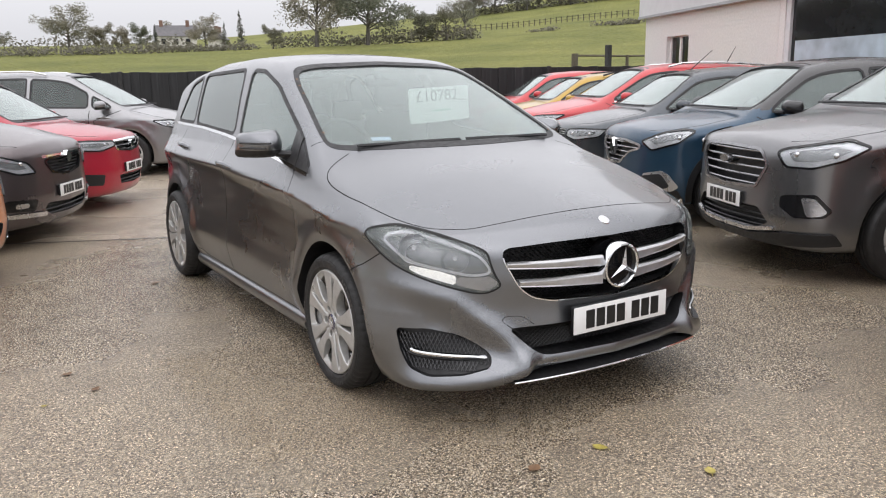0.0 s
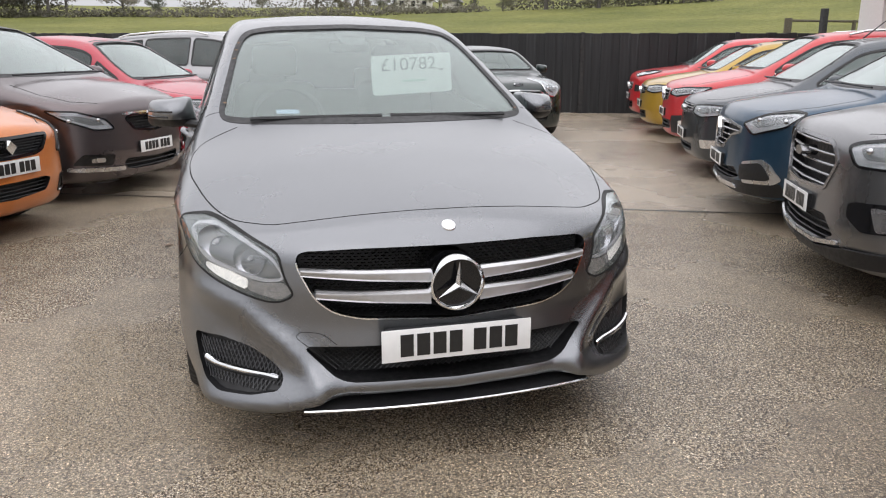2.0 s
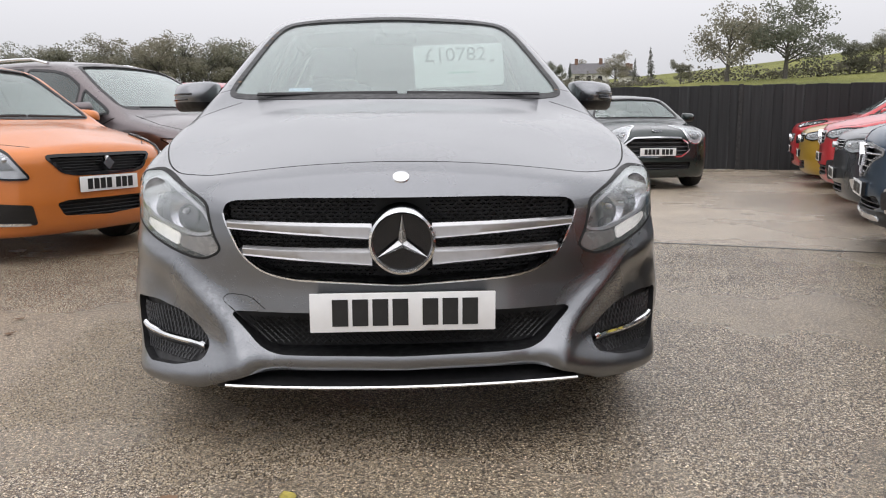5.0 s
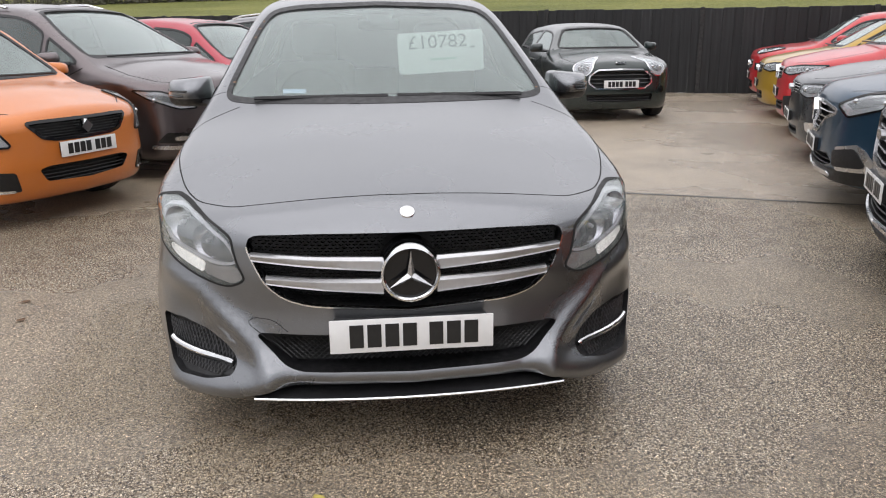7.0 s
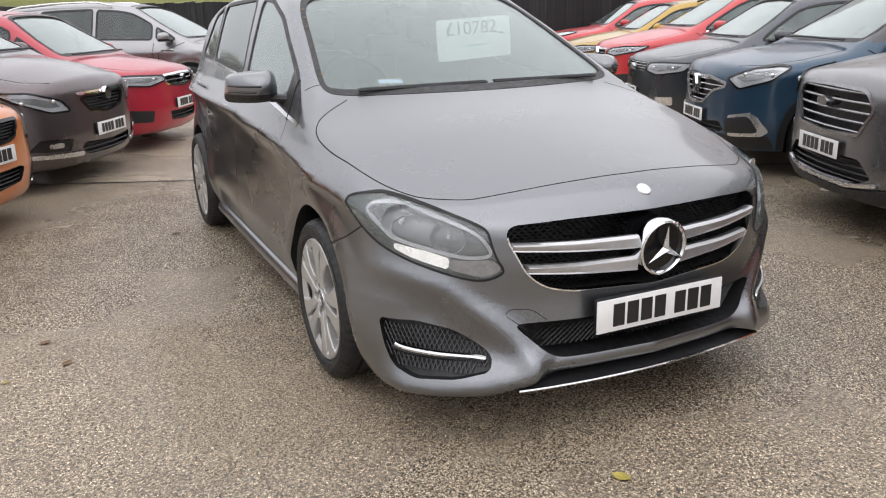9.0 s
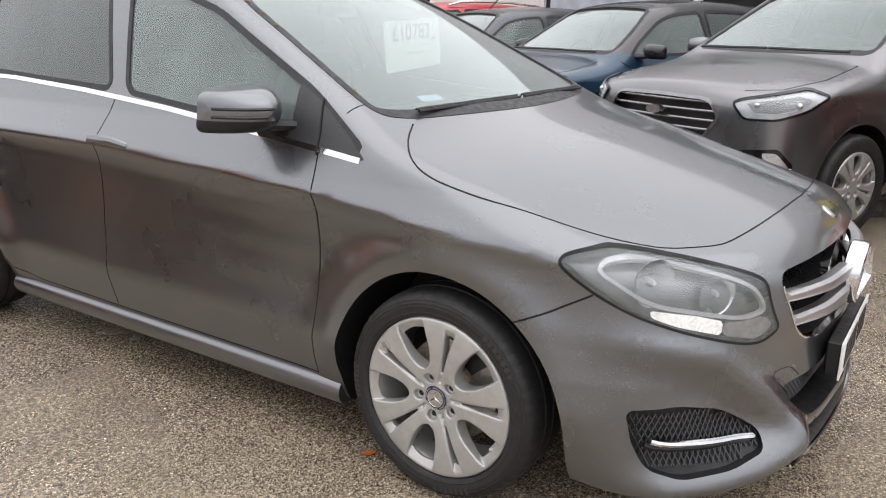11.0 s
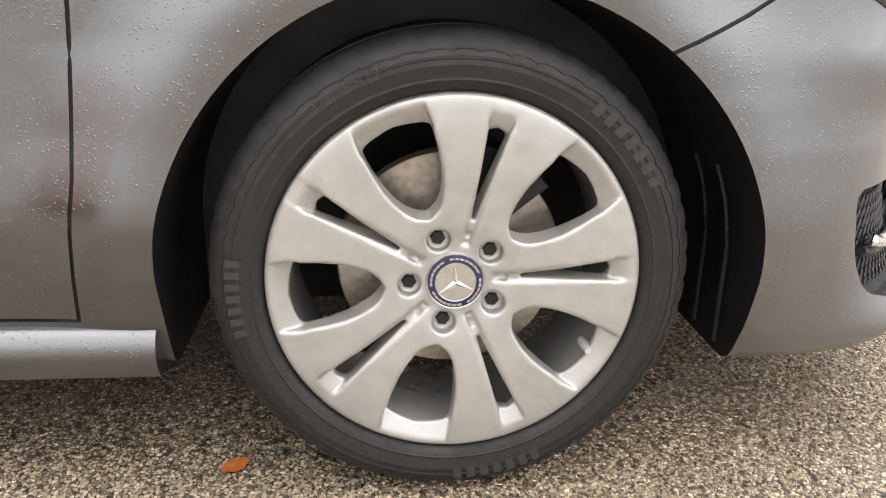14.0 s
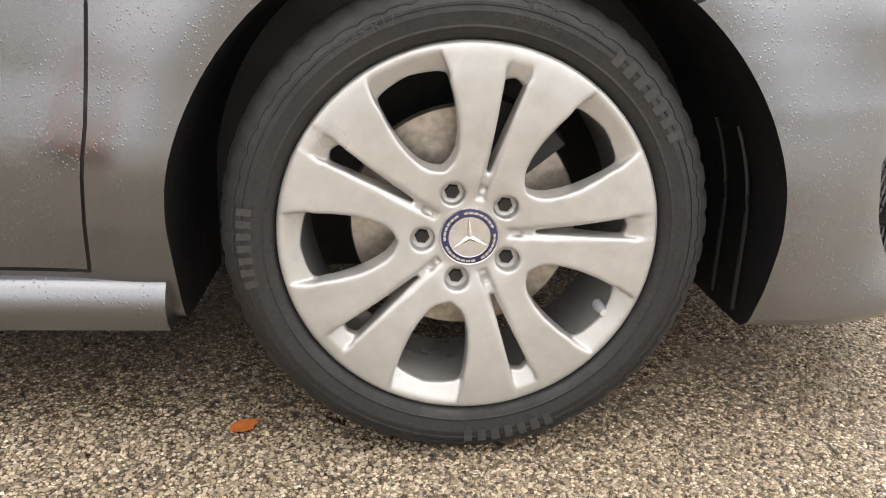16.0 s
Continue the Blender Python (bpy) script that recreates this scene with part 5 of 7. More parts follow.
def main_car():
    s = MPV
    car = thing("car", "grey metallic five-door hatchback with wet paint on wet tarmac", "car", pose(0, 0, 0))
    light_r = [(-0.873, 0.55, 0.783), (-0.86, 0.533, 0.808), (-0.79, 0.462, 0.825), (-0.757, 0.425, 0.82), (-0.726, 0.373, 0.812), (-0.666, 0.254, 0.791), (-0.606, 0.162, 0.763), (-0.562, 0.119, 0.737), (-0.556, 0.106, 0.69), (-0.543, 0.096, 0.648), (-0.522, 0.084, 0.61), (-0.534, 0.09, 0.593), (-0.57, 0.113, 0.576), (-0.615, 0.137, 0.577), (-0.688, 0.185, 0.60), (-0.772, 0.268, 0.633), (-0.829, 0.362, 0.67), (-0.856, 0.445, 0.711), (-0.870, 0.51, 0.752)]
    vent_r = [(-0.835, 0.368, 0.426), (-0.826, 0.348, 0.33), (-0.806, 0.316, 0.268), (-0.75, 0.253, 0.243), (-0.647, 0.153, 0.255), (-0.56, 0.09, 0.283), (-0.555, 0.1, 0.33), (-0.60, 0.145, 0.372), (-0.655, 0.183, 0.407), (-0.745, 0.268, 0.432)]
    grille = rounded(whole([(0, 0.757), (0.3, 0.757), (0.5, 0.747), (0.517, 0.71), (0.46, 0.592), (0.4, 0.545), (0.32, 0.525), (0, 0.507)]), 2, reach=0.02)
    intake = rounded(whole([(0, 0.43), (0.505, 0.43), (0.46, 0.385), (0.41, 0.335), (0.365, 0.312), (0, 0.308)]), 2, reach=0.02)
    lip = whole([(0, 0.266), (0.3, 0.266), (0.38, 0.264), (0.44, 0.255), (0.5, 0.238), (0.56, 0.213), (0.63, 0.175), (0.66, 0.1), (0, 0.1)])
    front_win = [(-0.8, 1.185, 0.985), (-0.8, 2.345, 1.092), (-0.6, 2.46, 1.472), (-0.6, 2.25, 1.462), (-0.6, 1.95, 1.378), (-0.7, 1.44, 1.14)]
    rear_win = [(-0.8, 2.44, 1.095), (-0.75, 3.315, 1.13), (-0.6, 3.43, 1.455), (-0.6, 2.60, 1.478)]
    quarter = [(-0.75, 3.37, 1.132), (-0.7, 3.86, 1.135), (-0.6, 3.74, 1.39), (-0.6, 3.49, 1.45)]
    screen = rounded(whole([(0, 1.5), (0.42, 1.485), (0.545, 1.462), (0.60, 1.385), (0.70, 1.12), (0.695, 1.085), (0.6, 1.075), (0, 1.075)]), 2, reach=0.03)
    r, g = 0.0031, []
    for view, m in ((RIGHT, 1), (LEFT, -1)):
        side = lambda pts: [(m * p[0], p[1], p[2]) for p in pts]
        for line in ([(-0.8, 1.388, 1.12), (-0.82, 1.363, 0.99), (-0.85, 1.348, 0.87), (-0.85, 1.345, 0.68), (-0.85, 1.358, 0.45), (-0.83, 1.388, 0.25)],
                     [(-0.83, 1.388, 0.252), (-0.83, 2.4, 0.256), (-0.83, 3.0, 0.262), (-0.8, 3.16, 0.29), (-0.8, 3.22, 0.4), (-0.8, 3.35, 0.62), (-0.8, 3.52, 0.8), (-0.8, 3.56, 1.0), (-0.8, 3.5, 1.1)],
                     [(-0.8, 2.40, 1.08), (-0.83, 2.43, 0.9), (-0.85, 2.45, 0.6), (-0.83, 2.45, 0.262)],
                     [(-0.7, 1.215, 1.09), (-0.74, 1.27, 1.13), (-0.76, 1.30, 1.085)],
                     [(-0.84, 0.67, 0.60), (-0.84, 0.558, 0.653), (-0.82, 0.455, 0.711)]):
            g.append((groove(s, view, side(line), r, 0.018), 1))
        bonnet = [(-0.64, 1.155, 1.0), (-0.725, 1.112, 1.0), (-0.797, 1.055, 1.0), (-0.828, 1.0, 1.0), (-0.841, 0.916, 1.0), (-0.835, 0.777, 1.0), (-0.803, 0.622, 1.0), (-0.768, 0.5, 1.0), (-0.735, 0.418, 1.0), (-0.69, 0.335, 1.0), (-0.60, 0.255, 1.0), (-0.55, 0.224, 1.0), (-0.4, 0.188, 1.0), (-0.2, 0.163, 1.0), (0.0, 0.155, 1.0)]
        g.append((groove(s, ABOVE, side(rounded(bonnet, 2, False)), r), 1))
    cuts = list(g)
    for wy, wz in s.wheels:
        for sx in (-1, 1):
            fore, aft = (0.405, 0.378) if wy < 2 else (0.392, 0.40)
            bend = [(a, math.cos(min(max(a, 0.0), math.pi))) for a in np.linspace(-0.42, math.pi + 0.42, 80)]
            arc = [(0, wy - (fore if c > 0 else aft) * c, wz + 0.386 * math.sin(a)) for a, c in bend]
            view = RIGHT if sx < 0 else LEFT
            cuts.append((prism(view, view.flat(arc), -1.2, -0.56), 2))
    hollow = lambda x, y, z: np.maximum(np.maximum(s.value(x, y, z) + 0.05, 0.56 - z), 1.34 - y)
    bm = from_nets(hollow, (-0.95, 1.2, 0.45), (0.95, 4.4, 1.6), 0.05)
    bmesh.ops.recalc_face_normals(bm, faces=bm.faces)
    cuts.append((bm, 3))
    cuts.append((prism(FRONT, screen, 0.9, 2.0), 4))
    for view, m in ((RIGHT, 1), (LEFT, -1)):
        for win in (front_win, rear_win, quarter):
            o = rounded(view.flat([(m * p[0], p[1], p[2]) for p in win]), 2, reach=0.03)
            cuts.append((prism(view, o, -1.2, -0.4), 4))
    cuts.append((prism(FRONT, grille, -0.4, 0.16), 4))
    cuts.append((prism(FRONT, intake, -0.4, 0.16), 4))
    cuts.append((prism(FRONT, lip, -0.4, 0.3), 4))
    lights, vents = {}, {}
    for view, m in ((CORNER_R, 1), (CORNER_L, -1)):
        o = rounded(view.flat([(m * p[0], p[1], p[2]) for p in light_r]), 2)
        v = rounded(view.flat([(m * p[0], p[1], p[2]) for p in vent_r]), 2, reach=0.014)
        lights[view], vents[view] = o, v
        deep = float(np.array([-0.66, 0.25, 0]) @ CORNER_R.way)
        cuts.append((prism(view, o, -2.0, deep + 0.17), 4))
        cuts.append((prism(view, v, -2.0, deep + 0.09), 4))
    mesh = carve(solid_of(s, 0.021), cuts, [GREY, SEAM, LINER, HEADLINING, BLACK])
    polish(mesh, s)
    # panels that open or lift away
    bonnet_line = [(x, y) for x, y, _ in bonnet]
    shape_line = [(-abs(x), y) for x, y in bonnet_line] + [(abs(x), y) for x, y in reversed(bonnet_line[:-1])]
    fd = [(1.368, 1.12), (1.36, 0.99), (1.345, 0.87), (1.345, 0.68), (1.358, 0.45), (1.388, 0.252), (2.45, 0.262), (2.45, 0.6), (2.43, 0.9), (2.40, 1.08), (2.5, 1.52), (2.2, 1.49), (1.9, 1.39), (1.42, 1.16)]
    rd = [(2.45, 0.262), (3.0, 0.262), (3.16, 0.29), (3.22, 0.4), (3.35, 0.62), (3.52, 0.8), (3.56, 1.0), (3.5, 1.1), (3.4, 1.12), (3.5, 1.49), (2.5, 1.52), (2.40, 1.08), (2.43, 0.9), (2.45, 0.6)]
    bumper = [(0.67, 0.60), (0.558, 0.653), (0.455, 0.711), (0.3, 0.78), (-0.2, 0.78), (-0.2, 0.0), (0.66, 0.0)]
    groups = [("bonnet", lambda x, y, z: inside_all(shape_line, x, y) & (z > 0.7) & (y < 1.17)),
              ("front_door", lambda x, y, z: (x < -0.5) & inside_all(fd, y, z)), ("front_door", lambda x, y, z: (x > 0.5) & inside_all(fd, y, z)),
              ("rear_door", lambda x, y, z: (x < -0.5) & inside_all(rd, y, z)), ("rear_door", lambda x, y, z: (x > 0.5) & inside_all(rd, y, z)),
              ("front_bumper", lambda x, y, z: inside_all(bumper, y, z))]
    for name, test in groups:
        co = centres(mesh)
        ok = (arrays(mesh)[4] == 0) & (np.abs(s.value(*co.T)) < 0.004)
        piece, rest = split(mesh, ok & test(*co.T))
        bpy.data.meshes.remove(mesh)
        mesh = rest
        ob = new(name, piece)
        ob.parent = car
    body = new("body", mesh)
    body.parent = car

    # glass
    pane(s, "windscreen", FRONT, screen, WINDSCREEN, car, 0.05, 0.022, BLACK, "windscreen with raindrops and a pale reflection")
    for view, m in ((RIGHT, 1), (LEFT, -1)):
        for name, win, mat in (("front_window", front_win, SIDEGLASS), ("rear_window", rear_win, PRIVACY), ("quarter_window", quarter, PRIVACY)):
            o = rounded(view.flat([(m * p[0], p[1], p[2]) for p in win]), 2, reach=0.03)
            pane(s, name, view, o, mat, car, 0.08)
        line = view.flat([(-0.8 * m, 1.197, 0.963), (-0.8 * m, 1.4, 0.984), (-0.8 * m, 2.1, 1.05), (-0.78 * m, 2.6, 1.085), (-0.78 * m, 3.1, 1.108), (-0.75 * m, 3.9, 1.116)])
        part("chrome_strip", strip(s, view, line, 0.016, 0.004, 0.012), CHROME, car)
        bm = lay(s, view, rounded(view.flat([(-0.8 * m, 1.177, 0.963), (-0.8 * m, 1.5, 0.995), (-0.75 * m, 1.5, 1.165), (-0.75 * m, 1.4, 1.115), (-0.78 * m, 1.25, 1.02)]), 2, reach=0.012), 0.002, 0.02, 0.01)
        part("mirror_triangle", bm, SAIL, car)
        part("door_gap", strip(s, view, view.flat([(0, 1.364, 0.965), (0, 1.372, 1.03), (0, 1.394, 1.125)]), 0.005, 0.0055, 0.006), SEAM, car)
        for hy in (2.35, 3.37):
            bm = bmesh.new()
            at = s.cast(view.back(view.flat([(0, hy + d, 0.93 + 0.055 * (hy > 3)) for d in (-0.11, -0.06, 0.0, 0.06, 0.11)]), -6), view.way, 0.03, 12.0)
            at[0] = s.settle(at[:1], -0.01)[0]
            at[-1] = s.settle(at[-1:], -0.01)[0]
            tube(bm, at, [0.012, 0.015, 0.016, 0.015, 0.012], 8)
            part("door_handle", bm, GREY, car)
        bm = bmesh.new()
        rows = []
        for y in np.linspace(1.292, 3.2, 12):
            rows.append([bm.verts.new((-m * x, y, z)) for x, z in ((0.78, 0.243), (0.832, 0.242), (0.843, 0.237), (0.852, 0.222), (0.856, 0.203), (0.85, 0.183), (0.838, 0.166), (0.78, 0.16))])
        for p, q in zip(rows, rows[1:]):
            for k in range(8):
                bm.faces.new((p[k], p[(k + 1) % 8], q[(k + 1) % 8], q[k]))
        bm.faces.new(rows[0])
        bm.faces.new(rows[-1][::-1])
        part("sill", bm, GREY, car)
    # headlights
    for view, m in ((CORNER_R, 1), (CORNER_L, -1)):
        lens, mid = lamp_unit(s, view, lights[view], car, bezel=SEAM)
        mm = lambda pts: view.flat([(m * p[0], p[1], p[2]) for p in pts])
        lit = rounded(mm([(-0.803, 0.32, 0.677), (-0.728, 0.228, 0.661), (-0.673, 0.177, 0.641), (-0.679, 0.178, 0.606), (-0.772, 0.268, 0.639), (-0.805, 0.315, 0.660)]), 1, reach=0.008)
        part("daytime_lamp", lay(s, view, lit, -0.014, 0.03, 0.006), BULB, lens, "lit white daytime lamp")
        unlit = rounded(mm([(-0.669, 0.175, 0.639), (-0.626, 0.143, 0.634), (-0.562, 0.104, 0.64), (-0.533, 0.086, 0.61), (-0.574, 0.113, 0.579), (-0.675, 0.177, 0.605)]), 1, reach=0.012)
        part("indicator_lens", lay(s, view, unlit, -0.014, 0.03, 0.006), TURNLENS, lens, "unlit grey indicator lens")
        guide = rounded(mm([(-0.842, 0.439, 0.78), (-0.848, 0.439, 0.765), (-0.829, 0.371, 0.725), (-0.801, 0.318, 0.69), (-0.728, 0.228, 0.669), (-0.626, 0.143, 0.641), (-0.565, 0.104, 0.650), (-0.566, 0.107, 0.674), (-0.595, 0.133, 0.722), (-0.668, 0.213, 0.762), (-0.741, 0.351, 0.796), (-0.788, 0.399, 0.798), (-0.826, 0.43, 0.792)]), 2)
        part("light_guide", strip(s, view, guide, 0.0095, -0.013, 0.012, closed=True), GUIDE, lens)
        for cx, cy, cz, rad in ((-0.66, 0.2, 0.704, 0.058), (-0.765, 0.33, 0.738, 0.062)):
            bm = bmesh.new()
            at = s.cast(view.back(mm([(cx, cy, cz)]), -6), view.way, -0.02, 12.0)[0]
            turn = Vector((-m * 0.5, -0.85, -0.02)).to_track_quat("X", "Z").to_matrix().to_4x4()
            revolve(bm, [(0.006, -0.055), (rad * 0.35, -0.05), (rad * 0.75, -0.034), (rad, -0.012)], 32, m=Matrix.Translation(at) @ turn)
            part("reflector", bm, BOWL, lens)
            bm = bmesh.new()
            tube(bm, [at + np.array(turn.to_3x3() @ Vector((q, 0, 0))) for q in (-0.05, -0.02, -0.012)], [0.009, 0.009, 0.006], 10)
            part("lamp_bulb", bm, PALE, lens)
        # bumper vents
        v = vents[view]
        cen = np.array(v).mean(0)
        bm = lay(s, view, [tuple(cen + (np.array(p) - cen) * 1.02) for p in v], -0.026, 0.04)
        duct = part("air_vent", bm, BLACK, car, "black bumper vent with mesh and chrome bar")
        bm = bmesh.new()
        u0, u1 = min(p[0] for p in v), max(p[0] for p in v)
        w0, w1 = min(p[1] for p in v), max(p[1] for p in v)
        for slope in (1, -1):
            for i in range(-16, 34):
                a = (u0 + i * 0.016, w0)
                line = [(a[0] + slope * 0.5 * q + (0.08 if slope < 0 else 0), a[1] + q) for q in np.linspace(0, w1 - w0, 9)]
                line = [p for p in line if inside(v, p)]
                if len(line) > 1:
                    tube(bm, s.cast(view.back(line, -6), view.way, -0.017, 12.0), 0.0022, 4)
        part("vent_mesh", bm, VENTMESH, duct)
        bar = mm([(-0.803, 0.308, 0.346), (-0.78, 0.285, 0.336), (-0.70, 0.2, 0.327), (-0.585, 0.095, 0.318)])
        bm = bmesh.new()
        at = s.cast(view.back(rounded(bar, 2, False), -6), view.way, 0.0, 12.0)
        tube(bm, at, [0.006] + [0.0095] * (len(at) - 2) + [0.006], 8)
        part("chrome_bar", bm, CHROME, duct)
        bm = bmesh.new()
        tube(bm, at - np.array([0, 0, 0.016]) + np.array([0, 0.014, 0]), 0.009, 6)
        part("bar_mount", bm, BLACK, duct)
    # radiator grille
    bm = bmesh.new()
    box(bm, (-0.5, 0.14, 0.50), (0.5, 0.155, 0.755))
    g = part("radiator_grille", bm, BLACK, car, "black mesh grille with two silver blades and a round emblem")
    bm = bmesh.new()
    for row in range(24):
        z = 0.512 + row * 0.0105
        for k in range(-46, 46):
            x = k * 0.0225 + (row % 2) * 0.011
            if inside(grille, (x, z)) and abs(x) > 0.07:
                y = float(s.nose(abs(x))) + 0.055
                c = [bm.verts.new((x + dx, y, z + dz)) for dx, dz in ((-0.0095, 0), (0, 0.0045), (0.0095, 0), (0, -0.0045))]
                d = [bm.verts.new((x + dx * 0.5, y + 0.008, z + dz * 0.5)) for dx, dz in ((-0.0095, 0), (0, 0.0045), (0.0095, 0), (0, -0.0045))]
                for i in range(4):
                    bm.faces.new((c[i], c[(i + 1) % 4], d[(i + 1) % 4], d[i]))
    tagged(part("grille_mesh", bm, MESH, g, smooth=False), kind="stuff")
    for z0, z1, x1, t in ((0.664, 0.680, 0.50, 0.019), (0.592, 0.606, 0.455, 0.021)):
        for sx in (-1, 1):
            bm = bmesh.new()
            rings = []
            for i in range(15):
                q = i / 14
                x = 0.085 + (x1 - 0.085) * q
                y = float(s.nose(x)) - 0.022 + 0.012 * q
                z = z0 + (z1 - z0) * q
                hh = t * (1.25 - 0.55 * q)
                prof = [(0.03, -hh * 0.8), (0.004, -hh), (-0.005, -hh * 0.8), (-0.003, -hh * 0.55), (-0.008, hh * 0.45), (-0.007, hh * 0.62), (0.004, hh), (0.03, hh * 0.8)]
                rings.append([bm.verts.new((sx * x, y + dy, z + dz)) for dy, dz in prof])
            for p, q in zip(rings, rings[1:]):
                for k in range(8):
                    bm.faces.new((p[k], p[(k + 1) % 8], q[(k + 1) % 8], q[k]))
            bm.faces.new(rings[0])
            bm.faces.new(rings[-1][::-1])
            part("grille_blade", bm, BLADE, g)
    low_edge = [(x, z) for x, z in grille if z < 0.72]
    part("grille_rim", strip(s, FRONT, low_edge, 0.005, 0.003, 0.02), CHROME, g)
    # round emblem: ring, dish and three-pointed shape
    m = pose(0, -0.052, 0.637, 4)
    bm = bmesh.new()
    revolve(bm, [(0.083, 0.05), (0.094, 0.045), (0.0965, 0.012), (0.0925, 0.0), (0.086, -0.003), (0.081, 0.004), (0.081, 0.03)], 64, "z", True, m @ pose(0, 0, 0, -90) @ pose(0, 0, 0.01))
    emblem = part("emblem_ring", bm, CHROME, g, "round chrome emblem on the grille")
    bm = bmesh.new()
    revolve(bm, [(0.0, 0.016), (0.084, 0.014)], 48, "z", False, m @ pose(0, 0, 0, -90) @ pose(0, 0, 0.01))
    revolve(bm, [(0.0, 0.09), (0.09, 0.085), (0.093, 0.12)], 48, "z", False, m @ pose(0, 0, 0, -90) @ pose(0, 0, 0.01))
    part("emblem_dish", bm, GLOSSBLACK, emblem)
    bm = bmesh.new()
    mid = bm.verts.new(m @ Vector((0, -0.014, 0)))
    ring = []
    for i in range(6):
        a = math.pi / 2 + i * math.pi / 3
        rr = 0.081 if i % 2 == 0 else 0.0135
        ring.append(bm.verts.new(m @ Vector((rr * math.cos(a), -0.002 if i % 2 == 0 else 0.002, rr * math.sin(a)))))
    for i in range(6):
        bm.faces.new((mid, ring[i], ring[(i + 1) % 6]))
    part("emblem_star", bm, SATIN, emblem, smooth=False)
    # badge on the bonnet
    at = s.cast(np.array([[0.0, 0.072, 3.0]]), (0, 0, -1), 0.0, 6.0)[0]
    nrm = Vector(s.gradient(at[None])[0]).normalized()
    bm = bmesh.new()
    revolve(bm, [(0.0, 0.0045), (0.018, 0.004), (0.0235, 0.0025), (0.026, -0.002)], 32, "z", False, Matrix.Translation(at) @ nrm.to_track_quat("Z", "Y").to_matrix().to_4x4())
    part("bonnet_badge", bm, SATIN, car, "small round silver badge")
    # lower intake
    bm = bmesh.new()
    box(bm, (-0.5, 0.10, 0.30), (0.5, 0.115, 0.435))
    low = part("lower_intake", bm, BLACK, car, "black mesh lower air intake")
    bm = bmesh.new()
    for slope in (1, -1):
        for i in range(-70, 70):
            line = [(i * 0.02 + slope * 1.1 * q, 0.305 + q) for q in np.linspace(0, 0.125, 6)]
            line = [p for p in line if inside(intake, p)]
            if len(line) > 1:
                tube(bm, [(x, float(s.nose(abs(x))) + 0.03, z) for x, z in line], 0.0024, 4)
    part("intake_mesh", bm, MESH, low)
    bm = bmesh.new()
    box(bm, (-0.56, 0.1, 0.185), (0.56, 0.2, 0.28), 0.01)
    part("under_tray", bm, BLACK, car)
    xs = np.linspace(-0.512, 0.512, 27)
    edge = [(x, -0.035 + 0.045 * (abs(x) / 0.512) ** 2, 0.219 + 0.003 * (abs(x) / 0.512) ** 3) for x in xs]
    bm = bmesh.new()
    tube(bm, edge, 0.005, 6)
    part("chrome_lip", bm, CHROME, car, "thin chrome strip under the bumper")
    bm = bmesh.new()
    rows = []
    for x, y, z in edge:
        rows.append([bm.verts.new((x * a, y + b, z + c)) for a, b, c in ((1, 0.003, 0.004), (1, 0.09, 0.03), (1, 0.09, -0.02), (1, 0.003, -0.004))])
    for p, q in zip(rows, rows[1:]):
        for k in range(4):
            bm.faces.new((p[k], p[(k + 1) % 4], q[(k + 1) % 4], q[k]))
    bm.faces.new(rows[0])
    bm.faces.new(rows[-1][::-1])
    part("lip_spoiler", bm, BLACK, car)
    part("tow_cover", strip(s, FRONT, rounded([(-0.395, 0.437), (-0.44, 0.474), (-0.505, 0.479), (-0.527, 0.462), (-0.455, 0.405)], 1, False, reach=0.012), 0.0025, 0.0006, 0.004), SEAM, car)
    plate_bars(car, s, 0.442, y=-0.032)
    # price card that hangs upright behind the windscreen
    hung = pose(0.315, 1.845, 1.25, -2, -2.6, 4.5)
    bm = bmesh.new()
    box(bm, (-0.226, 0.0, -0.104), (0.226, 0.003, 0.104), 0.0, 1)
    bmesh.ops.bevel(bm, geom=[e for e in bm.edges if abs(e.verts[0].co.y - e.verts[1].co.y) > 0.001], offset=0.02, segments=4, profile=0.5, affect="EDGES")
    bmesh.ops.transform(bm, matrix=hung, verts=bm.verts)
    card = part("price_card", bm, CARD, car, "white price card hanging behind the windscreen")
    bm = letters("\u00a310782", 0.094)
    for v in bm.verts:
        v.co = hung @ Vector((v.co.x * 1.12 - 0.018, -0.003, v.co.y + 0.05))
    part("price_writing", bm, PALEDINK, card, "price figures in paled grey ink", smooth=False)
    for x0, x1, z0, z1, ink in ((-0.06, 0.08, -0.04, -0.03, MINT), (0.155, 0.18, 0.012, 0.022, PALEDINK)):
        bm = bmesh.new()
        box(bm, (x0, -0.004, z0), (x1, -0.002, z1), 0.0, 1, hung)
        part("small_print", bm, ink, card)
    part("tax_disc", lay(s, FRONT, [(-0.46, 1.115), (-0.36, 1.115), (-0.36, 1.100), (-0.46, 1.100)], -0.0145, 0.05, 0.0004), plain("pale_blue_sticker", (0.5, 0.6, 0.85), 0.5), car, "pale blue sticker in the windscreen corner")

    part("sensor_patch", lay(s, FRONT, rounded([(-0.1, 1.505), (0.1, 1.505), (0.055, 1.40), (-0.055, 1.40)], 1, reach=0.015), -0.012, 0.03, 0.002), BLACK, car, "black sensor and mirror base at the top of the windscreen")
    # wipers and cowl
    bm = bmesh.new()
    for a, b in (((-0.58, 1.175, 1.083), (0.0, 1.14, 1.088)), ((0.04, 1.145, 1.088), (0.60, 1.175, 1.083))):
        pts = [Vector(a).lerp(Vector(b), i / 8) for i in range(9)]
        tube(bm, pts, 0.006, 6)
        tube(bm, [p + Vector((0, 0.012, 0.006)) for p in pts], 0.004, 4)
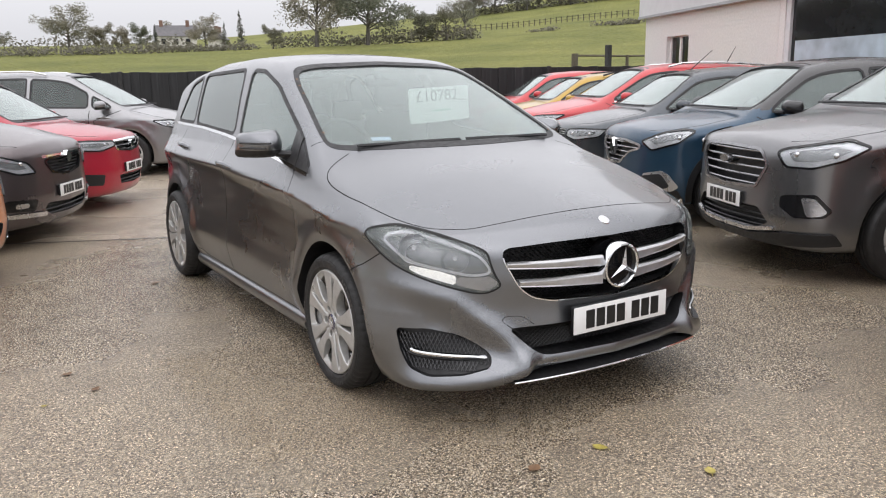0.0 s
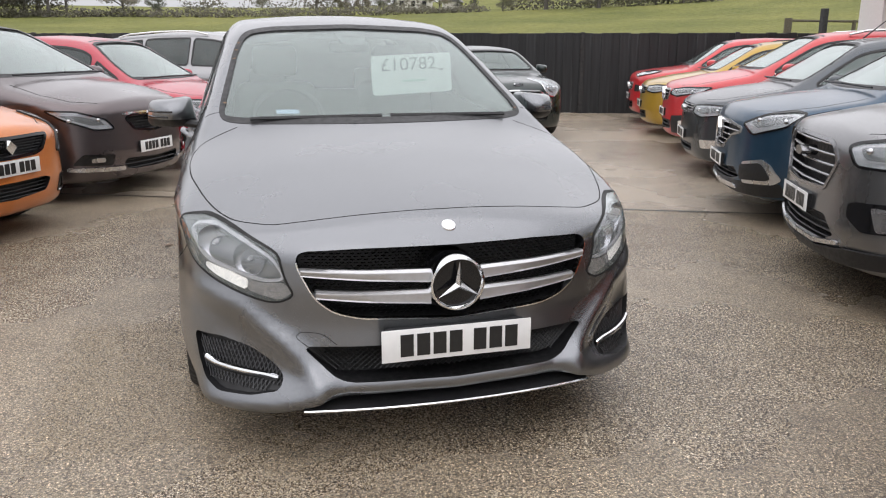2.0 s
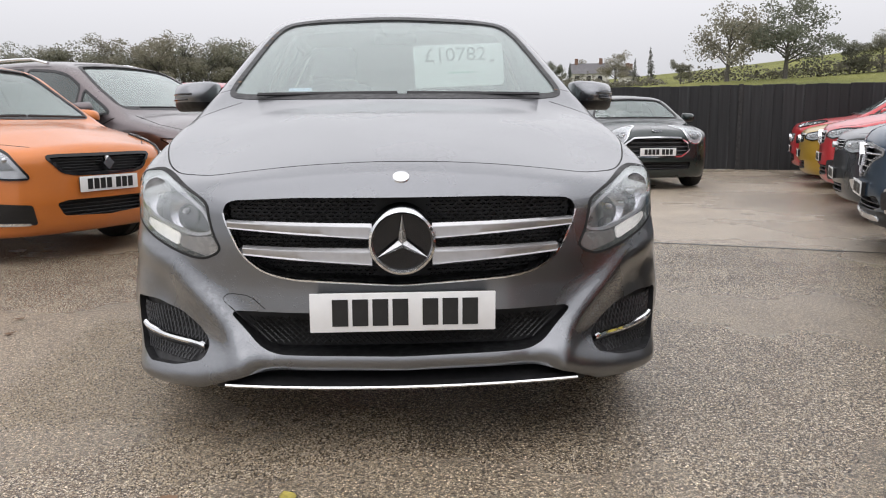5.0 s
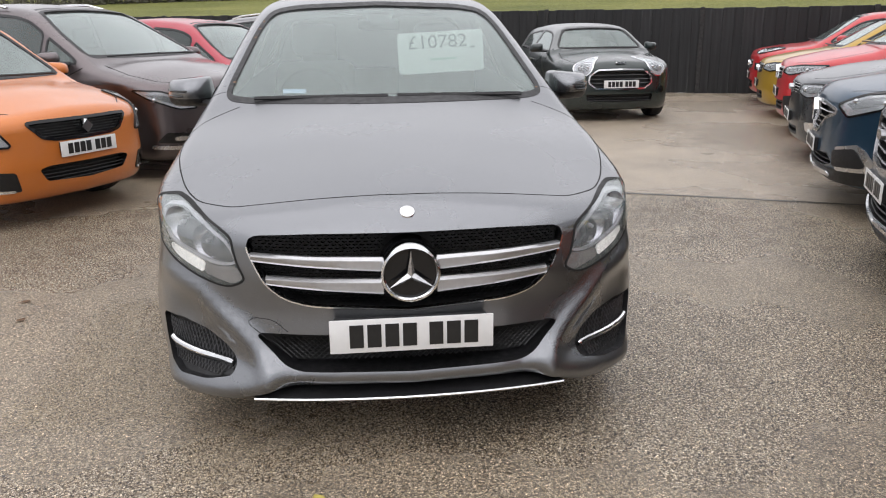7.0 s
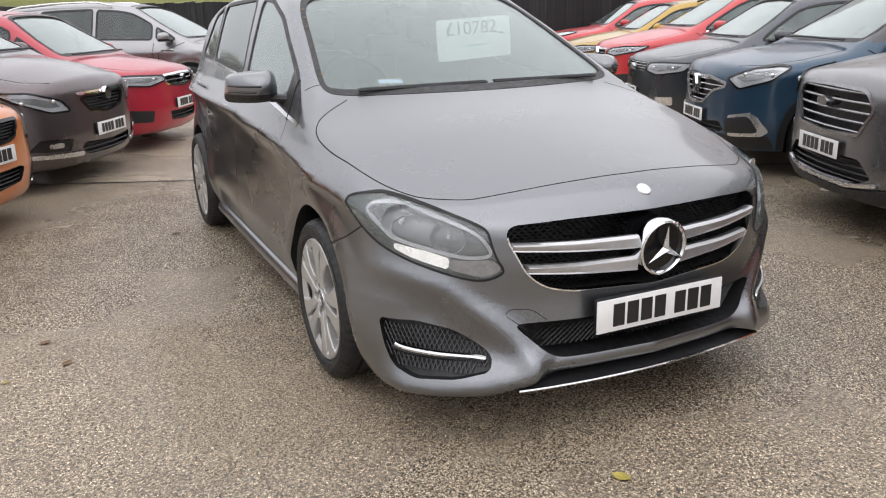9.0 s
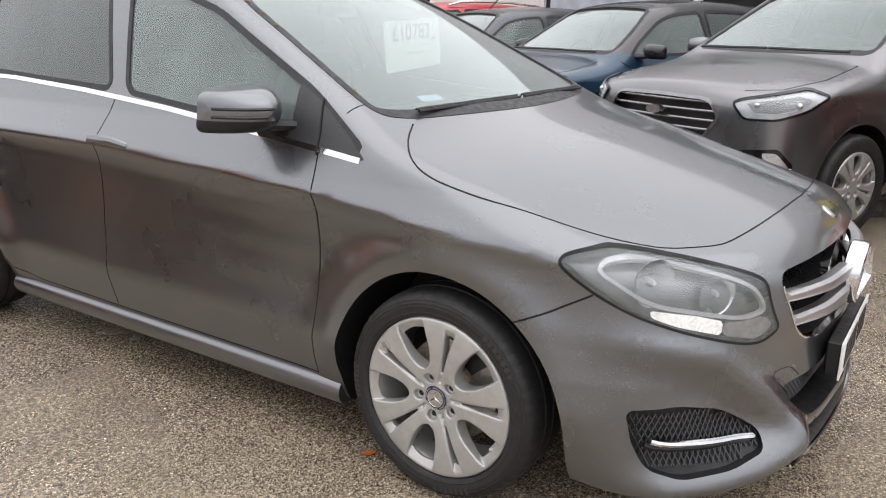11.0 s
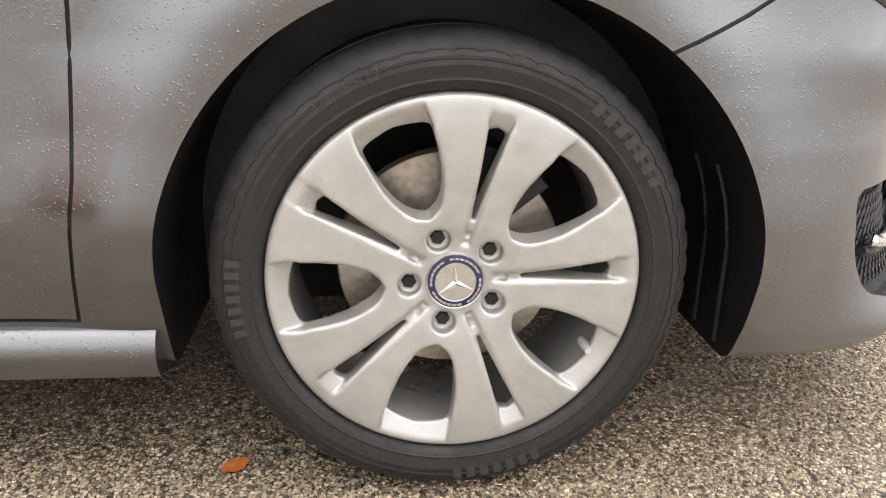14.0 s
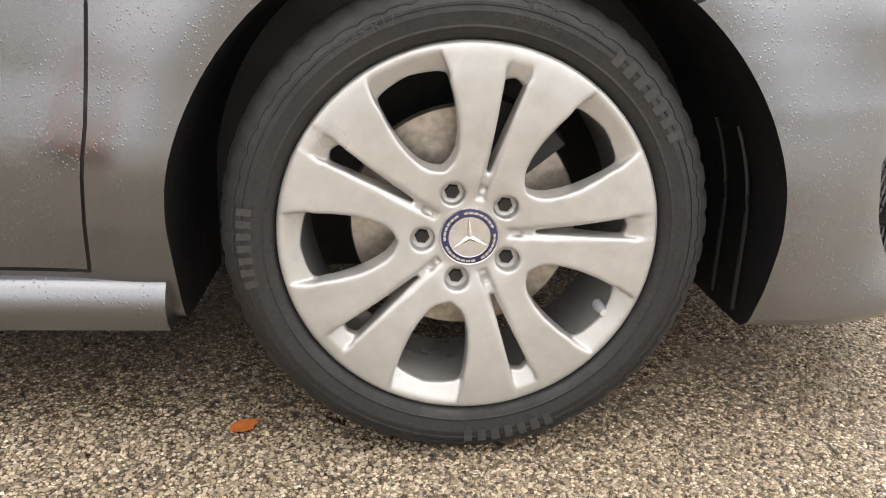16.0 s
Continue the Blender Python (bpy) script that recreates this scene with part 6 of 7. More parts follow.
    part("wiper", bm, BLACK, car)
    for sx in (-1, 1):
        mirror_pod(car, sx * 0.925, 1.645, 1.093, (0.105, 0.19, 0.07), GREY, True)
    # rear end
    part("rear_glass", lay(s, View((0, -1, 0)), rounded([(-0.55, 1.36), (0.55, 1.36), (0.62, 1.12), (-0.62, 1.12)], 2), 0.002, 0.06, 0.004), PRIVACY, car)
    for view, m in ((View((0.6, -0.8, 0)), 1), (View((-0.6, -0.8, 0)), -1)):
        o = rounded(view.flat([(-m * 0.85, 3.95, 0.98), (-m * 0.6, 4.26, 0.98), (-m * 0.6, 4.28, 0.78), (-m * 0.86, 4.0, 0.82)]), 2)
        part("tail_lamp", lay(s, view, o, 0.003, 0.05, 0.01), REDLENS, car)
    cabin(car, s, (1.2, 1.08), 1.03)
    bm = bmesh.new()
    box(bm, (-0.11, 1.98, 1.36), (0.11, 2.02, 1.42), 0.02, 3)
    box(bm, (-0.06, 1.9, 1.4), (0.06, 1.99, 1.45), 0.02, 3)
    part("rear_view_mirror", bm, BLACK, car)
    for x in (-0.8, -0.725):
        bm = bmesh.new()
        tube(bm, [(x, 0.9 - 0.398 * math.cos(max(a, 0.0)), 0.305 + 0.379 * math.sin(a)) for a in np.linspace(-0.32, 0.4, 12)], 0.0035, 6)
        part("lining_rib", bm, RUBBER, car, "black rib of the wheel arch lining")
    for wy, wz in s.wheels:
        for sx in (-1, 1):
            wheel = add_wheel(car, RW, sx * 0.876, wy, 0.317, ALLOY, turn=67.5 if wy < 2 else 30, detailed=wy < 2 and sx < 0)
            if wy < 2 and sx < 0:
                front_wheel = wheel
    for text, radius, size, centre in (("225/45 R17", 0.281, 0.02, -7), ("RA30", 0.289, 0.017, 37), ("EXTRA LOAD", 0.274, 0.0095, 37), ("RADIAL TUBELESS", 0.268, 0.008, 122)):
        tyre_text(front_wheel, text, radius, size, centre, -0.0202)
    for i, (a, r, w, hh) in enumerate(((72, 0.28, 0.14, 0.018), (-70, 0.28, 0.11, 0.018), (190, 0.28, 0.13, 0.018))):
        n = 7
        for k in range(n):
            bm = bmesh.new()
            a0 = radians(a) + (k - n / 2) * w / n / r
            bm.faces.new([bm.verts.new((-0.0202, (r + dz) * math.cos(a0 + da), (r + dz) * math.sin(a0 + da))) for da, dz in ((0, -hh / 2), (0.6 * w / n / r, -hh / 2), (0.6 * w / n / r, hh / 2), (0, hh / 2))])
            part("tyre_bar", bm, RUBBERMARK, front_wheel, smooth=False)
    return car


grey_car = main_car()

# ---- the other parked cars ----
def car_shape(length, width, tall, nose_z, cowl, roof_y, belt, front=0.85, base=2.6, wheel=0.33, floor=0.2, blunt=0.0, drop=0.12):
    """The skin of an ordinary car from its chief sizes."""
    w, cy, cz = width, cowl[0], cowl[1]
    n = nose_z
    top = [(-0.3, n - 0.2), (0.0, n - 0.05), (0.07, n), (0.2, n + 0.03), (cy * 0.55, n + (cz - n) * 0.62), (cy - 0.08, cz - 0.012), (cy, cz), ((cy + roof_y) / 2, (cz + tall) / 2 - 0.01), (roof_y - 0.12, tall - 0.075), (roof_y + 0.12, tall - 0.03), (roof_y + 0.6, tall),
           (length - 1.3, tall - 0.01), (length - 0.5, tall - drop * 0.6), (length - 0.22, tall - drop), (length - 0.08, belt + 0.2), (length + 0.15, belt - 0.3)]
    side = [(0.1, w - 0.1), (floor + 0.04, w - 0.06), (0.36, w - 0.03), (0.5, w - 0.018), (belt - 0.33, w - 0.014), (belt - 0.16, w), (belt - 0.13, w - 0.001), (belt - 0.05, w - 0.03), (belt, w - 0.055), (belt + 0.05, w - 0.08), (tall - 0.18, w - 0.23), (tall - 0.05, w - 0.32), (tall + 0.1, w - 0.5)]
    k = w / 0.88
    return Shape(top=top, crown=[(0, 0.16), (cy * 0.5, 0.12), (cy, 0.09), (roof_y, 0.1), (length, 0.1)], side=side,
                 plan=[(0.1, -0.02), (0.6, 0.0), (length - 1.2, 0.0), (length - 0.5, -0.03), (length, -0.08)],
                 nose=[(0, 0), (0.3 * k, 0.02), (0.5 * k, 0.065 - blunt * 0.3), (0.65 * k, 0.13 - blunt * 0.6), (0.77 * k, 0.23 - blunt), (0.85 * k, 0.36 - blunt), (0.93 * k, 0.62)],
                 nose_z=[(0.1, 0.12), (floor, 0.06), (floor + 0.08, 0.01), (0.42, -0.02), (0.55, -0.012), (n - 0.12, 0.0), (n - 0.02, 0.02), (n + 0.1, 0.06)],
                 tail=[(0, 0), (0.45 * k, 0.03), (0.75 * k, 0.12), (0.93 * k, 0.4)], tail_z=[(0.1, length - 0.12), (0.35, length), (belt - 0.1, length - 0.03), (tall, length - 0.05)],
                 floor=floor, wheels=[(front, wheel), (front + base, wheel)], radius=wheel + 0.055, soft=0.06, flare=0.02)


SMALL_RIM = {}


def rims(wheel, kind):
    key = (round(wheel, 2), kind)
    if key not in SMALL_RIM:
        SMALL_RIM[key] = wheel_meshes("rim" + kind, wheel, wheel - 0.11, 0.2, 0.008, kind, 5)
    return SMALL_RIM[key]


def parked(name, label, shape, m, skin, look, group="parked cars"):
    """A parked car; look: its face and trim."""
    s = shape
    car = thing("car", label, "car", m, group)
    cy, cz, belt, tall, length = look["cowl"][0], look["cowl"][1], look["belt"], s.height, s.length
    cuts = []
    for wy, wz in s.wheels:
        arc = [(wy + (s.radius) * math.cos(a), wz + 0.01 + s.radius * math.sin(a)) for a in np.linspace(-0.35, math.pi + 0.35, 26)]
        for view, sx in ((RIGHT, -1), (LEFT, 1)):
            cuts.append((prism(view, view.flat([(0, y, z) for y, z in arc]), -1.2, -0.55), 2))
    hollow = lambda x, y, z: np.maximum(np.maximum(s.value(x, y, z) + 0.06, belt - 0.45 - z), cy + 0.06 - y)
    cuts.append((from_nets(hollow, (-1, cy - 0.1, belt - 0.55), (1, length, tall + 0.05), 0.09), 3))
    # window lines follow the belt and the roof
    pillar = look["pillars"]
    roofline = lambda y: float(s.top(y)) - 0.115 - 0.02 * max(0, y - length + 1.2)
    low = lambda y: belt + 0.035 + look.get("rise", 0.02) * (y - cy)
    edges = [cy + 0.1] + [v for p in pillar for v in (p - 0.035, p + 0.035)] + [look["last"]]
    panes = []
    for a, b in zip(edges[::2], edges[1::2]):
        ys = np.linspace(a, b, 9)
        up = [(y, roofline(y)) for y in ys if roofline(y) > low(y) + 0.04]
        if a == edges[0]:
            first = next((y for y in np.linspace(a, b, 40) if roofline(y) > low(y) + 0.03), a)
            up = [(first, low(first) + 0.02)] + [p for p in up if p[0] > first + 0.04]
            a = first
        panes.append(rounded([(a, low(a)), (b, low(b))] + up[::-1], 1, reach=0.03))
    wide = lambda z: float(s.side(z)) - 0.085
    z0, z1 = cz + 0.03, tall - 0.085
    screen = rounded(whole([(0, z1 + 0.02), (wide(z1) * 0.7, z1 + 0.008), (wide(z1), z1 - 0.01), (wide((z0 + z1) / 2), (z0 + z1) / 2), (wide(z0 + 0.05), z0 + 0.05), (wide(z0) - 0.03, z0), (0, z0 - 0.005)]), 1, reach=0.03)
    cuts.append((prism(FRONT, screen, cy - 0.25, look["roof_y"]), 4))
    for view in (RIGHT, LEFT):
        for p in panes:
            cuts.append((prism(view, view.flat([(0, y, z) for y, z in p]), -1.2, -0.35), 4))
    openings = []
    for half, kind in look.get("openings", ()):
        o = rounded(whole(half), 2, reach=0.015)
        openings.append((o, kind))
        cuts.append((prism(FRONT, o, -0.5, 0.15), 4))
    gap = 0.006
    ay, bz = s.wheels[0][0] + s.radius + 0.03, s.floor + 0.1
    for view in (RIGHT, LEFT):
        door = [(0, cy + 0.12, belt + 0.0), (0, ay + 0.06, belt - 0.15), (0, ay + 0.05, 0.5), (0, ay + 0.1, bz), (0, s.wheels[1][0] - s.radius - 0.02, bz), (0, s.wheels[1][0] - s.radius + 0.05, 0.55), (0, s.wheels[1][0] - 0.1, belt - 0.1), (0, s.wheels[1][0] - 0.1, belt)]
        cuts.append((groove(s, view, door, gap), 1))
        cuts.append((groove(s, view, [(0, pillar[0], belt), (0, pillar[0] + 0.03, 0.6), (0, pillar[0] + 0.02, bz)], gap), 1))
        sx = -1 if view is RIGHT else 1
        cuts.append((groove(s, ABOVE, [(sx * wide(cz) * 0.97, cy - 0.02, 0), (sx * (s.width - 0.13), cy * 0.6, 0), (sx * (s.width - 0.2), 0.32, 0), (sx * (s.width - 0.35), 0.16, 0)], gap), 1))
    mesh = carve(solid_of(s, look.get("fine", 0.06)), cuts, [skin, SEAM, LINER, DASH, BLACK])
    polish(mesh, s)
    if look.get("roof"):
        mesh.materials.append(look["roof"])
        for p in mesh.polygons:
            if p.material_index == 0 and p.center.z > belt + 0.06 and p.center.y > cy:
                p.material_index = 5
    body = new("body", mesh)
    body.parent = car
    pane(s, "windscreen", FRONT, screen, WINDSCREEN, car, 0.1, 0.03)
    for view, sx in ((RIGHT, -1), (LEFT, 1)):
        for i, p in enumerate(panes):
            pane(s, "side_window", view, view.flat([(0, y, z) for y, z in p]), SIDEGLASS if i == 0 else PRIVACY, car, 0.15, 0.025)
        if look.get("chrome_line"):
            part("chrome_strip", strip(s, view, view.flat([(0, y, low(y) - 0.022) for y in np.linspace(cy + 0.25, look["last"], 8)]), 0.018, 0.005, 0.012), CHROME, car)
        if look.get("rails"):
            ys = np.linspace(look["roof_y"] + 0.25, length - 0.55, 9)
            bm = bmesh.new()
            tube(bm, [(sx * (s.width - 0.30), y, float(s.top(y)) - float(s.crown(y)) * (s.width - 0.3) ** 2 + (0.0 if i in (0, 8) else 0.035)) for i, y in enumerate(ys)], 0.016, 6)
            part("roof_rail", bm, look["rails"], car)
        if look.get("clad"):
            for wy, wz in s.wheels:
                arc = [(0, wy + (s.radius + 0.03) * math.cos(a), wz + 0.01 + (s.radius + 0.03) * math.sin(a)) for a in np.linspace(-0.25, math.pi + 0.25, 22)]
                part("arch_cladding", strip(s, view, view.flat(arc), 0.06, 0.008, 0.02), BLACK, car)
            y0, y1 = s.wheels[0][0] + s.radius, s.wheels[1][0] - s.radius
            part("sill_cladding", strip(s, view, view.flat([(0, y, s.floor + 0.09) for y in np.linspace(y0, y1, 8)]), 0.12, 0.01, 0.03), BLACK, car)
        for hy in (pillar[0] - 0.22, s.wheels[1][0] - 0.32):
            bm = bmesh.new()
            at = s.cast(view.back(view.flat([(0, hy + d, belt - 0.1) for d in (-0.1, -0.05, 0.05, 0.1)]), -6), view.way, 0.028, 12.0)
            at[0], at[-1] = s.settle(at[:1], -0.01)[0], s.settle(at[-1:], -0.01)[0]
            tube(bm, at, 0.013, 6)
            part("door_handle", bm, skin, car)
        mirror_pod(car, sx * (s.width + 0.075), cy + 0.42, belt + 0.09, (0.1, 0.12, 0.07), look.get("mirror", skin))
        part("rear_lamp", lay(s, View((-sx * 0.6, -0.8, 0)), rounded(View((-sx * 0.6, -0.8, 0)).flat([(sx * (s.width - 0.03), length - 0.4, belt - 0.02), (sx * (s.width - 0.25), length - 0.02, belt - 0.02), (sx * (s.width - 0.25), length, belt - 0.22), (sx * (s.width - 0.02), length - 0.35, belt - 0.2)]), 1), 0.004, 0.08, 0.01), REDLENS, car)
    # face
    for view, sx in ((CORNER_R, 1), (CORNER_L, -1)):
        def bent(points):
            return [(-sx * x, float(s.nose(x)) if x < s.width - 0.1 else float(s.nose(s.width - 0.1)) + (x - s.width + 0.1) * 2.2, z) for x, z in points]
        o = rounded(view.flat(bent(look["lamp"])), 2, reach=look.get("lamp_round", 0.018))
        uv = np.array(o)
        mid = uv.mean(0)
        lens = part("headlight", lay(s, view, o, 0.0125, 0.04, 0.003), LENS, car, "clear headlight with bright reflectors")
        lens.visible_shadow = False
        part("bezel", strip(s, view, o, 0.014, 0.0135, 0.03, closed=True), look.get("bezel", GLOSSBLACK), lens)
        inner = [tuple(mid + (p - mid) * 0.97) for p in uv]
        part("lamp_pan", lay(s, view, inner, 0.004, 0.035), PALE, lens)
        core = [tuple(mid + (p - mid) * np.array([0.72, 0.6])) for p in uv]
        part("lamp_core", lay(s, view, core, 0.006, 0.035), LAMPPAN, lens)
        part("light_guide", strip(s, view, core, 0.012, 0.0075, 0.006, closed=True), GUIDE, lens)
        for q in (-0.22, 0.22):
            bm = bmesh.new()
            c = mid + np.array([q * np.ptp(uv[:, 0]), 0.0])
            at = s.cast(view.back([tuple(c)], -6), view.way, 0.005, 12.0)[0]
            bmesh.ops.create_uvsphere(bm, u_segments=12, v_segments=8, radius=min(0.02, np.ptp(uv[:, 1]) * 0.15), matrix=Matrix.Translation(at))
            part("projector", bm, BOWL, lens)
        for i, (pts, mat, label) in enumerate(look.get("patches", ())):
            po = rounded(view.flat(bent(pts)), 2, reach=0.012)
            part("bumper_trim", lay(s, view, po, 0.006 + 0.005 * i, 0.04, 0.014), mat, car, label)
    for o, kind in openings:
        zs, xs = [p[1] for p in o], [p[0] for p in o]
        bm = bmesh.new()
        box(bm, (min(xs), 0.12, min(zs) - 0.01), (max(xs), 0.135, max(zs) + 0.01))
        g = part("grille", bm, BLACK, car, "dark front grille opening")
        fill, trim, count = kind
        for i in range(count):
            z = min(zs) + (max(zs) - min(zs)) * (i + 0.5) / count
            row = [x for x in np.linspace(min(xs), max(xs), 60) if inside(o, (x, z))]
            if len(row) > 2:
                bm = bmesh.new()
                tube(bm, [(x, float(s.nose(abs(x))) + 0.015, z) for x in np.linspace(row[0], row[-1], 12)], 0.35 * (max(zs) - min(zs)) / count * (0.5 if fill is not BLACK else 0.6), 6, squash=0.8)
                part("grille_bar", bm, fill, g)
        if look.get("dashes") and trim:
            for i in range(count):
                z = min(zs) + (max(zs) - min(zs)) * (i + 0.5) / count
                for x in np.arange(-0.42, 0.43, 0.07) + 0.035 * (i % 2):
                    if inside(o, (x - 0.02, z)) and inside(o, (x + 0.02, z)):
                        bm = bmesh.new()
                        y = float(s.nose(abs(x)))
                        box(bm, (x - 0.011, y - 0.004, z - 0.008), (x + 0.011, y + 0.012, z + 0.008), 0.003, 1)
                        part("grille_dash", bm, SATIN, g)
        if trim:
            part("grille_rim", strip(s, FRONT, o, 0.022, 0.006, 0.02, closed=True), trim, g)
    ez, er, em, points = look["emblem"]
    at = s.cast(np.array([[0.0, -3.0, ez]]), (0, 1, 0), 0.0, 6.0)[0]
    bm = bmesh.new()
    ring = [bm.verts.new((er[0] * math.cos(2 * math.pi * i / points + math.pi / 2), at[1] - 0.03, ez + er[1] * math.sin(2 * math.pi * i / points + math.pi / 2))) for i in range(points)]
    back = [bm.verts.new((v.co.x * 1.12, at[1] + 0.06, ez + (v.co.z - ez) * 1.12)) for v in ring]
    bm.faces.new(ring)
    for i in range(points):
        bm.faces.new((ring[i], ring[(i + 1) % points], back[(i + 1) % points], back[i]))
    part("emblem", bm, em, car, "plain badge on the nose", smooth=False)
    plate_bars(car, s, look["plate"])
    bm = bmesh.new()
    for a, b in (((-wide(z0) * 0.85, cy + 0.03, cz + 0.022), (0.0, cy - 0.0, cz + 0.03)), ((0.02, cy, cz + 0.03), (wide(z0) * 0.85, cy + 0.03, cz + 0.022))):
        tube(bm, [Vector(a).lerp(Vector(b), i / 5) + Vector((0, 0.0, 0.012)) for i in range(6)], 0.009, 5)
    part("wiper", bm, BLACK, car)
    cabin(car, s, (cy + 0.05, cz), belt)
    for wy, wz in s.wheels:
        for sx in (-1, 1):
            add_wheel(car, rims(wz, look.get("rim", "twin")), sx * (s.width - 0.012), wy, wz, ALLOY, turn=20 * wy)
    return car


SLATE = paint("dark_slate_paint", (0.065, 0.073, 0.082), 0.9, 0.3)
GRAPHITE = paint("graphite_paint", (0.2, 0.2, 0.205), 0.9, 0.3)
BLUE = paint("deep_blue_paint", (0.012, 0.045, 0.085), 0.5, 0.35)
RED = paint("bright_red_paint", (0.5, 0.02, 0.025), 0.1, 0.35)
RED_DEEP = paint("cherry_red_paint", (0.38, 0.008, 0.028), 0.15, 0.35)
MUSTARD = paint("mustard_gold_paint", (0.42, 0.26, 0.03), 0.3, 0.38)
ORANGE = paint("burnt_orange_paint", (0.58, 0.17, 0.025), 0.25, 0.38)
PLUM = paint("brown_grey_paint", (0.125, 0.103, 0.105), 0.9, 0.3)
SILVER = paint("mid_grey_paint", (0.3, 0.3, 0.305), 0.9, 0.32)
DARKGREEN = paint("dark_green_paint", (0.016, 0.026, 0.025), 0.4, 0.3)
COPPER = paint("copper_paint", (0.32, 0.075, 0.035), 0.5, 0.38)
BLACKROOF = paint("black_roof_paint", (0.012, 0.012, 0.013), 0.2, 0.25)
ROW_R, ROW_L = -115.2, 60.0


def stand(x, y, turn):
    return pose(x, y, 0, 0, 0, turn)


def suv_lamp(z, w):
    return [(w - 0.36, z - 0.05), (w - 0.15, z - 0.075), (w + 0.0, z - 0.01), (w + 0.02, z + 0.05), (w - 0.1, z + 0.055), (w - 0.3, z + 0.015)]


# the row that faces the yard from the showroom
sh = car_shape(4.4, 0.915, 1.68, 0.98, (1.05, 1.14), 1.95, 1.08, 0.88, 2.69, 0.34, 0.22, 0.02)
parked("suv", "dark grey compact SUV with black hexagonal grille on wet tarmac", sh, stand(2.66, 1.55, ROW_R), GRAPHITE, dict(
    cowl=(1.05, 1.14), belt=1.08, roof_y=1.95, pillars=(2.4, 3.35), last=4.0, fine=0.05, lamp=[(0.55, 0.885), (0.62, 0.79), (0.78, 0.79), (0.87, 0.845), (0.93, 0.93), (0.87, 0.98), (0.61, 0.912)],
    openings=[([(0, 0.905), (0.36, 0.897), (0.42, 0.875), (0.48, 0.79), (0.38, 0.63), (0, 0.615)], (DARKBAR, DARKBAR, 5)), ([(0, 0.495), (0.42, 0.495), (0.53, 0.395), (0.42, 0.352), (0, 0.347)], (BLACK, None, 4))],
    patches=[([(0.60, 0.59), (0.64, 0.605), (0.80, 0.62), (0.85, 0.515), (0.83, 0.465), (0.70, 0.455), (0.60, 0.52)], GLOSSBLACK, "black fog lamp surround"), ([(0.73, 0.594), (0.795, 0.593), (0.838, 0.505), (0.82, 0.478), (0.765, 0.468)], BOWL, "clear fog lamp"), ([(0.0, 0.336), (0.3, 0.336), (0.55, 0.374), (0.56, 0.352), (0.3, 0.308), (0.0, 0.310)], SATIN, "silver lip under the bumper"), ([(0.0, 0.298), (0.35, 0.300), (0.62, 0.345), (0.86, 0.36), (0.88, 0.28), (0.5, 0.24), (0.0, 0.24)], BLACK, "black lower skirt")],
    emblem=(0.80, (0.065, 0.028), DARKBAR, 20), plate=0.525, clad=False, chrome_line=False, rails=None))
sh = car_shape(4.12, 0.885, 1.57, 0.92, (0.95, 1.06), 1.8, 1.02, 0.85, 2.6, 0.335, 0.21)
parked("crossover", "deep blue crossover with black roof and chrome fog surrounds", sh, stand(3.53, 3.62, ROW_R), BLUE, dict(
    cowl=(0.95, 1.06), belt=1.02, roof_y=1.8, pillars=(2.25, 3.15), last=3.7, mirror=BLACKROOF, roof=BLACKROOF, fine=0.05, lamp=[(0.53, 0.80), (0.65, 0.72), (0.82, 0.795), (0.875, 0.905), (0.83, 0.922), (0.73, 0.89)],
    openings=[([(0, 0.80), (0.28, 0.80), (0.52, 0.76), (0.50, 0.725), (0.36, 0.69), (0.17, 0.57), (0, 0.56)], (DARKBAR, SATIN, 5)), ([(0, 0.405), (0.48, 0.44), (0.54, 0.37), (0.4, 0.335), (0, 0.33)], (BLACK, None, 3))],
    patches=[([(0.0, 0.325), (0.4, 0.325), (0.82, 0.355), (0.84, 0.25), (0.5, 0.22), (0.0, 0.22)], BLACK, "black lower bumper cladding"), ([(0.57, 0.50), (0.74, 0.538), (0.785, 0.50), (0.825, 0.385), (0.80, 0.345), (0.58, 0.325)], SATIN, "chrome fog lamp surround"), ([(0.55, 0.475), (0.725, 0.508), (0.755, 0.48), (0.79, 0.392), (0.775, 0.372), (0.55, 0.352)], BLACK, "dark fog lamp recess"), ([(0.0, 0.30), (0.45, 0.30), (0.5, 0.26), (0.0, 0.245)], SATIN, "silver skid plate")],
    emblem=(0.72, (0.05, 0.085), CHROME, 4), plate=0.47, clad=True))
sh = car_shape(4.07, 0.865, 1.52, 0.86, (0.95, 1.02), 1.75, 0.97, 0.82, 2.59, 0.32, 0.19, 0.04)
parked("hatchback", "dark slate grey hatchback with clear square headlights", sh, stand(4.5, 5.72, ROW_R), SLATE, dict(
    cowl=(0.95, 1.02), belt=0.97, roof_y=1.75, pillars=(2.2, 3.1), last=3.65, lamp=[(0.42, 0.70), (0.62, 0.66), (0.82, 0.70), (0.86, 0.79), (0.7, 0.80), (0.48, 0.785)],
    openings=[([(0, 0.79), (0.40, 0.785), (0.38, 0.69), (0, 0.67)], (SATIN, None, 4)), ([(0, 0.36), (0.45, 0.36), (0.4, 0.27), (0, 0.26)], (BLACK, None, 2))],
    patches=[([(0.62, 0.42), (0.78, 0.43), (0.78, 0.34), (0.64, 0.33)], SATIN, "clear fog lamp")], emblem=(0.73, (0.09, 0.03), SATIN, 4), plate=0.45))
sh = car_shape(4.45, 0.915, 1.61, 0.93, (1.0, 1.1), 1.9, 1.04, 0.9, 2.65, 0.345, 0.21)
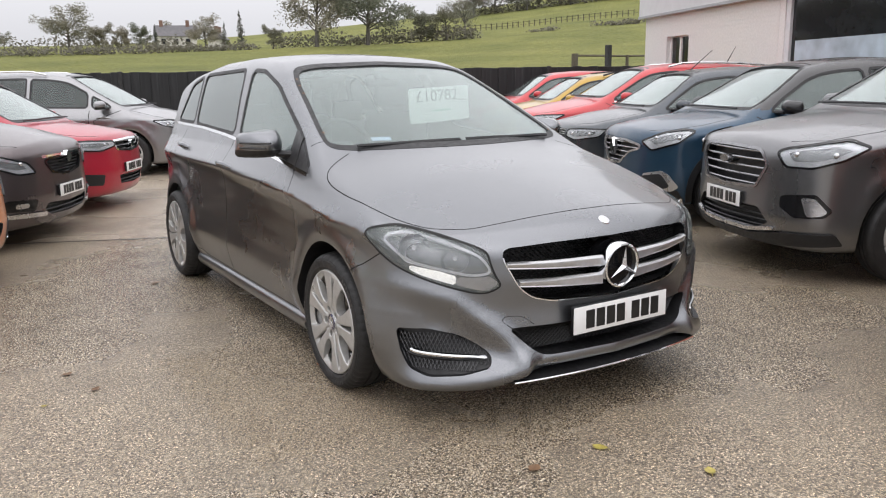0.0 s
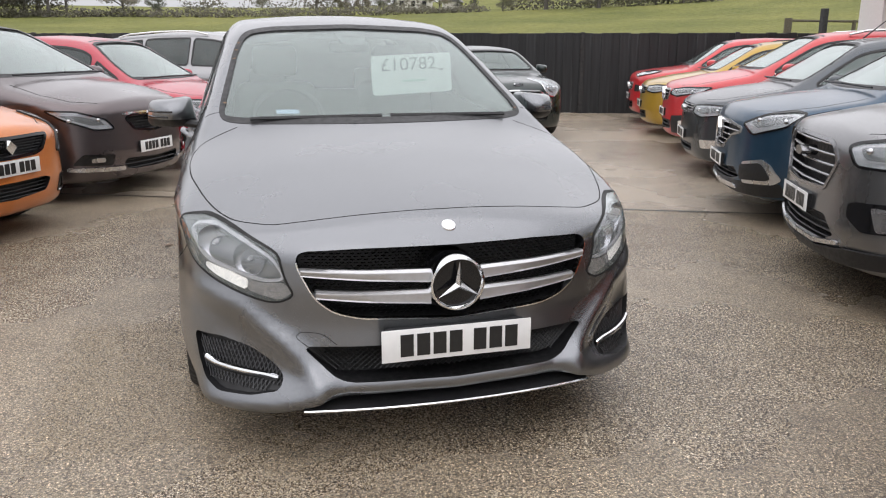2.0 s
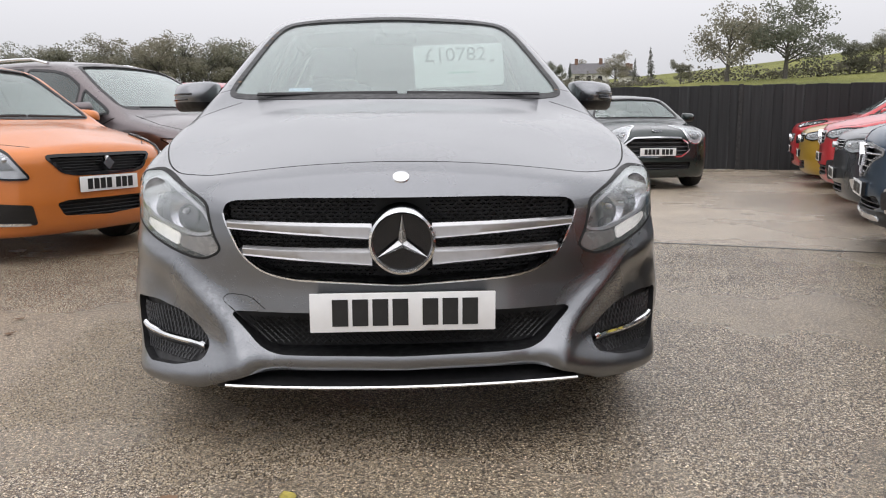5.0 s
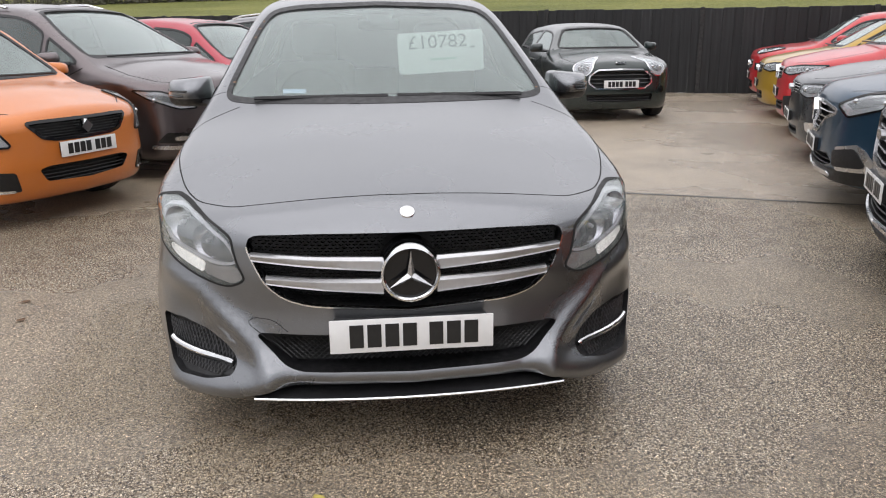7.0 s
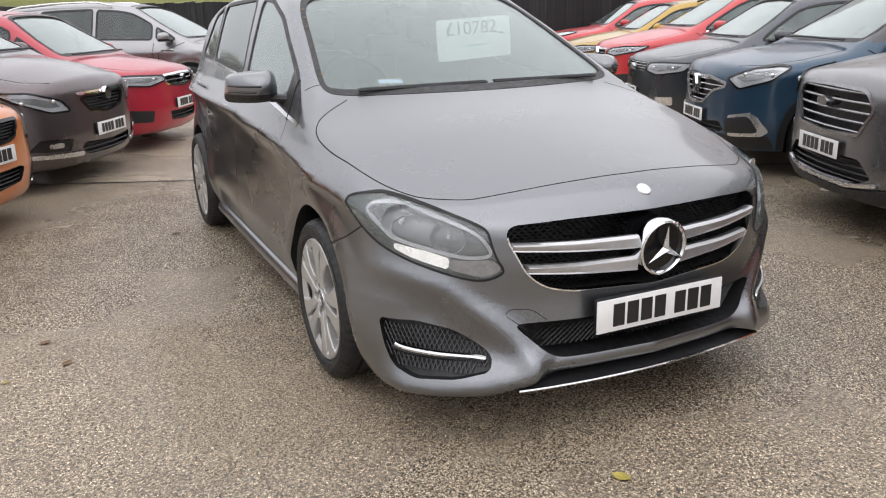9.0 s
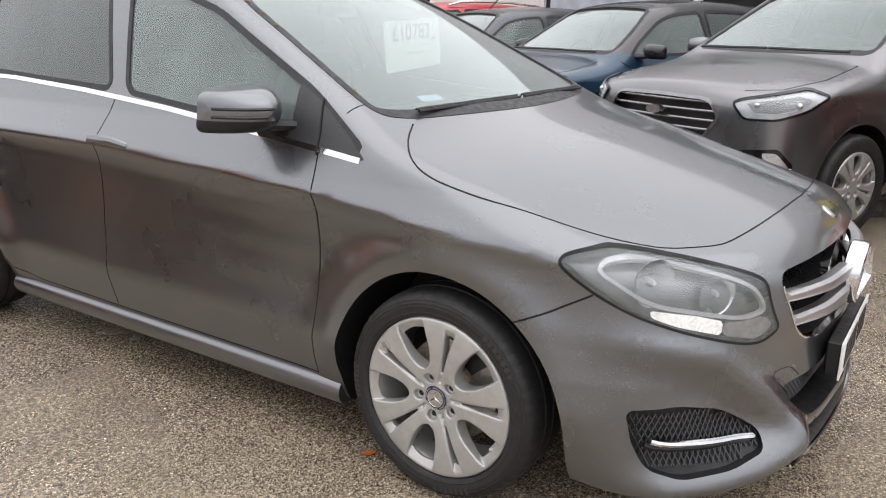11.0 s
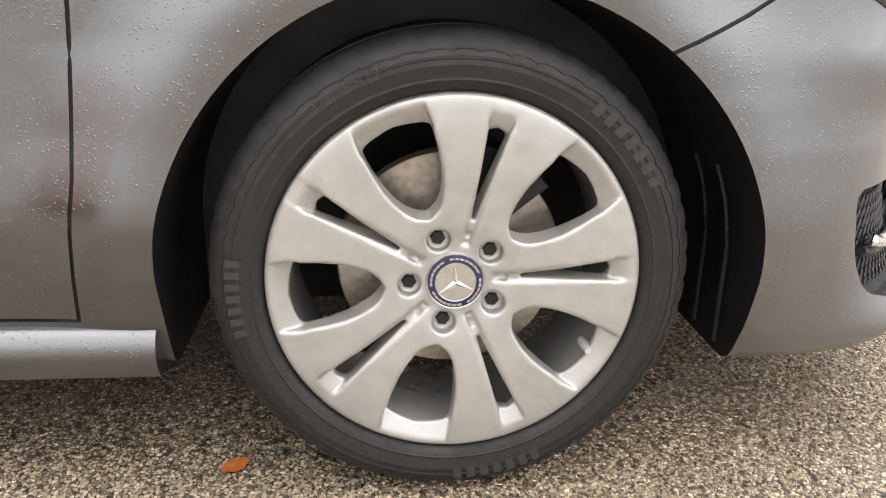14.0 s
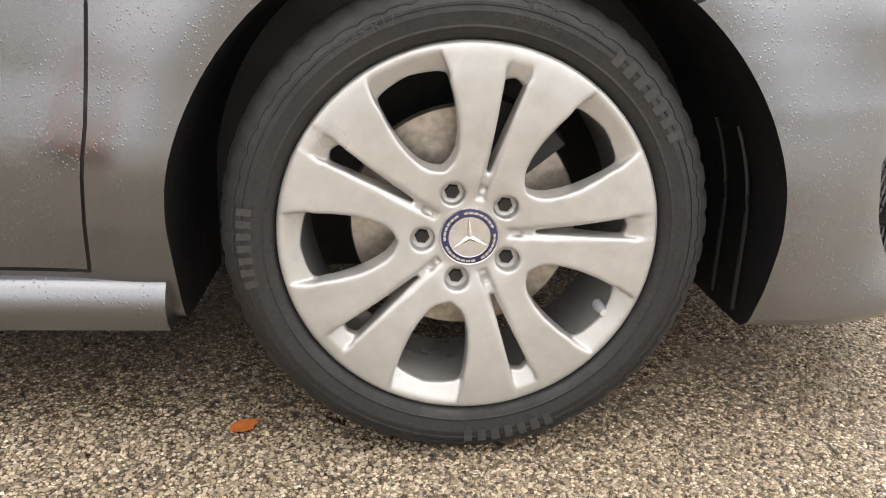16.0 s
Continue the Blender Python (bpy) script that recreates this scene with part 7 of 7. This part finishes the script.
parked("suv", "bright red SUV with black lower bumper and chrome window line", sh, stand(5.38, 7.62, ROW_R), RED, dict(
    cowl=(1.0, 1.1), belt=1.04, roof_y=1.9, pillars=(2.35, 3.3), last=3.95, chrome_line=True, rails=SATIN, lamp=[(0.40, 0.79), (0.6, 0.76), (0.86, 0.82), (0.92, 0.89), (0.74, 0.885), (0.5, 0.85)],
    openings=[([(0, 0.84), (0.38, 0.845), (0.34, 0.72), (0, 0.68)], (GLOSSBLACK, SATIN, 4)), ([(0, 0.44), (0.5, 0.44), (0.45, 0.32), (0, 0.3)], (BLACK, None, 3))],
    patches=[([(0.5, 0.50), (0.86, 0.54), (0.9, 0.3), (0.5, 0.27)], BLACK, "black lower bumper cladding"), ([(0.68, 0.45), (0.76, 0.45), (0.76, 0.38), (0.68, 0.38)], CHROME, "round fog lamp")], emblem=(0.78, (0.05, 0.08), CHROME, 4), plate=0.53, clad=True))
sh = car_shape(4.05, 0.87, 1.5, 0.86, (0.95, 1.02), 1.78, 0.98, 0.83, 2.55, 0.32, 0.19)
parked("crossover", "mustard gold hatchback with black roof rails", sh, stand(6.15, 9.62, ROW_R), MUSTARD, dict(
    cowl=(0.95, 1.02), belt=0.98, roof_y=1.78, pillars=(2.2, 3.1), last=3.6, rails=BLACK, lamp=[(0.45, 0.72), (0.65, 0.69), (0.84, 0.74), (0.88, 0.81), (0.7, 0.82), (0.5, 0.79)],
    openings=[([(0, 0.79), (0.42, 0.785), (0.40, 0.68), (0, 0.66)], (GLOSSBLACK, SATIN, 4)), ([(0, 0.40), (0.5, 0.4), (0.45, 0.28), (0, 0.27)], (BLACK, None, 3))], emblem=(0.725, (0.05, 0.04), CHROME, 8), plate=0.5))
sh = car_shape(4.13, 0.88, 1.56, 0.93, (0.95, 1.06), 1.75, 1.02, 0.83, 2.53, 0.335, 0.2, 0.05)
parked("crossover", "red crossover with high bonnet lamps by the fence", sh, stand(7.0, 11.55, ROW_R), RED, dict(
    cowl=(0.95, 1.06), belt=1.02, roof_y=1.75, pillars=(2.2, 3.05), last=3.6, lamp=[(0.5, 0.90), (0.6, 0.87), (0.8, 0.93), (0.84, 0.97), (0.7, 0.98), (0.56, 0.95)],
    openings=[([(0, 0.76), (0.45, 0.75), (0.40, 0.64), (0, 0.62)], (GLOSSBLACK, SATIN, 3)), ([(0, 0.42), (0.5, 0.42), (0.45, 0.3), (0, 0.28)], (BLACK, None, 3))],
    patches=[([(0.55, 0.72), (0.7, 0.72), (0.7, 0.6), (0.55, 0.6)], CHROME, "round front lamp")], emblem=(0.7, (0.05, 0.05), CHROME, 12), plate=0.5))
sh = car_shape(4.45, 0.92, 1.62, 0.98, (1.1, 1.12), 1.95, 1.05, 0.9, 2.67, 0.345, 0.21, 0.03)
parked("suv", "copper orange SUV with chequered chrome grille", sh, stand(1.31, -0.86, ROW_R), COPPER, dict(
    cowl=(1.1, 1.12), belt=1.05, roof_y=1.95, pillars=(2.4, 3.3), last=3.95, fine=0.05, clad=True, lamp=[(0.46, 0.77), (0.60, 0.795), (0.72, 0.85), (0.84, 0.885), (0.88, 0.96), (0.82, 1.0), (0.68, 0.95), (0.56, 0.86)],
    openings=[([(0, 0.90), (0.40, 0.90), (0.45, 0.885), (0.38, 0.72), (0.29, 0.665), (0, 0.66)], (GLOSSBLACK, CHROME, 6)), ([(0, 0.52), (0.48, 0.52), (0.52, 0.43), (0.44, 0.33), (0, 0.32)], (SATIN, None, 4))],
    patches=[([(0.64, 0.58), (0.80, 0.60), (0.88, 0.53), (0.72, 0.48)], SATIN, "chrome fog lamp surround"), ([(0.67, 0.57), (0.78, 0.58), (0.83, 0.53), (0.73, 0.50)], BLACK, "fog lamp")], emblem=(0.8, (0.05, 0.05), CHROME, 5), plate=0.565, dashes=True))
sh = car_shape(4.3, 0.88, 1.48, 0.82, (1.0, 1.0), 1.8, 0.96, 0.88, 2.6, 0.32, 0.18)
parked("hatchback", "dark grey hatchback parked beyond the SUVs", sh, stand(6.3, -2.1, ROW_R), SLATE, dict(
    cowl=(1.0, 1.0), belt=0.96, roof_y=1.8, pillars=(2.3, 3.2), last=3.8, lamp=suv_lamp(0.74, 0.88), openings=[([(0, 0.76), (0.4, 0.75), (0.36, 0.64), (0, 0.62)], (GLOSSBLACK, SATIN, 3))], emblem=(0.7, (0.05, 0.05), CHROME, 8), plate=0.47))

# the small car in front of the fence
sh = car_shape(3.82, 0.86, 1.41, 0.86, (0.98, 1.0), 1.62, 0.95, 0.75, 2.5, 0.3, 0.17, 0.06, 0.08)
# its roof is coloured a paler grey than the dark green body
parked("small_car", "dark green three-door small car with round headlights", sh, stand(3.74, 8.98, 0.0), DARKGREEN, dict(
    cowl=(0.98, 1.0), belt=0.95, roof_y=1.62, pillars=(2.3,), last=3.3, roof=paint("paler_roof_grey", (0.14, 0.15, 0.148), 0.5, 0.35), bezel=CHROME, chrome_line=True, fine=0.05, lamp_round=0.2, lamp=[(0.41, 0.785), (0.45, 0.69), (0.55, 0.645), (0.65, 0.69), (0.69, 0.785), (0.65, 0.88), (0.55, 0.925), (0.45, 0.88)],
    openings=[([(0, 0.755), (0.34, 0.745), (0.46, 0.66), (0.47, 0.56), (0.36, 0.48), (0, 0.475)], (GLOSSBLACK, CHROME, 5)), ([(0, 0.40), (0.5, 0.40), (0.48, 0.3), (0, 0.29)], (BLACK, None, 3))],
    patches=[([(0.58, 0.50), (0.66, 0.50), (0.66, 0.42), (0.58, 0.42)], GLOSSBLACK, "round fog lamp")], emblem=(0.84, (0.075, 0.02), CHROME, 8), plate=0.545, rim="twin"))

# the row on the other side
sh = car_shape(3.85, 0.85, 1.51, 0.83, (0.85, 1.0), 1.55, 0.95, 0.78, 2.43, 0.31, 0.19, 0.03)
parked("hatchback", "burnt orange hatchback with black mesh grille", sh, stand(-2.15, 3.86, ROW_L), ORANGE, dict(
    cowl=(0.85, 1.0), belt=0.95, roof_y=1.55, pillars=(2.05, 2.95), last=3.4, fine=0.05, lamp=[(0.56, 0.60), (0.70, 0.60), (0.82, 0.68), (0.86, 0.84), (0.80, 0.90), (0.68, 0.78)],
    openings=[([(0, 0.755), (0.36, 0.755), (0.46, 0.75), (0.36, 0.64), (0.26, 0.62), (0, 0.615)], (BLACK, GLOSSBLACK, 7)), ([(0, 0.44), (0.34, 0.44), (0.42, 0.42), (0.36, 0.33), (0, 0.31)], (BLACK, None, 5))],
    patches=[([(0.56, 0.42), (0.74, 0.44), (0.80, 0.36), (0.74, 0.28), (0.54, 0.28)], GLOSSBLACK, "dark fog lamp recess"), ([(0.58, 0.295), (0.76, 0.305), (0.76, 0.285), (0.58, 0.275)], CHROME, "chrome fog lamp trim")], emblem=(0.69, (0.05, 0.05), CHROME, 4), plate=0.545))
sh = car_shape(4.66, 0.93, 1.66, 0.92, (0.95, 1.1), 2.0, 1.03, 0.92, 2.76, 0.34, 0.18)
parked("people_carrier", "brown-grey people carrier with chrome roof rails", sh, stand(-1.3, 5.85, ROW_L), PLUM, dict(
    cowl=(0.95, 1.1), belt=1.03, roof_y=2.0, pillars=(1.62, 2.55, 3.45), last=4.25, rails=CHROME, fine=0.05, lamp=[(0.50, 0.66), (0.68, 0.66), (0.86, 0.76), (0.92, 0.84), (0.8, 0.83), (0.58, 0.75)],
    openings=[([(0, 0.77), (0.32, 0.77), (0.38, 0.745), (0.28, 0.64), (0, 0.61)], (BLACK, GLOSSBLACK, 6)), ([(0, 0.36), (0.4, 0.38), (0.44, 0.33), (0.36, 0.27), (0, 0.26)], (BLACK, None, 3))],
    patches=[([(0.06, 0.80), (0.42, 0.80), (0.40, 0.775), (0.06, 0.77)], CHROME, "chrome grille bar"), ([(0.52, 0.43), (0.78, 0.45), (0.84, 0.36), (0.56, 0.33)], GLOSSBLACK, "dark fog lamp recess"), ([(0.62, 0.41), (0.73, 0.41), (0.73, 0.37), (0.62, 0.37)], SATIN, "clear fog lamp"), ([(0.42, 0.31), (0.86, 0.335), (0.86, 0.30), (0.42, 0.27)], SATIN, "silver lower trim")], emblem=(0.76, (0.055, 0.055), CHROME, 14), plate=0.47))
sh = car_shape(4.0, 0.85, 1.52, 0.86, (0.9, 1.0), 1.75, 0.95, 0.8, 2.53, 0.305, 0.18)
parked("hatchback", "cherry red hatchback with slim bright headlights", sh, stand(-0.38, 7.6, ROW_L), RED_DEEP, dict(
    cowl=(0.9, 1.0), belt=0.95, roof_y=1.75, pillars=(1.5, 2.2, 3.05), last=3.55, lamp=[(0.36, 0.74), (0.6, 0.69), (0.83, 0.72), (0.88, 0.81), (0.7, 0.81), (0.4, 0.79)],
    openings=[([(0, 0.80), (0.38, 0.79), (0.36, 0.69), (0, 0.66)], (GLOSSBLACK, CHROME, 3)), ([(0, 0.4), (0.36, 0.4), (0.32, 0.3), (0, 0.29)], (BLACK, None, 3))],
    patches=[([(0.58, 0.43), (0.80, 0.46), (0.80, 0.33), (0.6, 0.31)], BLACK, "black fog lamp recess")], emblem=(0.735, (0.05, 0.045), CHROME, 6), plate=0.48))
sh = car_shape(4.37, 0.92, 1.64, 0.88, (0.85, 1.06), 1.9, 1.02, 0.9, 2.7, 0.335, 0.18)
parked("people_carrier", "mid grey people carrier with silver roof rails near the fence", sh, stand(1.45, 11.2, ROW_L), SILVER, dict(
    cowl=(0.85, 1.06), belt=1.02, roof_y=1.9, pillars=(1.45, 2.4, 3.3), last=4.05, rails=SATIN, lamp=[(0.46, 0.74), (0.66, 0.71), (0.86, 0.78), (0.92, 0.86), (0.78, 0.87), (0.52, 0.81)],
    openings=[([(0, 0.72), (0.42, 0.73), (0.4, 0.68), (0, 0.66)], (GLOSSBLACK, None, 2)), ([(0, 0.42), (0.5, 0.42), (0.45, 0.28), (0, 0.27)], (BLACK, None, 4))],
    patches=[([(0.62, 0.42), (0.78, 0.43), (0.78, 0.35), (0.64, 0.34)], SATIN, "chrome fog lamp trim")], emblem=(0.78, (0.05, 0.08), CHROME, 4), plate=0.5))

# ---- small things ----
LEAF_TONES = [plain("yellow_leaf", (0.36, 0.3, 0.07), 0.5, scale=80), plain("brown_leaf", (0.16, 0.09, 0.045), 0.6, scale=80), plain("orange_leaf", (0.45, 0.13, 0.03), 0.5, scale=80)]


def fallen_leaf(x, y, size, tone, turn, curl=0.25, z=0.003, label="fallen leaf lying on wet tarmac", lean=None):
    """A dead leaf: a pointed blade with a midrib, a little curled, and its stalk."""
    bm = bmesh.new()
    rows = []
    for i in range(9):
        q = i / 8
        w = size * 0.36 * math.sin(math.pi * min(q * 0.96 + 0.03, 1)) ** 0.8 * (1 + 0.12 * math.sin(i * 2.6))
        rise = size * curl * (q - 0.5) ** 2 * 1.6
        rows.append([bm.verts.new((size * (q - 0.5), k * w, rise + abs(k) * w * curl * 0.8)) for k in (-1, 0, 1)])
    for p, q in zip(rows, rows[1:]):
        for k in range(2):
            bm.faces.new((p[k], p[k + 1], q[k + 1], q[k]))
    tube(bm, [(-size * 0.5, 0, size * curl * 0.4), (-size * 0.72, size * 0.04, 0.002)], size * 0.018, 4)
    ob = part("leaf", bm, LEAF_TONES[tone])
    ob.matrix_basis = lean if lean is not None else pose(x, y, z, 0, 0, turn)
    return tagged(ob, label, "leaf", "fallen leaves")


rng = random.Random(7)
for x, y, size, tone in ((-0.308, -0.258, 0.06, 0), (-0.113, -0.618, 0.055, 0), (-1.823, 1.502, 0.05, 1), (-1.905, 1.795, 0.05, 1), (-1.107, 3.449, 0.06, 1), (-0.815, 1.208, 0.045, 2), (-0.62, -0.25, 0.06, 1),
                         (-2.05, 1.42, 0.03, 0), (1.9, 2.75, 0.04, 1), (2.6, 3.3, 0.04, 1)):
    fallen_leaf(x, y, size, tone, rng.uniform(0, 360), label="%s leaf lying on wet tarmac" % ("yellow", "brown", "orange")[tone])
bits = [(x, z) for x, z in ((-0.60, 1.375), (-0.615, 1.335), (-0.585, 1.41), (-0.68, 1.145), (0.69, 1.105))]
co = MPV.cast(np.array([(x, -6.0, z) for x, z in bits]), (0, 1, 0), 0.003, 12.0)
for i, c in enumerate(co):
    n = Vector(MPV.gradient(c[None])[0]).normalized()
    fallen_leaf(0, 0, 0.02 if i < 4 else 0.016, 1, 0, 0.15, label="wet brown leaf stuck to the windscreen", lean=Matrix.Translation(c) @ n.to_track_quat("Z", "Y").to_matrix().to_4x4() @ pose(0, 0, 0, 0, 0, 50 * i))

# white van roof beyond the fence
VANWHITE = paint("white_van_paint", (0.75, 0.75, 0.76), 0.0, 0.4)
vx, vy = 12.3, 14.2
van = thing("van", "white panel van behind the wooden fence", "van", pose(vx, vy, height(vx, vy) - 0.25, 0, 0, -62))
bm = bmesh.new()
box(bm, (-0.9, -2.0, 0.3), (0.9, 2.0, 1.12), 0.12, 3)
part("body", bm, VANWHITE, van)
bm = bmesh.new()
for f in (0,):
    rows = [[bm.verts.new((x * w, y, z)) for x in (-1, -0.8, 0, 0.8, 1)] for y, z, w in ((-1.9, 0.85, 0.85), (-1.0, 1.02, 0.86), (-0.55, 1.2, 0.8), (0.1, 1.27, 0.8), (1.7, 1.25, 0.8), (1.95, 1.1, 0.85))]
    for p, q in zip(rows, rows[1:]):
        for k in range(4):
            bm.faces.new((p[k], p[k + 1], q[k + 1], q[k]))
part("roof", bm, VANWHITE, van)
for y in (-1.3, 1.3):
    for x in (-0.88, 0.72):
        bm = bmesh.new()
        revolve(bm, [(0.0, 0.0), (0.2, 0.0), (0.29, 0.01), (0.3, 0.05), (0.3, 0.14), (0.0, 0.16)], 24, m=pose(x, y, 0.3))
        part("wheel", bm, RUBBER, van)

# aerials of the two cars near the showroom
for x, y, z, dx, dy, dz in ((6.155, 4.94, 1.49, 0.25, -0.12, 0.24), (8.41, 6.19, 1.58, 0.14, -0.06, 0.27)):
    bm = bmesh.new()
    tube(bm, [(x, y, z), (x + dx, y + dy, z + dz)], [0.008, 0.004], 5)
    tagged(part("aerial", bm, BLACK), "thin black roof aerial", "aerial")

# loose-faced chippings of the tarmac beside the front wheel, where they are seen one by one
def chippings(x0, x1, y0, y1, pitch, seed):
    """Flat-topped stones of four to seven sides, bedded side by side, thinning out at the edges."""
    rng = np.random.default_rng(seed)
    gx, gy = np.meshgrid(np.arange(x0, x1, pitch), np.arange(y0, y1, pitch * 0.9), indexing="ij")
    gx = gx + pitch * 0.5 * (np.arange(gx.shape[1]) % 2)[None, :]
    at = np.stack([gx.ravel(), gy.ravel()], 1) + rng.uniform(-0.3, 0.3, (gx.size, 2)) * pitch
    rim = np.minimum(np.minimum(at[:, 0] - x0, x1 - at[:, 0]), np.minimum(at[:, 1] - y0, y1 - at[:, 1]))
    at = at[rng.random(len(at)) < np.clip(rim / 0.15, 0.0, 0.9)]
    verts, faces, base = [], [], 0
    for n in (4, 5, 6, 7):
        some = at[rng.integers(4, 8, len(at)) == n]
        k = len(some)
        ang = np.arange(n) * 2 * np.pi / n + rng.uniform(0, 6.28, (k, 1)) + rng.uniform(-0.35, 0.35, (k, n))
        rad = pitch * rng.uniform(0.34, 0.56, (k, 1)) * rng.uniform(0.8, 1.15, (k, n))
        high = rng.uniform(0.0008, 0.0026, (k, 1)) + rng.uniform(-0.0004, 0.0004, (k, n))
        for grow, z in ((1.0, np.full((k, n), -0.001)), (0.94, high * 0.7), (0.7, high)):
            verts.append(np.stack([some[:, :1] + rad * grow * np.cos(ang), some[:, 1:] + rad * grow * np.sin(ang), z], 2).reshape(-1, 3))
        ring = base + np.arange(k)[:, None] * n + np.arange(n)[None, :]
        nxt = base + np.arange(k)[:, None] * n + (np.arange(n)[None, :] + 1) % n
        for level in (0, 1):
            a, c = ring + level * k * n, ring + (level + 1) * k * n
            b, d = nxt + level * k * n, nxt + (level + 1) * k * n
            faces += np.stack([a, b, d, c], 2).reshape(-1, 4).tolist()
        faces += (ring + 2 * k * n).tolist()
        base += 3 * k * n
    return np.concatenate(verts), faces


def chip_stone():
    m, t, b = shader("bedded_chippings")
    geo = t.nodes.new("ShaderNodeNewGeometry")
    grit = texture(t, 700, 3)
    col = mixed(t, stone_tones(t, geo.outputs["Random Per Island"]), ramp(t, grit.outputs["Fac"], [(0.3, (0.48, 0.46, 0.43)), (0.7, (0.86, 0.83, 0.78))]), value=1.0, mode="MULTIPLY")
    t.links.new(col, b.inputs["Base Color"])
    put(b, Roughness=0.3, Specular_IOR_Level=0.6)
    bump(t, b, grit.outputs["Fac"], 0.5, 0.0006)
    return m


CHIP = chip_stone()
for number, area in enumerate(((-1.52, -0.74, 0.25, 1.8), (-0.86, 0.1, -0.2, 0.42))):
    stones = link("chippings", raw("chippings", *chippings(*area, 0.0066, 5 + number)), CHIP)
    tagged(stones, "tan and grey wet stone chippings bedded in the tarmac", "chippings", kind="stuff")
